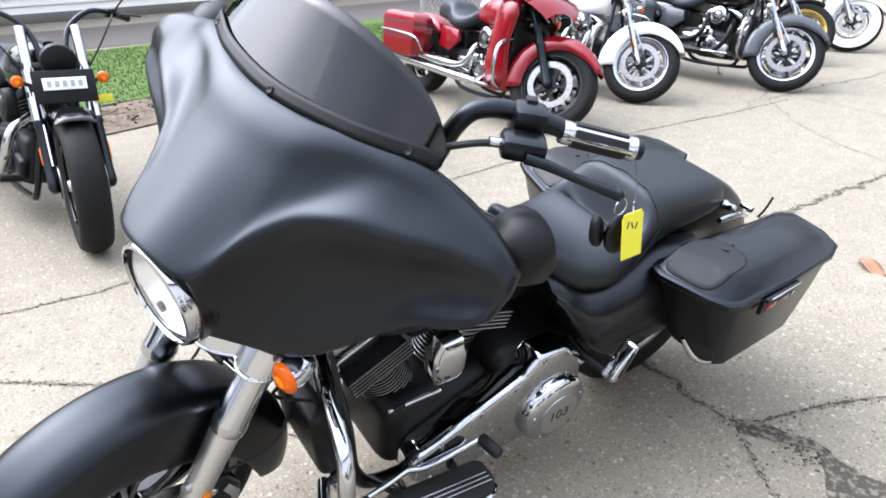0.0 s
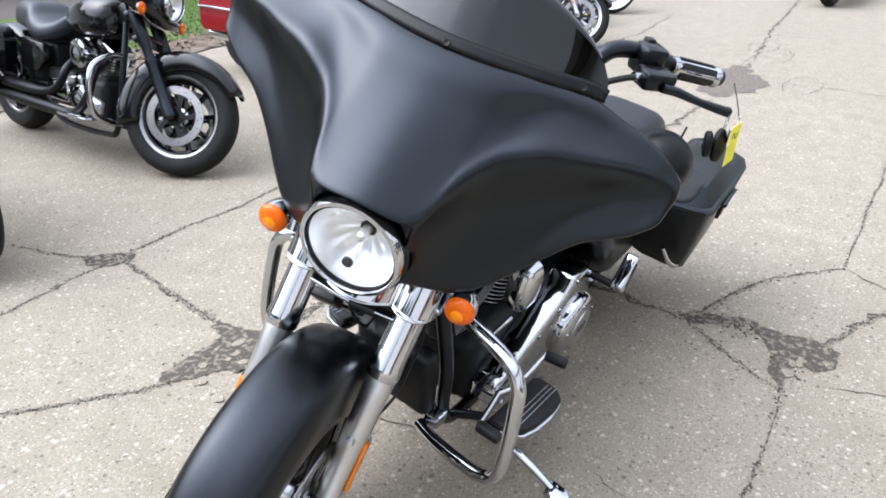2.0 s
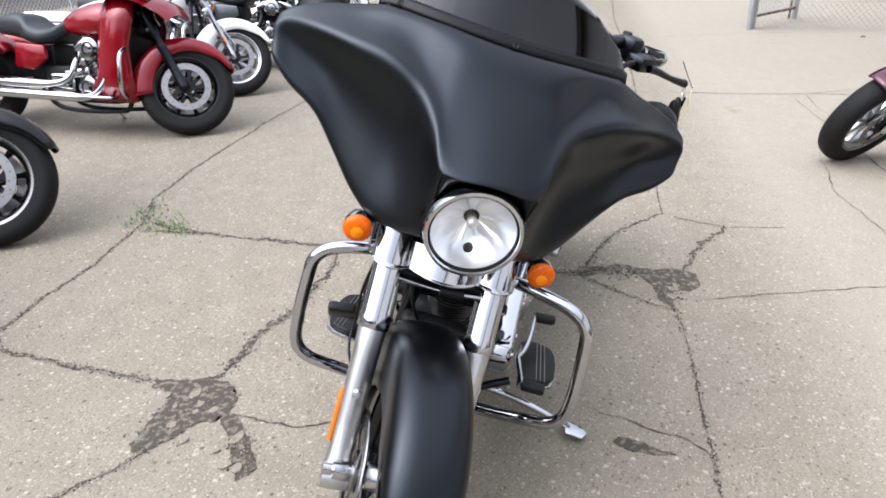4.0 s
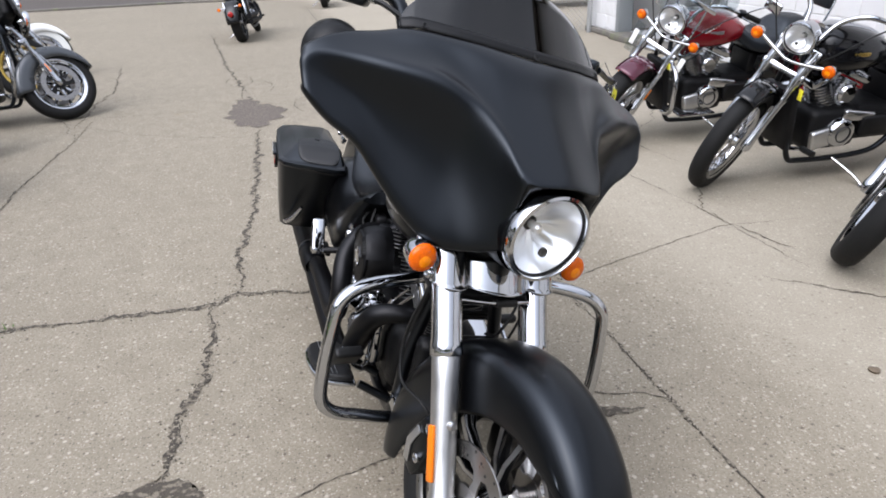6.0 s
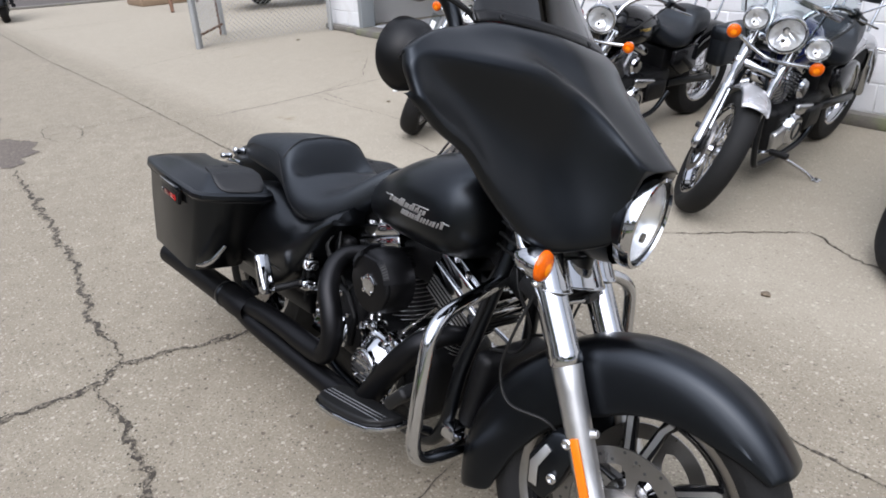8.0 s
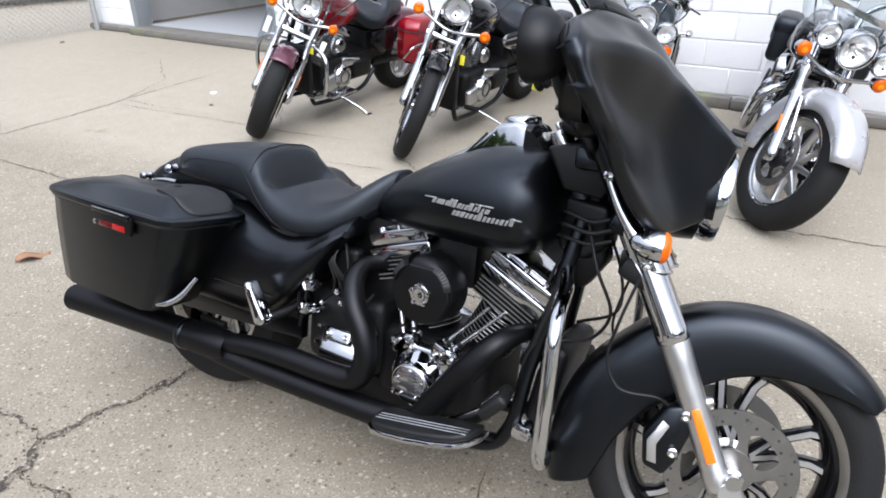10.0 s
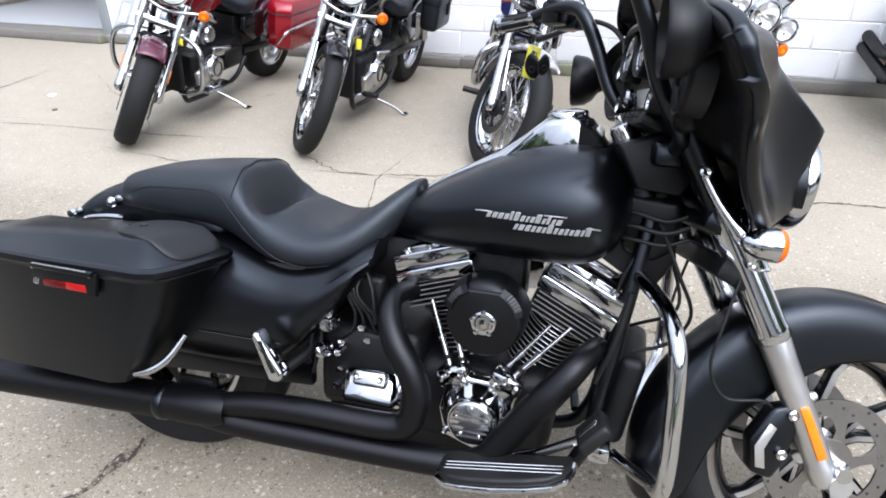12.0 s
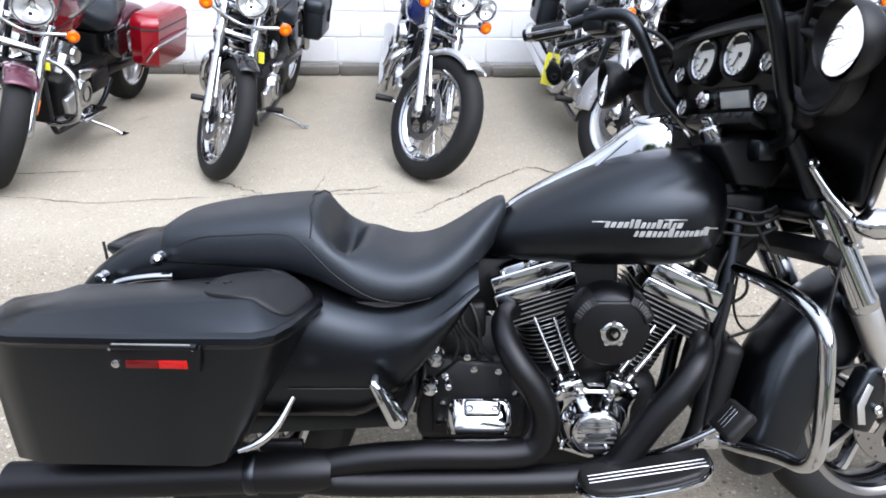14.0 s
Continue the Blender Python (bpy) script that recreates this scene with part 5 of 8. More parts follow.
for _s in (-1, 1):
    cal = hp("brake_caliper", prism([(1.345, _s * 0.095, 0.30), (1.335, _s * 0.095, 0.37), (1.375, _s * 0.095, 0.44), (1.42, _s * 0.095, 0.45), (1.43, _s * 0.095, 0.39), (1.41, _s * 0.095, 0.32), (1.39, _s * 0.095, 0.285)], (0, _s * 0.045, 0), 0.010), "satin", front=True, label="black brake caliper")
    hp("caliper_badge", prism([(1.352, _s * 0.1405, 0.315), (1.345, _s * 0.1405, 0.36), (1.37, _s * 0.1405, 0.41), (1.385, _s * 0.1405, 0.40), (1.365, _s * 0.1405, 0.355), (1.372, _s * 0.1405, 0.312)], (0, _s * 0.004, 0), 0.001), "alu", cal, front=True)
    for _x, _z in ((1.40, 0.345), (1.413, 0.43)):
        hp("caliper_bolt", lathe([(0.011, 0), (0.011, 0.008), (0.007, 0.010), (0.0, 0.007)], (_x, _s * 0.140, _z), (0, _s, 0), 14), "chrome_dull", cal, front=True)
    hp("brake_line", tube([(1.27, _s * 0.15, 0.70), (1.245, _s * 0.155, 0.60), (1.235, _s * 0.15, 0.52), (1.27, _s * 0.15, 0.46), (1.35, _s * 0.14, 0.455), (1.385, _s * 0.12, 0.43)], 0.0035, 8), "hose", cal, front=True)

# handlebar, grips, levers
bar = hp("handlebar", tube([(1.135, -0.07, 0.935), (1.125, -0.150, 0.965), (1.060, -0.205, 1.055), (1.022, -0.226, 1.155), (0.994, -0.234, 1.216), (0.968, -0.255, 1.252), (0.925, -0.305, 1.259), (0.86, -0.395, 1.243), (0.79, -0.475, 1.235)], 0.0165, 16), "satin", front=True, label="tall black handlebar")
hp("handlebar_side", tube([(1.135, 0.07, 0.935), (1.125, 0.150, 0.965), (1.060, 0.205, 1.055), (1.022, 0.226, 1.155), (0.994, 0.234, 1.216), (0.968, 0.255, 1.252), (0.925, 0.305, 1.259), (0.86, 0.395, 1.243), (0.79, 0.475, 1.235)], 0.0165, 16), "satin", bar, front=True)
hp("riser_clamp", rbox((0.06, 0.20, 0.05), (1.125, 0, 0.93), 0.012), "satin", bar, front=True)
for _s in (-1, 1):
    a, b = V((0.885, _s * 0.368, 1.245)), V((0.795, _s * 0.470, 1.235))
    d = (b - a).normalized()
    g = hp("grip", lathe([(0.020, 0), (0.0205, 0.012), (0.0195, 0.016), (0.0195, 0.118), (0.021, 0.122), (0.021, 0.130), (0.013, 0.138), (0.0, 0.139)], a, d, 24), "chrome", bar, "chrome grip with black rubber inlays", front=True)
    for k in range(6):
        s0 = d.orthogonal().normalized()
        u0 = d.cross(s0)
        an = math.tau * k / 6
        o = (s0 * math.cos(an) + u0 * math.sin(an)) * 0.0192
        tv = (-s0 * math.sin(an) + u0 * math.cos(an)) * 0.0066
        hp("rubber_inlay", prism([a + o + tv + d * 0.02, a + o - tv + d * 0.02, a + o - tv + d * 0.114, a + o + tv + d * 0.114], o.normalized() * 0.0025, 0.001, 1), "hose", g, front=True)
    c = V((0.925, _s * 0.325, 1.252))
    hw = hp("switch_housing", rbox((0.058, 0.052, 0.060), c, 0.012, (0, 0, _s * -48)), "satin", bar, front=True)
    hp("switch_button", rbox((0.02, 0.018, 0.014), c + V((-0.014, -_s * 0.012, 0.028)), 0.003, (0, 0, _s * -48)), "grain", hw, front=True)
    hp("master_cylinder", rbox((0.075, 0.050, 0.038), (0.968, _s * 0.352, 1.235), 0.010, (0, 0, _s * -48)), "satin", hw, front=True)
    lv = hp("lever", tube([(0.985, _s * 0.372, 1.230), (0.965, _s * 0.405, 1.227), (0.938, _s * 0.452, 1.218), (0.908, _s * 0.505, 1.212)], [0.010, 0.009, 0.0075, 0.010], 10), "satin", bar, "black control lever", front=True)
    hp("lever_ball", lathe([(0.0, -0.011), (0.008, -0.008), (0.011, 0), (0.008, 0.008), (0.0, 0.011)], (0.906, _s * 0.508, 1.212), (1, 0, 0), 14), "satin", lv, front=True)
    hp("control_cable", tube([(0.985, _s * 0.335, 1.235), (1.03, _s * 0.30, 1.232), (1.07, _s * 0.25, 1.20), (1.10, _s * 0.19, 1.12)], 0.006, 8), "hose", bar, front=True)
    hp("cable_ferrule", lathe([(0.0085, -0.012), (0.0085, 0.012)], (1.000, _s * 0.322, 1.236), (1, -_s * 0.9, 0), 12), "chrome", bar, front=True)
    # round mirror pods behind the wing tips, the left one turned further out
    _mc, _ma = (V((1.030, 0.425, 1.100)), V((1, -0.24, 0.0))) if _s > 0 else (V((1.042, -0.390, 1.113)), V((1, -0.14, 0.02)))
    mp = hp("mirror_pod", lathe([(0.022, 0.075), (0.023, 0.048), (0.030, 0.034), (0.050, 0.020), (0.062, 0.002), (0.067, -0.028), (0.064, -0.034), (0.061, -0.028), (0.060, -0.004)], _mc, _ma, 36, caps=False), "plastic", bike, "black round mirror pod on the fairing", front=True)
    hp("mirror_glass", lathe([(0.0, -0.022), (0.0605, -0.024)], _mc, _ma + V((0, _s * 0.05, -0.17)), 36, caps=False), "mirror", mp, front=True)

# fuel tank, console, badges
TANK = [(0.556, 0.700, 0.735, 0.03), (0.58, 0.690, 0.768, 0.072), (0.64, 0.686, 0.818, 0.118), (0.72, 0.684, 0.862, 0.152), (0.8, 0.682, 0.900, 0.176), (0.88, 0.681, 0.928, 0.188), (0.958, 0.68, 0.943, 0.19), (1.018, 0.688, 0.940, 0.18), (1.058, 0.712, 0.920, 0.152), (1.083, 0.748, 0.886, 0.11), (1.093, 0.79, 0.855, 0.06)]


def tank_ring(x, zb, zt, hw, n=28):
    out = []
    h, zc = zt - zb, zb + (zt - zb) * 0.42
    for k in range(n):
        a = math.tau * k / n
        ca, sa = math.cos(a), math.sin(a)
        e = 0.78
        y = hw * math.copysign(abs(ca) ** e, ca)
        z = zc + (zt - zc if sa > 0 else zc - zb) * math.copysign(abs(sa) ** (0.85 if sa > 0 else 0.62), sa)
        out.append(V((x, y, z)))
    return out


def interp_rows(T, n):
    xs = np.array([q[0] for q in T])
    t = np.linspace(0, len(T) - 1, n)
    pts = curve_pts([(q[0], q[1], q[2]) for q in T], 4)
    hws = curve_pts([(q[3], 0, 0) for q in T], 4)
    return [(p.x, p.y, p.z, max(0.01, h.x)) for p, h in zip(pts, hws)]


tank = hp("fuel_tank", loft([tank_ring(*q) for q in interp_rows(TANK, 40)]), "satin", label="satin black fuel tank", sharp=60)
con = [(.600, .780, .013), (.700, .840, .020), (.790, .888, .026), (.846, .929, .036), (.893, .970, .050), (.945, .983, .057), (.990, .968, .055), (1.035, .910, .044)]
rings = []
for x, z, hw in con:
    rings.append([V((x, hw * c_, z + 0.018 * s_ - (0.0 if s_ > 0 else 0.05))) for c_, s_ in ((-1.04, -1), (-1.035, -0.3), (-1.02, 0.01), (-0.98, 0.30), (-0.86, 0.60), (-0.6, 0.85), (-0.3, 0.96), (0, 1), (0.3, 0.96), (0.6, 0.85), (0.86, 0.60), (0.98, 0.30), (1.02, 0.01), (1.035, -0.3), (1.04, -1))])
console = hp("tank_console", loft(rings), "chrome", label="chrome tank console with fuel door", sharp=50)
hp("fuel_door", lathe([(0.045, -0.010), (0.045, 0.001), (0.042, 0.005), (0.025, 0.009), (0.0, 0.010)], (0.935, 0, 0.998), (-0.12, 0, 1), 32), "chrome", console)
hp("console_face", loft([[V((x, hw * c_, z + 0.019 * s_ - (0.0 if s_ > 0 else 0.05))) for c_, s_ in ((-1.07, -1.2), (-1.06, -0.3), (-1.01, 0.16), (-0.89, 0.56), (-0.6, 0.90), (-0.3, 1.04), (0, 1.08), (0.3, 1.04), (0.6, 0.90), (0.89, 0.56), (1.01, 0.16), (1.06, -0.3), (1.07, -1.2))] for x, z, hw in ((0.968, 0.977, .0570), (0.990, 0.970, .0562), (1.015, .938, .0505), (1.036, .910, .0450))]), "gloss", console)
for _y in (-0.05, 0, 0.05):
    hp("console_light", lathe([(0.011, 0), (0.011, 0.004), (0.0, 0.006)], (1.0075, _y * 0.5, 0.9655), (0.8, 0, 0.6), 12), "dial", console)
hp("console_trim", tube([(0.60, -0.019, 0.774), (0.70, -0.031, 0.834), (0.79, -0.042, 0.884), (0.87, -0.056, 0.958)], 0.003, 8), "chrome", console)


def badge(s):
    """A two-line metal name badge, drawn as plain bars."""
    rng = random.Random(5)
    rows = (((0.806, 0.958), 0.8025, 0.018), ((0.866, 1.022), 0.784, 0.018))
    for (x0, x1), z, h in rows:
        x = x0
        while x < x1 - 0.006:
            w = rng.uniform(0.006, 0.011)
            hh = h * rng.choice((0.62, 0.66, 0.70, 1.0))
            y = tank_half(x + w / 2, z) + 0.0008
            zc = z - (h - hh) * 0.5
            hp("badge_bar", prism([(x + 0.003, s * y, zc + hh / 2), (x + w + 0.003, s * y, zc + hh / 2), (x + w - 0.002, s * (y + 0.0012), zc - hh / 2), (x - 0.002, s * (y + 0.0012), zc - hh / 2)], (0, s * 0.002, 0), 0.0006, 1), "silver", tank, "raised silver badge bar")
            x += w + 0.0028
    for x0, x1, z in ((0.780, 0.812, 0.804), (0.925, 0.972, 0.8105), (0.995, 1.040, 0.790)):
        y = tank_half((x0 + x1) / 2, z) + 0.001
        hp("badge_line", rbox((x1 - x0, 0.003, 0.003), ((x0 + x1) / 2, s * y, z), 0.0008, (0, 0, 0), 1), "silver", tank)


def tank_half(x, z):
    rows_ = interp_rows(TANK, 40)
    k = min(range(len(rows_)), key=lambda i: abs(rows_[i][0] - x))
    x_, zb, zt, hw = rows_[k]
    zc = zb + (zt - zb) * 0.42
    u = (z - zc) / ((zt - zc) if z > zc else (zc - zb))
    u = max(-0.98, min(0.98, u))
    sa = abs(u) ** (1 / (0.85 if u > 0 else 0.62))
    return hw * max(0.05, math.sqrt(max(0.0, 1 - sa * sa))) ** 0.78


badge(-1)
badge(1)

# seat
SEAT = [(-0.164, 0.706, 0.756, 0.100), (-0.150, 0.698, 0.773, 0.126), (-0.08, 0.694, 0.790, 0.143), (0.02, 0.688, 0.804, 0.150), (0.11, 0.680, 0.812, 0.154), (0.165, 0.664, 0.817, 0.160), (0.20, 0.648, 0.811, 0.166), (0.235, 0.632, 0.786, 0.173), (0.29, 0.613, 0.748, 0.183), (0.365, 0.606, 0.722, 0.184), (0.44, 0.615, 0.726, 0.170), (0.5, 0.640, 0.754, 0.144), (0.55, 0.684, 0.789, 0.108), (0.59, 0.728, 0.815, 0.07), (0.612, 0.765, 0.818, 0.045)]


def seat_ring(x, zb, zt, hw, n=30):
    out = []
    dish = 0.100 * math.exp(-((x - 0.240) / 0.032) ** 2) + 0.012 * math.exp(-((x - 0.40) / 0.08) ** 2)
    for k in range(n):
        a = math.tau * k / n
        ca, sa = math.cos(a), math.sin(a)
        box = min(1.0, max(0.0, (0.20 - x) / 0.08))
        y = hw * math.copysign(abs(ca) ** (0.60 - 0.18 * box + 0.30 * math.exp(-((x - 0.31) / 0.09) ** 2)), ca)
        zc = zb + (zt - zb) * 0.35
        z = zc + ((zt - zc) * abs(sa) ** (0.8 - 0.2 * box) if sa > 0 else -(zc - zb) * abs(sa) ** 0.6)
        if sa > 0:
            z -= dish * max(0.0, 1 - (abs(ca) / 0.88) ** 2) ** 1.2 - 0.012 * (1 - abs(ca) ** 2) * (1 if x < 0.2 else 0.4)
        out.append(V((x, y, z)))
    return out


seat = hp("seat", loft([seat_ring(*q) for q in interp_rows(SEAT, 50)]), "leather", label="black vinyl two-up bucket seat", sharp=60)
_sub = seat.modifiers.new("smooth", "SUBSURF")
_sub.levels = _sub.render_levels = 1
def on_seat(x, y, lift=0.001):
    """A place on the seat's skin at x and the share y of its half width, upper side."""
    rows_ = interp_rows(SEAT, 50)
    k = min(range(len(rows_)), key=lambda i_: abs(rows_[i_][0] - x))
    ring = seat_ring(*rows_[k], 120)
    hw = rows_[k][3]
    q = min((r for r in ring if r.z > rows_[k][1] + (rows_[k][2] - rows_[k][1]) * 0.36), key=lambda r: abs(r.y - y * hw))
    return q + V((0, math.copysign(lift, y) if y else 0, lift))


def seat_side(x, z, s):
    """A place on the seat's flank at x and the height z."""
    rows_ = interp_rows(SEAT, 50)
    ring = seat_ring(*min(rows_, key=lambda r: abs(r[0] - x)), 160)
    q = min((r for r in ring if r.y * s > 0.02), key=lambda r: abs(r.z - z) - 0.02 * abs(r.y))
    return V((x, q.y + s * 0.001, q.z))


for _s in (-1, 1):
    hp("seam", tube([seat_side(x, z, _s) for x, z in ((-0.12, 0.745), (-0.06, 0.768), (0.02, 0.774), (0.10, 0.775), (0.15, 0.770), (0.19, 0.735), (0.24, 0.685), (0.31, 0.642), (0.38, 0.624), (0.44, 0.632))], 0.0011, 6), "hose", seat)
hp("seam_cross", tube([on_seat(0.19 - 0.02 * math.cos(y * 1.4), y) for y in (-0.95, -0.75, -0.5, -0.25, 0.0, 0.25, 0.5, 0.75, 0.95)], 0.0018, 6), "hose", seat)

# rear fender, wheel, side covers
AXLE_R = (-0.068, 0, 0.315)
wheel(bike, AXLE_R, 0.320, 0.18, 0.205, "split", "gloss", "alu", disc=0.146, disc_side=(-1,), spokes=5, name="rear_wheel")
rf = hp("rear_fender", fender_bm(AXLE_R, lambda t: 0.425 + 0.03 * math.sin(math.pi * min(1, t * 1.3)), 0.112, 60, 184, [(0, 0.2), (0.5, 0.2), (1, 0.10)], 30), "satin", label="satin black rear fender", sharp=60)
thick(rf, 0.004, 0.0)
lamp = hp("tail_lamp", lathe([(0.045, 0), (0.045, 0.03), (0.03, 0.045), (0.0, 0.05)], (-0.47, 0, 0.50), (-1, 0, 0.3), 24), "red_lens", label="red tail lamp")
for _s in (-1, 1):
    hp("fender_strut", tube([(-0.32, _s * 0.130, 0.630), (-0.25, _s * 0.145, 0.665), (-0.18, _s * 0.153, 0.680), (-0.12, _s * 0.156, 0.684)], 0.009, 10), "chrome", rf)
    dk = hp("docking_point", lathe([(0.011, -0.02), (0.014, -0.012), (0.010, 0), (0.014, 0.012), (0.011, 0.02)], (-0.150, _s * 0.150, 0.722), (0, 1, 0), 18), "chrome", rf)
    hp("docking_bolt", lathe([(0.009, 0), (0.010, 0.024), (0.005, 0.028)], (-0.150, _s * 0.150, 0.722), (0.3, _s, 0.3), 14), "chrome", dk)
    hp("docking_point", lathe([(0.009, -0.02), (0.012, -0.012), (0.008, 0), (0.012, 0.012), (0.009, 0.02)], (-0.285, _s * 0.140, 0.678), (0, 1, 0), 18), "chrome", rf)
    _rings = []
    for _k in range(25):
        _x = -0.06 + 0.605 * _k / 24
        _zt = sum(np.interp(_x + d, [-0.06, 0.10, 0.18, 0.26, 0.35, 0.45, 0.545], [0.60, 0.635, 0.625, 0.596, 0.581, 0.604, 0.675]) for d in (-0.03, 0.0, 0.03)) / 3
        _zb = sum(np.interp(_x + d, [-0.06, 0.29, 0.37, 0.44, 0.50, 0.545], [0.362, 0.362, 0.425, 0.505, 0.585, 0.655]) for d in (-0.02, 0.0, 0.02)) / 3
        _w = np.interp(_x, [-0.06, 0.40, 0.50, 0.545], [0.0, 0.0, -0.022, -0.050])
        _rings.append([V((_x, _s * (y + _w), _zb + (_zt - _zb) * f + dz)) for y, f, dz in ((0.120, 1, 0.036), (0.165, 1, 0.030), (0.196, 1, 0.014), (0.213, 1, -0.004), (0.224, 0.90, 0), (0.232, 0.74, 0), (0.235, 0.52, 0), (0.231, 0.28, 0), (0.219, 0.10, 0), (0.200, 0.02, 0), (0.160, 0.0, 0), (0.120, 0.0, 0))])
    cov = loft(_rings)
    sc = hp("side_cover", cov, "satin", label="satin black side cover")
    hp("cover_seam", rbox((0.22, 0.002, 0.0025), (0.24, _s * 0.2348, 0.452), 0.0008), "ink", sc)
hp("frame_spine", rbox((0.75, 0.10, 0.14), (0.50, 0, 0.62), 0.02), "engine")
hp("battery_box", rbox((0.36, 0.34, 0.26), (0.22, 0, 0.50), 0.02), "engine")
hp("antenna", tube([(-0.413, 0.128, 0.600), (-0.416, 0.138, 0.633), (-0.422, 0.143, 0.680)], 0.004, 8), "hose", label="short black antenna stub")
hp("swingarm", prism([(-0.16, -0.135, 0.27), (-0.16, -0.135, 0.37), (0.38, -0.135, 0.45), (0.38, -0.135, 0.30)], (0, 0.03, 0), 0.006), "satin")
hp("swingarm", prism([(-0.10, 0.095, 0.29), (-0.10, 0.095, 0.35), (0.38, 0.095, 0.43), (0.38, 0.095, 0.33)], (0, 0.03, 0), 0.006), "satin")


# saddlebags: the outer side runs in towards the tail
def saddlebag(s):
    def ring(z, x0, x1, y0, y1, bulge=0.0):
        pts = [(x0 + 0.05, y0), (x1 - 0.05, y0), (x1 - 0.012, y0 + 0.014), (x1, y0 + 0.05), (x1 - 0.002, y1 - 0.06), (x1 - 0.014, y1 - 0.016), (x1 - 0.045, y1), ((x0 + x1) / 2, y1 + bulge), (x0 + 0.11, y1), (x0 + 0.040, y1 - 0.022), (x0 + 0.006, y1 - 0.085), (x0, y0 + 0.03)]
        return [V((x, s * y, z)) for x, y in pts]

    def bp(name, bm, material, parent=None, label="", sharp=38):
        for q in bm.verts:
            f = max(0.0, (abs(q.co.y) - 0.19) / 0.23)
            q.co.y -= s * f * 0.035 * max(0.0, 0.12 - q.co.x)
            q.co.x -= 0.24 * max(0.0, abs(q.co.y) - 0.22) * min(1.0, max(0.0, (q.co.x + 0.05) / 0.2)) * min(1.0, max(0.0, (q.co.z - 0.45) / 0.17))
        return hp(name, bm, material, parent, label, sharp=sharp)

    body = loft([ring(0.356, -0.420, 0.02, 0.215, 0.374), ring(0.364, -0.437, 0.045, 0.200, 0.394), ring(0.45, -0.442, 0.094, 0.19, 0.401, 0.004), ring(0.54, -0.444, 0.152, 0.188, 0.408, 0.006), ring(0.632, -0.440, 0.206, 0.186, 0.414, 0.006)])
    bag = bp("saddlebag", body, "satin", None, "satin black hard saddlebag", 45)
    lid_rings = [ring(0.633, -0.446, 0.214, 0.182, 0.420, 0.006), ring(0.640, -0.449, 0.220, 0.179, 0.425, 0.006), ring(0.652, -0.448, 0.220, 0.180, 0.424, 0.006), ring(0.657, -0.443, 0.214, 0.184, 0.418, 0.006), ring(0.658, -0.439, 0.207, 0.190, 0.410, 0.004)]
    for k, (dx0, x1, y0, y1, up) in enumerate(((-0.428, 0.150, 0.204, 0.371, 0.0), (-0.420, 0.142, 0.209, 0.362, 0.005), (-0.385, 0.085, 0.225, 0.335, 0.009), (-0.30, 0.00, 0.255, 0.305, 0.011))):
        pts = [(dx0 + 0.05, y0), (x1 - 0.03, y0), (x1 - 0.007, y0 + 0.007), (x1, y0 + 0.03), (x1, y1 - 0.03), (x1 - 0.007, y1 - 0.007), (x1 - 0.03, y1), ((dx0 + x1) / 2, y1), (dx0 + 0.11, y1), (dx0 + 0.040, y1 - 0.022), (dx0 + 0.006, y1 - 0.085), (dx0, y0 + 0.03)]
        r = [V((x, s * y, 0)) for x, y in pts]
        for q in r:
            q.z = float(np.interp(q.x, (-0.43, -0.38, -0.33, -0.23, -0.11, 0.01, 0.16), (0.655, 0.661, 0.671, 0.687, 0.694, 0.699, 0.702))) + up * (0.6 if q.x < -0.3 else 1.0)
        lid_rings.append(r)
    lid = bp("lid", loft(lid_rings), "satin", bag, "", 30)
    bp("seal", loft([ring(0.628, -0.443, 0.212, 0.183, 0.4185, 0.006), ring(0.6335, -0.444, 0.213, 0.181, 0.4200, 0.006)], True, False), "grain", bag)

    # speaker panel: over the front slope and onto the top
    def over(u, v, lift):
        d = 0.205 * (u + 1) / 2
        if d < 0.066:
            f = d / 0.066
            x, z = 0.205 - 0.057 * f, 0.6605 + 0.044 * f
        else:
            x = 0.148 - (d - 0.066)
            z = 0.7045 + 0.007 * min(1.0, (d - 0.066) / 0.05) - 0.03 * max(0.0, 0.07 - x)
        wide = 0.076 - 0.008 * (u + 1) / 2
        return V((x + lift * (0.6 if d < 0.066 else 0.1), s * (0.286 + v * wide), z + lift))
    rings2 = []
    for r_, lift in ((1.0, -0.006), (1.0, 0.0004), (0.985, 0.0020), (0.85, 0.0024), (0.6, 0.0026), (0.3, 0.0026), (0.04, 0.0026)):
        rg = []
        for k in range(60):
            a = math.tau * k / 60
            ca, sa = math.cos(a), math.sin(a)
            e, f_ = (0.48, 0.42) if ca < 0 else (0.85, 0.55)
            rg.append(over(r_ * math.copysign(abs(ca) ** e, ca), r_ * math.copysign(abs(sa) ** f_, sa), lift))
        rings2.append(rg)
    grille = bp("speaker_grille", loft(rings2), "grain", lid, "textured black speaker grille in the lid", 50)
    bp("grille_badge", lathe([(0.009, 0), (0.009, 0.0035), (0.006, 0.0045), (0.0, 0.0045)], (0.050, s * 0.286, 0.7128), (0, 0, 1), 16), "grain", grille)
    # latch with reflector and lock
    y = 0.4215
    lt = bp("latch", prism([(0.044, s * y, 0.588), (0.058, s * y, 0.640), (-0.138, s * y, 0.644), (-0.150, s * y, 0.594)], (0, s * 0.012, 0), 0.003), "plastic", bag, "black latch with red reflector")
    bp("latch_handle", rbox((0.19, 0.014, 0.012), (-0.042, s * (y + 0.014), 0.640), 0.004), "satin", lt)
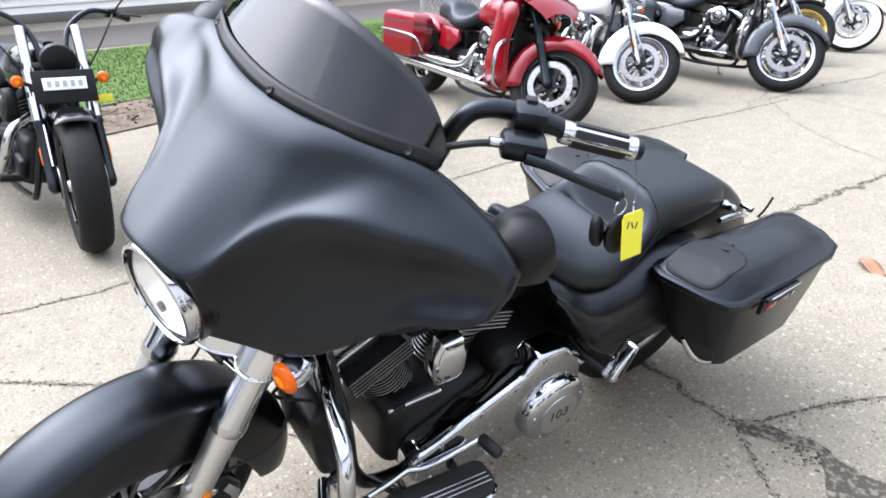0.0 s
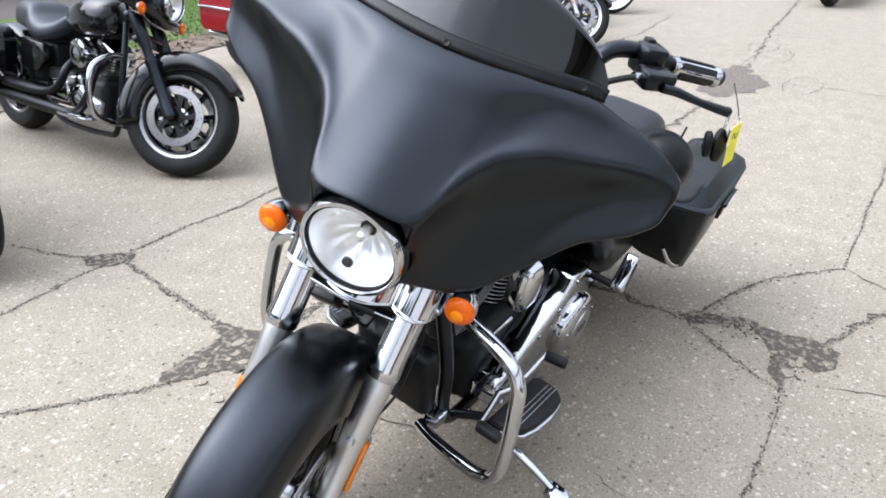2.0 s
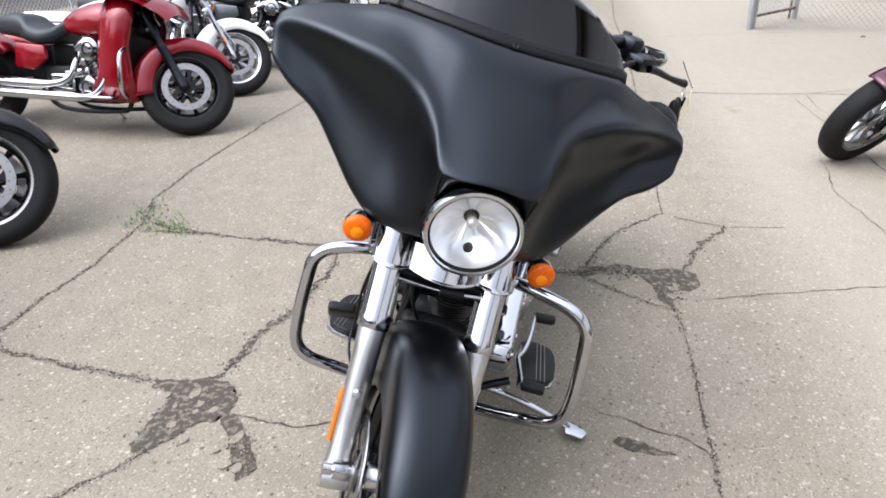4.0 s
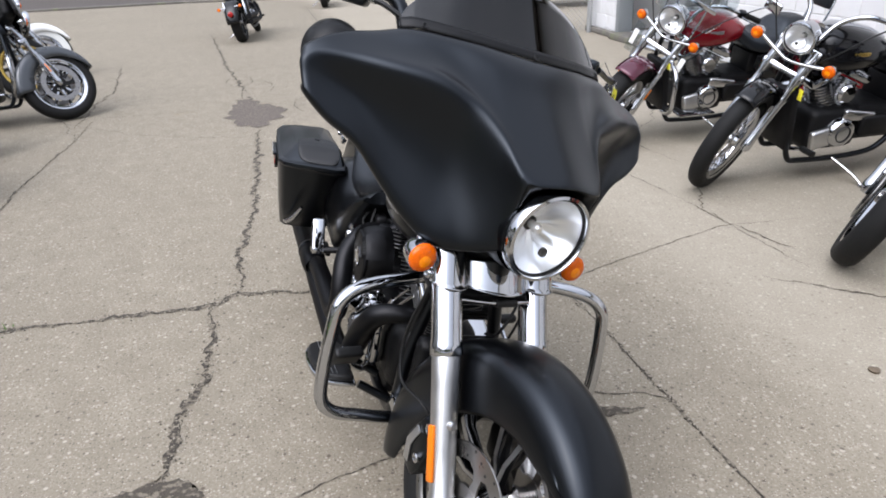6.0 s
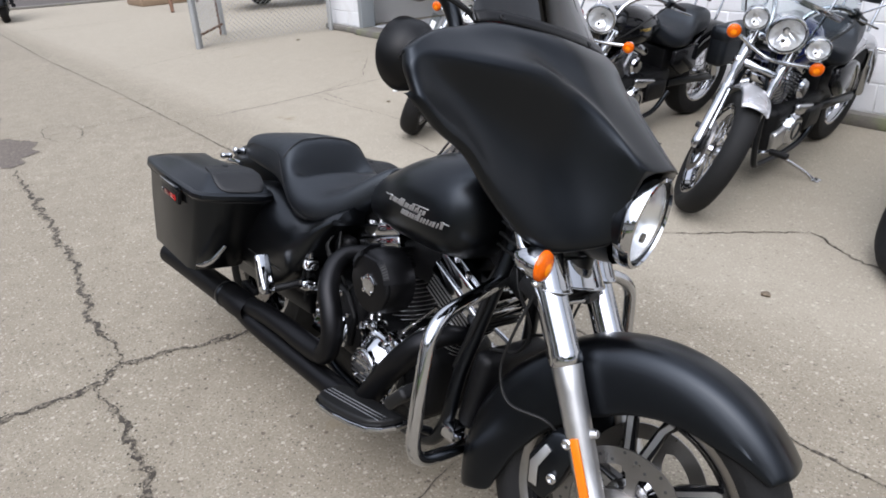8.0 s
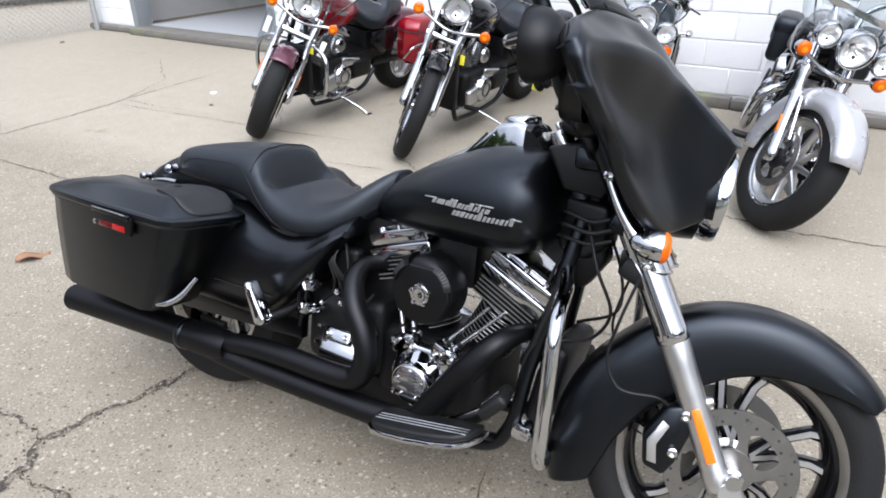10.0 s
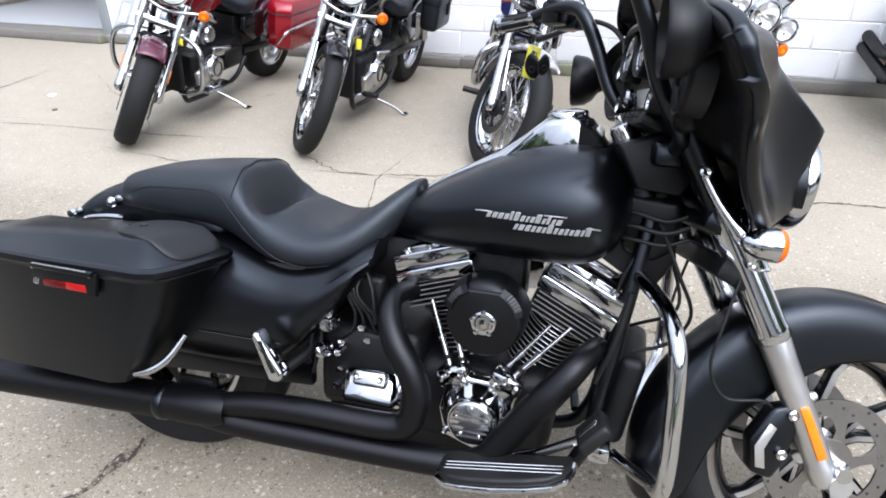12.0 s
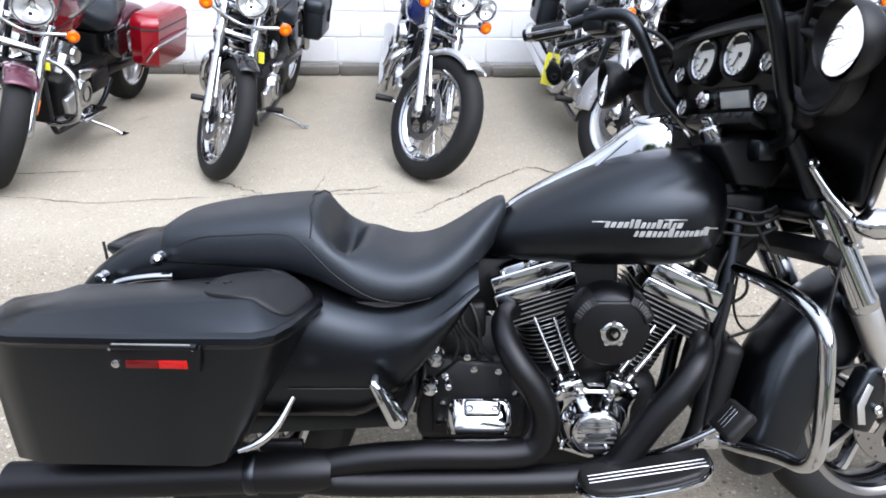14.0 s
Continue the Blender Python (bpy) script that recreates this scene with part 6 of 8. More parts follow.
    bp("reflector", rbox((0.070, 0.004, 0.016), (-0.016, s * (y + 0.012), 0.604), 0.001), "red_lens", lt)
    bp("reflector_dark", rbox((0.062, 0.004, 0.016), (-0.082, s * (y + 0.012), 0.604), 0.001), "red_dark", lt)
    bp("latch_trim", rbox((0.170, 0.003, 0.0025), (-0.045, s * (y + 0.022), 0.6475), 0.0006), "silver", lt)
    for sx in (-0.140, 0.038):
        bp("latch_screw", lathe([(0.0035, 0), (0.0035, 0.002), (0, 0.0025)], (sx, s * (y + 0.012), 0.634), (0, s, 0), 10), "chrome_dull", lt)
    bp("lock", lathe([(0.008, 0), (0.008, 0.004), (0.005, 0.005), (0, 0.004)], (-0.132, s * (y + 0.010), 0.604), (0, s, 0), 14), "chrome_dull", lt)
    hp("guard_rail", tube([(0.062, s * 0.380, 0.392), (0.10, s * 0.372, 0.405), (0.135, s * 0.355, 0.432), (0.167, s * 0.33, 0.485)], [0.005, 0.009, 0.009, 0.006], 10), "chrome", bag, "chrome saddlebag guard rail")
    return bag


saddlebag(-1)
saddlebag(1)

# engine
ENG = V((0.808, 0, 0.335))
CRANK = V((0.808, 0, 0.220))
case = hp("engine", rbox((0.34, 0.26, 0.22), (0.800, 0, 0.315), 0.05, (0, 0, 0), 4), "engine", label="air-cooled V-twin engine in black and chrome")
hp("oil_pan", rbox((0.50, 0.24, 0.09), (0.66, 0, 0.215), 0.02), "engine", case)
hp("transmission", rbox((0.26, 0.28, 0.22), (0.530, 0, 0.37), 0.03, seg=3), "engine", case)


def cylinder(sgn, ang):
    a = radians(ang)
    d = V((math.sin(a) * sgn, 0, math.cos(a)))
    base = CRANK + d * 0.205
    prof = [(0.050, 0.0)]
    h = 0.0
    for k in range(12):
        R_ = 0.072 + 0.010 * (k > 9)
        prof += [(0.058, h), (R_, h + 0.002), (R_, h + 0.0052), (0.058, h + 0.0072)]
        h += 0.0122
    prof += [(0.05, h)]
    cy = hp("cylinder", lathe(prof, base, d, 32), "engine", case, "finned black cylinder", sharp=25)
    for k in range(12):
        hp("fin_edge", lathe([(0.0722 + 0.010 * (k > 9), k * 0.0122 + 0.0024), (0.0728 + 0.010 * (k > 9), k * 0.0122 + 0.0036), (0.0722 + 0.010 * (k > 9), k * 0.0122 + 0.0048)], base, d, 32, caps=False), "fin", cy)
    side = d.cross(V((0, 1, 0))).normalized()
    top = base + d * (h + 0.005)
    m = Matrix.Identity(4)
    m.col[0], m.col[1], m.col[2], m.col[3] = V((*side, 0)), V((0, 1, 0, 0)), V((*d, 0)), V((*(top), 1))
    hd = bmesh.new()
    for k in range(5):
        rbox((0.170 - 0.004 * k, 0.205, 0.0055), (0, 0, 0.004 + k * 0.0115), 0.002, seg=1, bm=hd)
    rbox((0.13, 0.15, 0.055), (0, 0, 0.027), 0.004, bm=hd)
    hd.transform(m)
    hp("cylinder_head", hd, "engine", cy)
    for k in range(5):
        for sy in (-1, 1):
            fe = rbox((0.166, 0.0018, 0.0030), (0, sy * 0.1032, 0.004 + k * 0.0115), 0)
            fe.transform(m)
            hp("fin_edge", fe, "fin", cy)
    rb = rbox((0.192, 0.170, 0.034), (0, -0.023, 0.073), 0.005, seg=3)
    rbox((0.184, 0.162, 0.038), (0, -0.023, 0.1105), 0.005, seg=3, bm=rb)
    rbox((0.130, 0.125, 0.012), (0, -0.023, 0.134), 0.005, seg=2, bm=rb)
    rb.transform(m)
    hp("rocker_cover", rb, "chrome", cy, "chrome rocker cover")
    for bx, by in ((-0.06, -0.085), (0.06, -0.085), (0.0, -0.09), (-0.06, 0.045), (0.06, 0.045)):
        b_ = lathe([(0.008, 0.0), (0.008, 0.012), (0.0, 0.014)], (bx, by, 0.127), (0, 0, 1), 10)
        b_.transform(m)
        hp("head_bolt", b_, "chrome_dull", cy)
    for k in (-0.016, 0.016):
        foot = ENG + V((sgn * 0.055 + k, -0.150, 0.085))
        head = base + d * (h + 0.01) + V((k * 1.4, -0.105, 0))
        hp("pushrod_tube", tube([foot, foot.lerp(head, 0.45)], 0.0068, 12, smooth=False), "chrome_dull", cy)
        hp("pushrod_tube", tube([foot.lerp(head, 0.4), head], 0.0046, 12, smooth=False), "chrome_dull", cy)
        hp("tube_collar", tube([foot.lerp(head, 0.43), foot.lerp(head, 0.48)], 0.0098, 12, smooth=False), "chrome_dull", cy)
        hp("tube_seal", tube([foot.lerp(head, 0.14), foot.lerp(head, 0.20)], 0.0105, 12, smooth=False), "hose", cy)
    hp("lifter_block", rbox((0.075, 0.05, 0.045), ENG + V((sgn * 0.060, -0.150, 0.075)), 0.010, (0, sgn * 20, 0)), "chrome", cy)
    for k in (-0.026, 0.026):
        hp("lifter_bolt", lathe([(0.007, 0), (0.007, 0.008), (0, 0.009)], ENG + V((sgn * 0.060 + k, -0.176, 0.070)), (0, -1, 0), 10), "chrome_dull", cy)
    return cy


cylinder(-1, 18)
cylinder(1, 27)

# cam cover and timer cover on the right side
cc = prism([(0.730, -0.13, 0.260), (0.715, -0.13, 0.330), (0.728, -0.13, 0.380), (0.716, -0.13, 0.425), (0.762, -0.13, 0.440), (0.786, -0.13, 0.418), (0.842, -0.13, 0.416), (0.872, -0.13, 0.436), (0.912, -0.13, 0.415), (0.892, -0.13, 0.370), (0.890, -0.13, 0.300), (0.865, -0.13, 0.250), (0.80, -0.13, 0.235)], (0, -0.045, 0), 0.012, 3)
cam_c = hp("cam_cover", cc, "chrome", case, "chrome cam cover")
hp("cam_nose", lathe([(0.080, 0.0), (0.074, 0.020), (0.058, 0.035), (0.053, 0.045), (0.053, 0.052)], (0.805, -0.165, 0.330), (0, -1, 0), 36), "chrome", case)
tc_ = hp("timer_cover", lathe([(0.050, 0.0), (0.050, 0.008), (0.045, 0.011), (0.0, 0.012)], (0.805, -0.212, 0.330), (0, -1, 0), 36), "chrome_dull", cam_c, "ribbed chrome timer cover")
for _k in range(6):
    _z = -0.032 + _k * 0.0128
    _w = 2 * math.sqrt(max(0.0, 0.044 ** 2 - _z * _z))
    hp("cover_rib", rbox((_w, 0.003, 0.0022), (0.805, -0.2245, 0.330 + _z), 0.0005, seg=1), "ink", tc_)
hp("emblem", prism([(0.778, -0.2240, 0.330), (0.805, -0.2240, 0.340), (0.832, -0.2240, 0.330), (0.805, -0.2240, 0.320)], (0, -0.004, 0), 0.001), "ink", tc_)
for _k in range(5):
    _a = math.tau * _k / 5 + 0.3
    hp("cover_screw", lathe([(0.005, 0), (0.005, 0.004), (0, 0.005)], (0.805 + 0.038 * math.cos(_a), -0.2235, 0.330 + 0.038 * math.sin(_a)), (0, -1, 0), 10), "chrome", tc_)
for _x, _z in ((0.735, 0.420), (0.765, 0.425), (0.870, 0.422), (0.895, 0.405), (0.735, 0.275), (0.872, 0.275)):
    hp("case_bolt", lathe([(0.008, 0), (0.008, 0.008), (0.004, 0.009), (0, 0.007)], (_x, -0.173, _z), (0, -1, 0), 12), "chrome_dull", cam_c)

# air cleaner
af = hp("air_cleaner", lathe([(0.086, 0.0), (0.087, 0.010), (0.086, 0.045), (0.081, 0.068), (0.071, 0.078), (0.0, 0.080)], (0.822, -0.150, 0.582), (0, -1, 0), 44), "satin_rough", case, "round black air cleaner", sharp=50)
_plate = []
for _k in range(40):
    a = math.tau * _k / 40
    r = 0.090 / max(abs(math.cos(a)) * 0.96 + 0.20 * max(0.0, math.sin(a)), 0.93) if math.sin(a) > -0.2 else 0.092
    _plate.append((0.822 + math.cos(a) * r * 0.86, -0.220, 0.582 + min(math.sin(a) * r * 0.86, 0.066)))
hp("cover_plate", prism(_plate, (0, -0.014, 0), 0.008, 3), "satin_rough", af)
for _a0 in (38, 142):
    fr = []
    for _t in range(7):
        a = radians(_a0 - 24 + 8 * _t)
        fr.append([V((0.822 + math.cos(a) * r * 0.86, y, 0.582 + math.sin(a) * r * 0.86)) for r, y in ((0.076, -0.229), (0.082, -0.238), (0.100, -0.230), (0.111, -0.208), (0.111, -0.175), (0.100, -0.175))])
    shoulder = hp("scoop", loft(fr), "satin_rough", af)
    hp("vent", loft([[V((0.822 + math.cos(a) * r * 0.86, y, 0.582 + math.sin(a) * r * 0.86)) for r, y in ((0.086, -0.2372), (0.101, -0.2300), (0.101, -0.2308), (0.086, -0.2380))] for a in [radians(_a0 - 15 + 6 * _t) for _t in range(6)]]), "ink", shoulder)
    for _t in range(6):
        a = radians(_a0 - 13 + 5.2 * _t)
        hp("vent_bar", tube([V((0.822 + math.cos(a) * 0.073, -0.2388, 0.582 + math.sin(a) * 0.073)), V((0.822 + math.cos(a) * 0.088, -0.2312, 0.582 + math.sin(a) * 0.088))], 0.0013, 5, smooth=False), "satin_rough", shoulder)
em = hp("air_cleaner_medallion", lathe([(0.026, 0), (0.026, 0.004), (0.020, 0.007), (0.014, 0.006), (0.0, 0.008)], (0.824, -0.233, 0.578), (0, -1, 0), 24), "chrome", af, "chrome round medallion")
for _k in range(5):
    a = math.tau * _k / 5 + math.pi / 2
    hp("medallion_stud", lathe([(0.006, 0), (0.006, 0.007), (0, 0.008)], (0.824 + 0.024 * math.cos(a), -0.233, 0.578 + 0.024 * math.sin(a)), (0, -1, 0), 10), "chrome", em)

# right side transmission covers and fittings
tr = hp("transmission_cover", loft([[V((0.548 + x * w, y + 0.30 * dz * h, z + dz * h)) for x, dz in ((-1, -1), (1, -1), (1.06, -0.5), (1, 0.5), (0.86, 1), (-0.86, 1), (-1, 0.5), (-1.06, -0.5))] for w, h, y, z in ((0.078, 0.046, -0.135, 0.346), (0.078, 0.046, -0.150, 0.346), (0.070, 0.038, -0.166, 0.345), (0.055, 0.022, -0.186, 0.336))]), "chrome", case, "chrome clutch release cover")
# the dark lines between the ribs are coloured in as black bars
for _k in range(3):
    hp("cover_groove", rbox((0.118, 0.003, 0.0022), (0.548, -0.1795 - 0.003 * _k, 0.342 - 0.011 * _k), 0.0006, (-30, 0, 0), 1), "ink", tr)
hp("transmission_cap", rbox((0.082, 0.026, 0.038), (0.553, -0.180, 0.374), 0.008, (-28, 0, 0), 3), "chrome", tr)
hp("transmission_side", prism([(0.44, -0.135, 0.30), (0.44, -0.135, 0.43), (0.50, -0.135, 0.48), (0.60, -0.135, 0.47), (0.655, -0.135, 0.40), (0.64, -0.135, 0.30)], (0, -0.02, 0), 0.008), "engine", case)
for _x, _z in ((0.470, 0.445), (0.535, 0.460), (0.590, 0.455), (0.630, 0.40), (0.465, 0.375), (0.455, 0.33), (0.52, 0.49)):
    hp("cover_bolt", lathe([(0.008, 0), (0.008, 0.008), (0.0, 0.010)], (_x, -0.155, _z), (0, -1, 0), 12), "chrome_dull", tr)
for _x, _z, _r in ((0.450, 0.500, 0.021), (0.437, 0.430, 0.020), (0.478, 0.435, 0.010)):
    hp("chrome_cap", lathe([(_r, 0.0), (_r, 0.025), (_r * 0.7, 0.036), (0.0, 0.038)], (_x, -0.170, _z), (0, -1, 0.1), 20), "chrome", case)
hp("oil_filler", lathe([(0.010, 0), (0.010, 0.03), (0.014, 0.032), (0.014, 0.045), (0, 0.048)], (0.450, -0.188, 0.505), (0, 0, 1), 14), "chrome", case)
for _k, (_a, _b) in enumerate((((0.42, -0.16, 0.56), (0.40, -0.17, 0.36)), ((0.46, -0.15, 0.62), (0.395, -0.18, 0.40)), ((0.50, -0.12, 0.66), (0.55, -0.15, 0.50)), ((0.62, -0.13, 0.50), (0.60, -0.15, 0.40)))):
    _m = (V(_a) + V(_b)) / 2 + V((0.015 * (-1) ** _k, -0.012, 0))
    hp("cable", tube([_a, _m, _b], 0.0045, 8), "hose", case)
hp("regulator_block", rbox((0.075, 0.04, 0.085), (0.525, -0.115, 0.565), 0.012, seg=3), "engine", case)
for _k in range(4):
    hp("cable", tube([(0.470 + 0.016 * _k, -0.12, 0.640), (0.480 + 0.010 * _k, -0.155 - 0.004 * _k, 0.580), (0.500 + 0.016 * _k, -0.150, 0.520), (0.490 + 0.030 * _k, -0.14, 0.470)], 0.0038, 8), "hose", case)
for _x in (0.525, 0.581):
    hp("cap_bolt", lathe([(0.008, 0.0), (0.008, 0.004), (0.005, 0.006), (0.0, 0.004)], (_x, -0.1915, 0.381), (0, -0.88, 0.47), 14), "chrome_dull", tr)

# left side primary and derby cover
pc = [(x, 0.125, z) for x, z in ((0.940, 0.290), (0.915, 0.330), (0.860, 0.352), (0.744, 0.398), (0.650, 0.432), (0.612, 0.452), (0.575, 0.498), (0.478, 0.492), (0.415, 0.440), (0.392, 0.340), (0.405, 0.255), (0.445, 0.205), (0.520, 0.188), (0.700, 0.192), (0.890, 0.205), (0.935, 0.240))]
prim = hp("primary_cover", prism(pc, (0, 0.085, 0), 0.016, 4), "chrome", case, "chrome primary drive cover")
hp("derby_cover", lathe([(0.110, -0.02), (0.109, 0.012), (0.106, 0.024), (0.098, 0.033), (0.084, 0.038), (0.072, 0.0415), (0.0, 0.042)], (0.494, 0.205, 0.284), (0, 1, 0), 44), "chrome", prim, "chrome clutch cover with number")
hp("derby_plate", lathe([(0.066, 0.0), (0.066, 0.003), (0.0, 0.0032)], (0.494, 0.246, 0.284), (0, 1, 0), 44), "alu", prim)
words("engine_number", "103", 0.048, "ink", prim, Matrix.Translation((0.494, 0.2496, 0.284)) @ Matrix.Rotation(math.pi, 4, "Z") @ Matrix.Rotation(radians(90), 4, "X"), "black numerals")
for _k in range(5):
    _a = math.tau * _k / 5 + 0.2
    hp("derby_screw", lathe([(0.006, 0), (0.006, 0.004), (0, 0.005)], (0.494 + 0.088 * math.cos(_a), 0.2405, 0.284 + 0.088 * math.sin(_a)), (0, 1, 0), 10), "chrome_dull", prim)
for _k, (_x, _z) in enumerate(((0.640, 0.415), (0.744, 0.378), (0.862, 0.332), (0.560, 0.478), (0.470, 0.470), (0.412, 0.410), (0.918, 0.300), (0.70, 0.21), (0.88, 0.222))):
    hp("primary_bolt", lathe([(0.008, 0), (0.008, 0.014), (0.004, 0.015), (0, 0.012)], (_x, 0.200, _z), (0, 1, 0), 12), "chrome", prim)
hp("horn_cover", loft([[V((0.856 + 0.80 * x * w, y, 0.592 + 0.90 * z * w)) for x, z in ((-0.040, -0.068), (0.040, -0.068), (0.056, -0.03), (0.056, 0.035), (0.036, 0.075), (-0.036, 0.075), (-0.056, 0.035), (-0.056, -0.03))] for w, y in ((0.86, 0.135), (0.97, 0.150), (1.0, 0.162), (0.99, 0.174), (0.92, 0.186), (0.74, 0.195), (0.4, 0.199))]), "chrome", case, "chrome horn cover", sharp=30)
hp("shift_rod", tube([(0.985, 0.15, 0.469), (0.90, 0.15, 0.469), (0.845, 0.152, 0.470)], 0.0055, 10), "chrome_dull", case)
hp("rod_collar", lathe([(0.009, 0), (0.009, 0.03)], (0.975, 0.15, 0.469), (-1, 0, 0), 12), "engine", case)
shift = hp("shift_lever", tube([(0.97, 0.225, 0.335), (0.93, 0.240, 0.337), (0.87, 0.250, 0.352), (0.782, 0.255, 0.368)], 0.008, 12), "chrome", case, "chrome shift lever with black peg")
hp("shift_peg", lathe([(0.014, 0), (0.016, 0.006), (0.016, 0.055), (0.013, 0.062), (0, 0.063)], (0.782, 0.255, 0.368), (-0.15, 1, 0), 18), "hose", shift)
hp("shift_lever_front", tube([(0.97, 0.225, 0.335), (1.03, 0.235, 0.335), (1.10, 0.245, 0.34)], 0.0075, 12), "chrome", shift)
hp("shift_peg", lathe([(0.014, 0), (0.016, 0.006), (0.016, 0.055), (0.013, 0.062), (0, 0.063)], (1.10, 0.245, 0.34), (0, 1, 0), 18), "hose", shift)

# frame, engine guard, boards, pegs, pedals, stand
for _s in (-1, 1):
    hp("down_tube", tube([(1.135, _s * 0.045, 0.80), (1.105, _s * 0.085, 0.60), (1.075, _s * 0.115, 0.42), (1.045, _s * 0.12, 0.25), (0.95, _s * 0.12, 0.175), (0.60, _s * 0.12, 0.165), (0.42, _s * 0.12, 0.22)], 0.018, 12), "satin")
    gd = hp("engine_guard", tube([(1.120, _s * 0.06, 0.672), (1.165, _s * 0.19, 0.668), (1.190, _s * 0.290, 0.655), (1.203, _s * 0.338, 0.622), (1.208, _s * 0.352, 0.560), (1.212, _s * 0.362, 0.440), (1.212, _s * 0.358, 0.362), (1.206, _s * 0.325, 0.322), (1.19, _s * 0.26, 0.300), (1.15, _s * 0.16, 0.262), (1.12, _s * 0.10, 0.245)], 0.0165, 18), "chrome", label="bent chrome engine guard bar")
    hp("guard_clamp", rbox((0.05, 0.05, 0.04), (1.085, _s * 0.12, 0.262), 0.008), "chrome", gd)
    fb_pts = [(0.748, 0.246), (0.748, 0.290), (0.757, 0.322), (0.780, 0.343), (0.82, 0.352), (0.88, 0.355), (0.95, 0.350), (1.005, 0.337), (1.034, 0.310), (1.046, 0.275), (1.047, 0.238), (0.77, 0.234)]
    fb = prism([(x, _s * y, 0.235 + (x - 0.75) * 0.17) for x, y in fb_pts], (0, 0, 0.014), 0.005)
    board = hp("footboard", fb, "chrome", label="footboard with chrome rim and ribbed black pad")
    hp("board_pad", prism([(0.90 + (x - 0.90) * 0.94, _s * (0.290 + (y - 0.290) * 0.90), 0.246 + (x - 0.75) * 0.17) for x, y in fb_pts], (0, 0, 0.020), 0.009, 4), "hose", board)
    for k in range(3):
        y = 0.312 - k * 0.012
        hp("board_inlay", tube([(0.775, _s * y, 0.2708), (1.020, _s * y, 0.3124)], 0.0011, 6, smooth=False), "alu", board)
    hp("board_bracket", tube([(0.82, _s * 0.22, 0.245), (0.84, _s * 0.13, 0.20)], 0.012, 10, smooth=False), "satin", board)
    hp("board_bracket", tube([(0.99, _s * 0.22, 0.262), (1.01, _s * 0.13, 0.22)], 0.012, 10, smooth=False), "satin", board)
    pg = hp("passenger_peg", prism([(0.312, _s * 0.262, 0.500), (0.330, _s * 0.262, 0.507), (0.394, _s * 0.262, 0.410), (0.384, _s * 0.262, 0.392), (0.356, _s * 0.262, 0.390)], (0, _s * 0.045, 0), 0.010, 3), "chrome", label="folded chrome passenger peg")
    hp("peg_rubber", prism([(0.334, _s * 0.305, 0.488), (0.342, _s * 0.305, 0.490), (0.375, _s * 0.305, 0.418), (0.366, _s * 0.305, 0.414)], (0, _s * 0.004, 0), 0.001), "hose", pg)
    hp("peg_mount", tube([(0.375, _s * 0.27, 0.405), (0.395, _s * 0.20, 0.42), (0.40, _s * 0.14, 0.44)], 0.012, 12), "engine", pg)
hp("steering_neck", lathe([(0.045, 0.0), (0.045, 0.26)], (1.165, 0, 0.72), (-0.44, 0, 0.9), 20), "satin")
hp("neck_cover", prism([(1.195, -0.050, 0.835), (1.080, -0.050, 0.845), (1.066, -0.050, 0.79), (1.082, -0.050, 0.712), (1.15, -0.050, 0.695), (1.20, -0.050, 0.735)], (0, 0.10, 0), 0.016, 3), "plastic")
for _k in range(3):
    _z = 0.812 - 0.026 * _k
    hp("control_cable", tube([(1.055, -0.045, _z - 0.012), (1.10, -0.066, _z - 0.004 - 0.003 * _k), (1.165, -0.078, _z - 0.014), (1.215, -0.070, _z + 0.002)], 0.0045 + 0.001 * (_k % 2), 8), "hose")
hp("neck_gusset", prism([(1.16, -0.035, 0.86), (1.02, -0.035, 0.80), (1.02, -0.035, 0.70), (1.15, -0.035, 0.62), (1.20, -0.035, 0.70)], (0, 0.07, 0), 0.012), "engine")
hp("oil_cooler", rbox((0.06, 0.23, 0.22), (1.118, 0.0, 0.385), 0.024, (0, 10, 0), 4), "engine", label="finned black oil cooler")
bp_ = hp("brake_pedal", tube([(0.90, -0.20, 0.255), (0.96, -0.235, 0.300), (1.02, -0.262, 0.350), (1.060, -0.275, 0.385)], 0.010, 10), "chrome", label="chrome brake pedal with square black pad")
hp("pedal_pad", rbox((0.075, 0.078, 0.030), (1.072, -0.283, 0.400), 0.010, (0, -48, 12), 3), "hose", bp_)
for _k in range(3):
    hp("pad_inlay", rbox((0.046, 0.0028, 0.003), (1.0606, -0.297 + _k * 0.012, 0.4105), 0.001, (0, -48, 12)), "chrome", bp_)
hp("pedal_arm", tube([(0.90, -0.20, 0.255), (0.87, -0.18, 0.245), (0.83, -0.16, 0.25)], 0.011, 10), "chrome", bp_)
hp("side_stand", tube([(0.93, 0.12, 0.175), (0.935, 0.25, 0.165), (0.94, 0.36, 0.140), (0.945, 0.435, 0.117)], [0.011, 0.011, 0.011, 0.009], 12), "chrome", label="chrome side stand with flat foot")
hp("stand_foot", prism([(0.92, 0.420, 0.112), (0.975, 0.425, 0.112), (0.985, 0.475, 0.116), (0.955, 0.495, 0.118), (0.925, 0.47, 0.115)], (0, 0, 0.010), 0.003), "chrome")
for _k, _p in enumerate((((1.15, -0.06, 0.80), (1.20, -0.10, 0.70), (1.24, -0.08, 0.60), (1.20, -0.06, 0.52), (1.13, -0.08, 0.50)), ((1.14, 0.06, 0.80), (1.20, 0.10, 0.66), (1.22, 0.06, 0.56), (1.12, 0.07, 0.50)), ((1.12, -0.07, 0.73), (1.09, -0.08, 0.66), (1.075, -0.09, 0.57)))):
    hp("wiring_loom", tube(_p, 0.0042, 8), "hose")
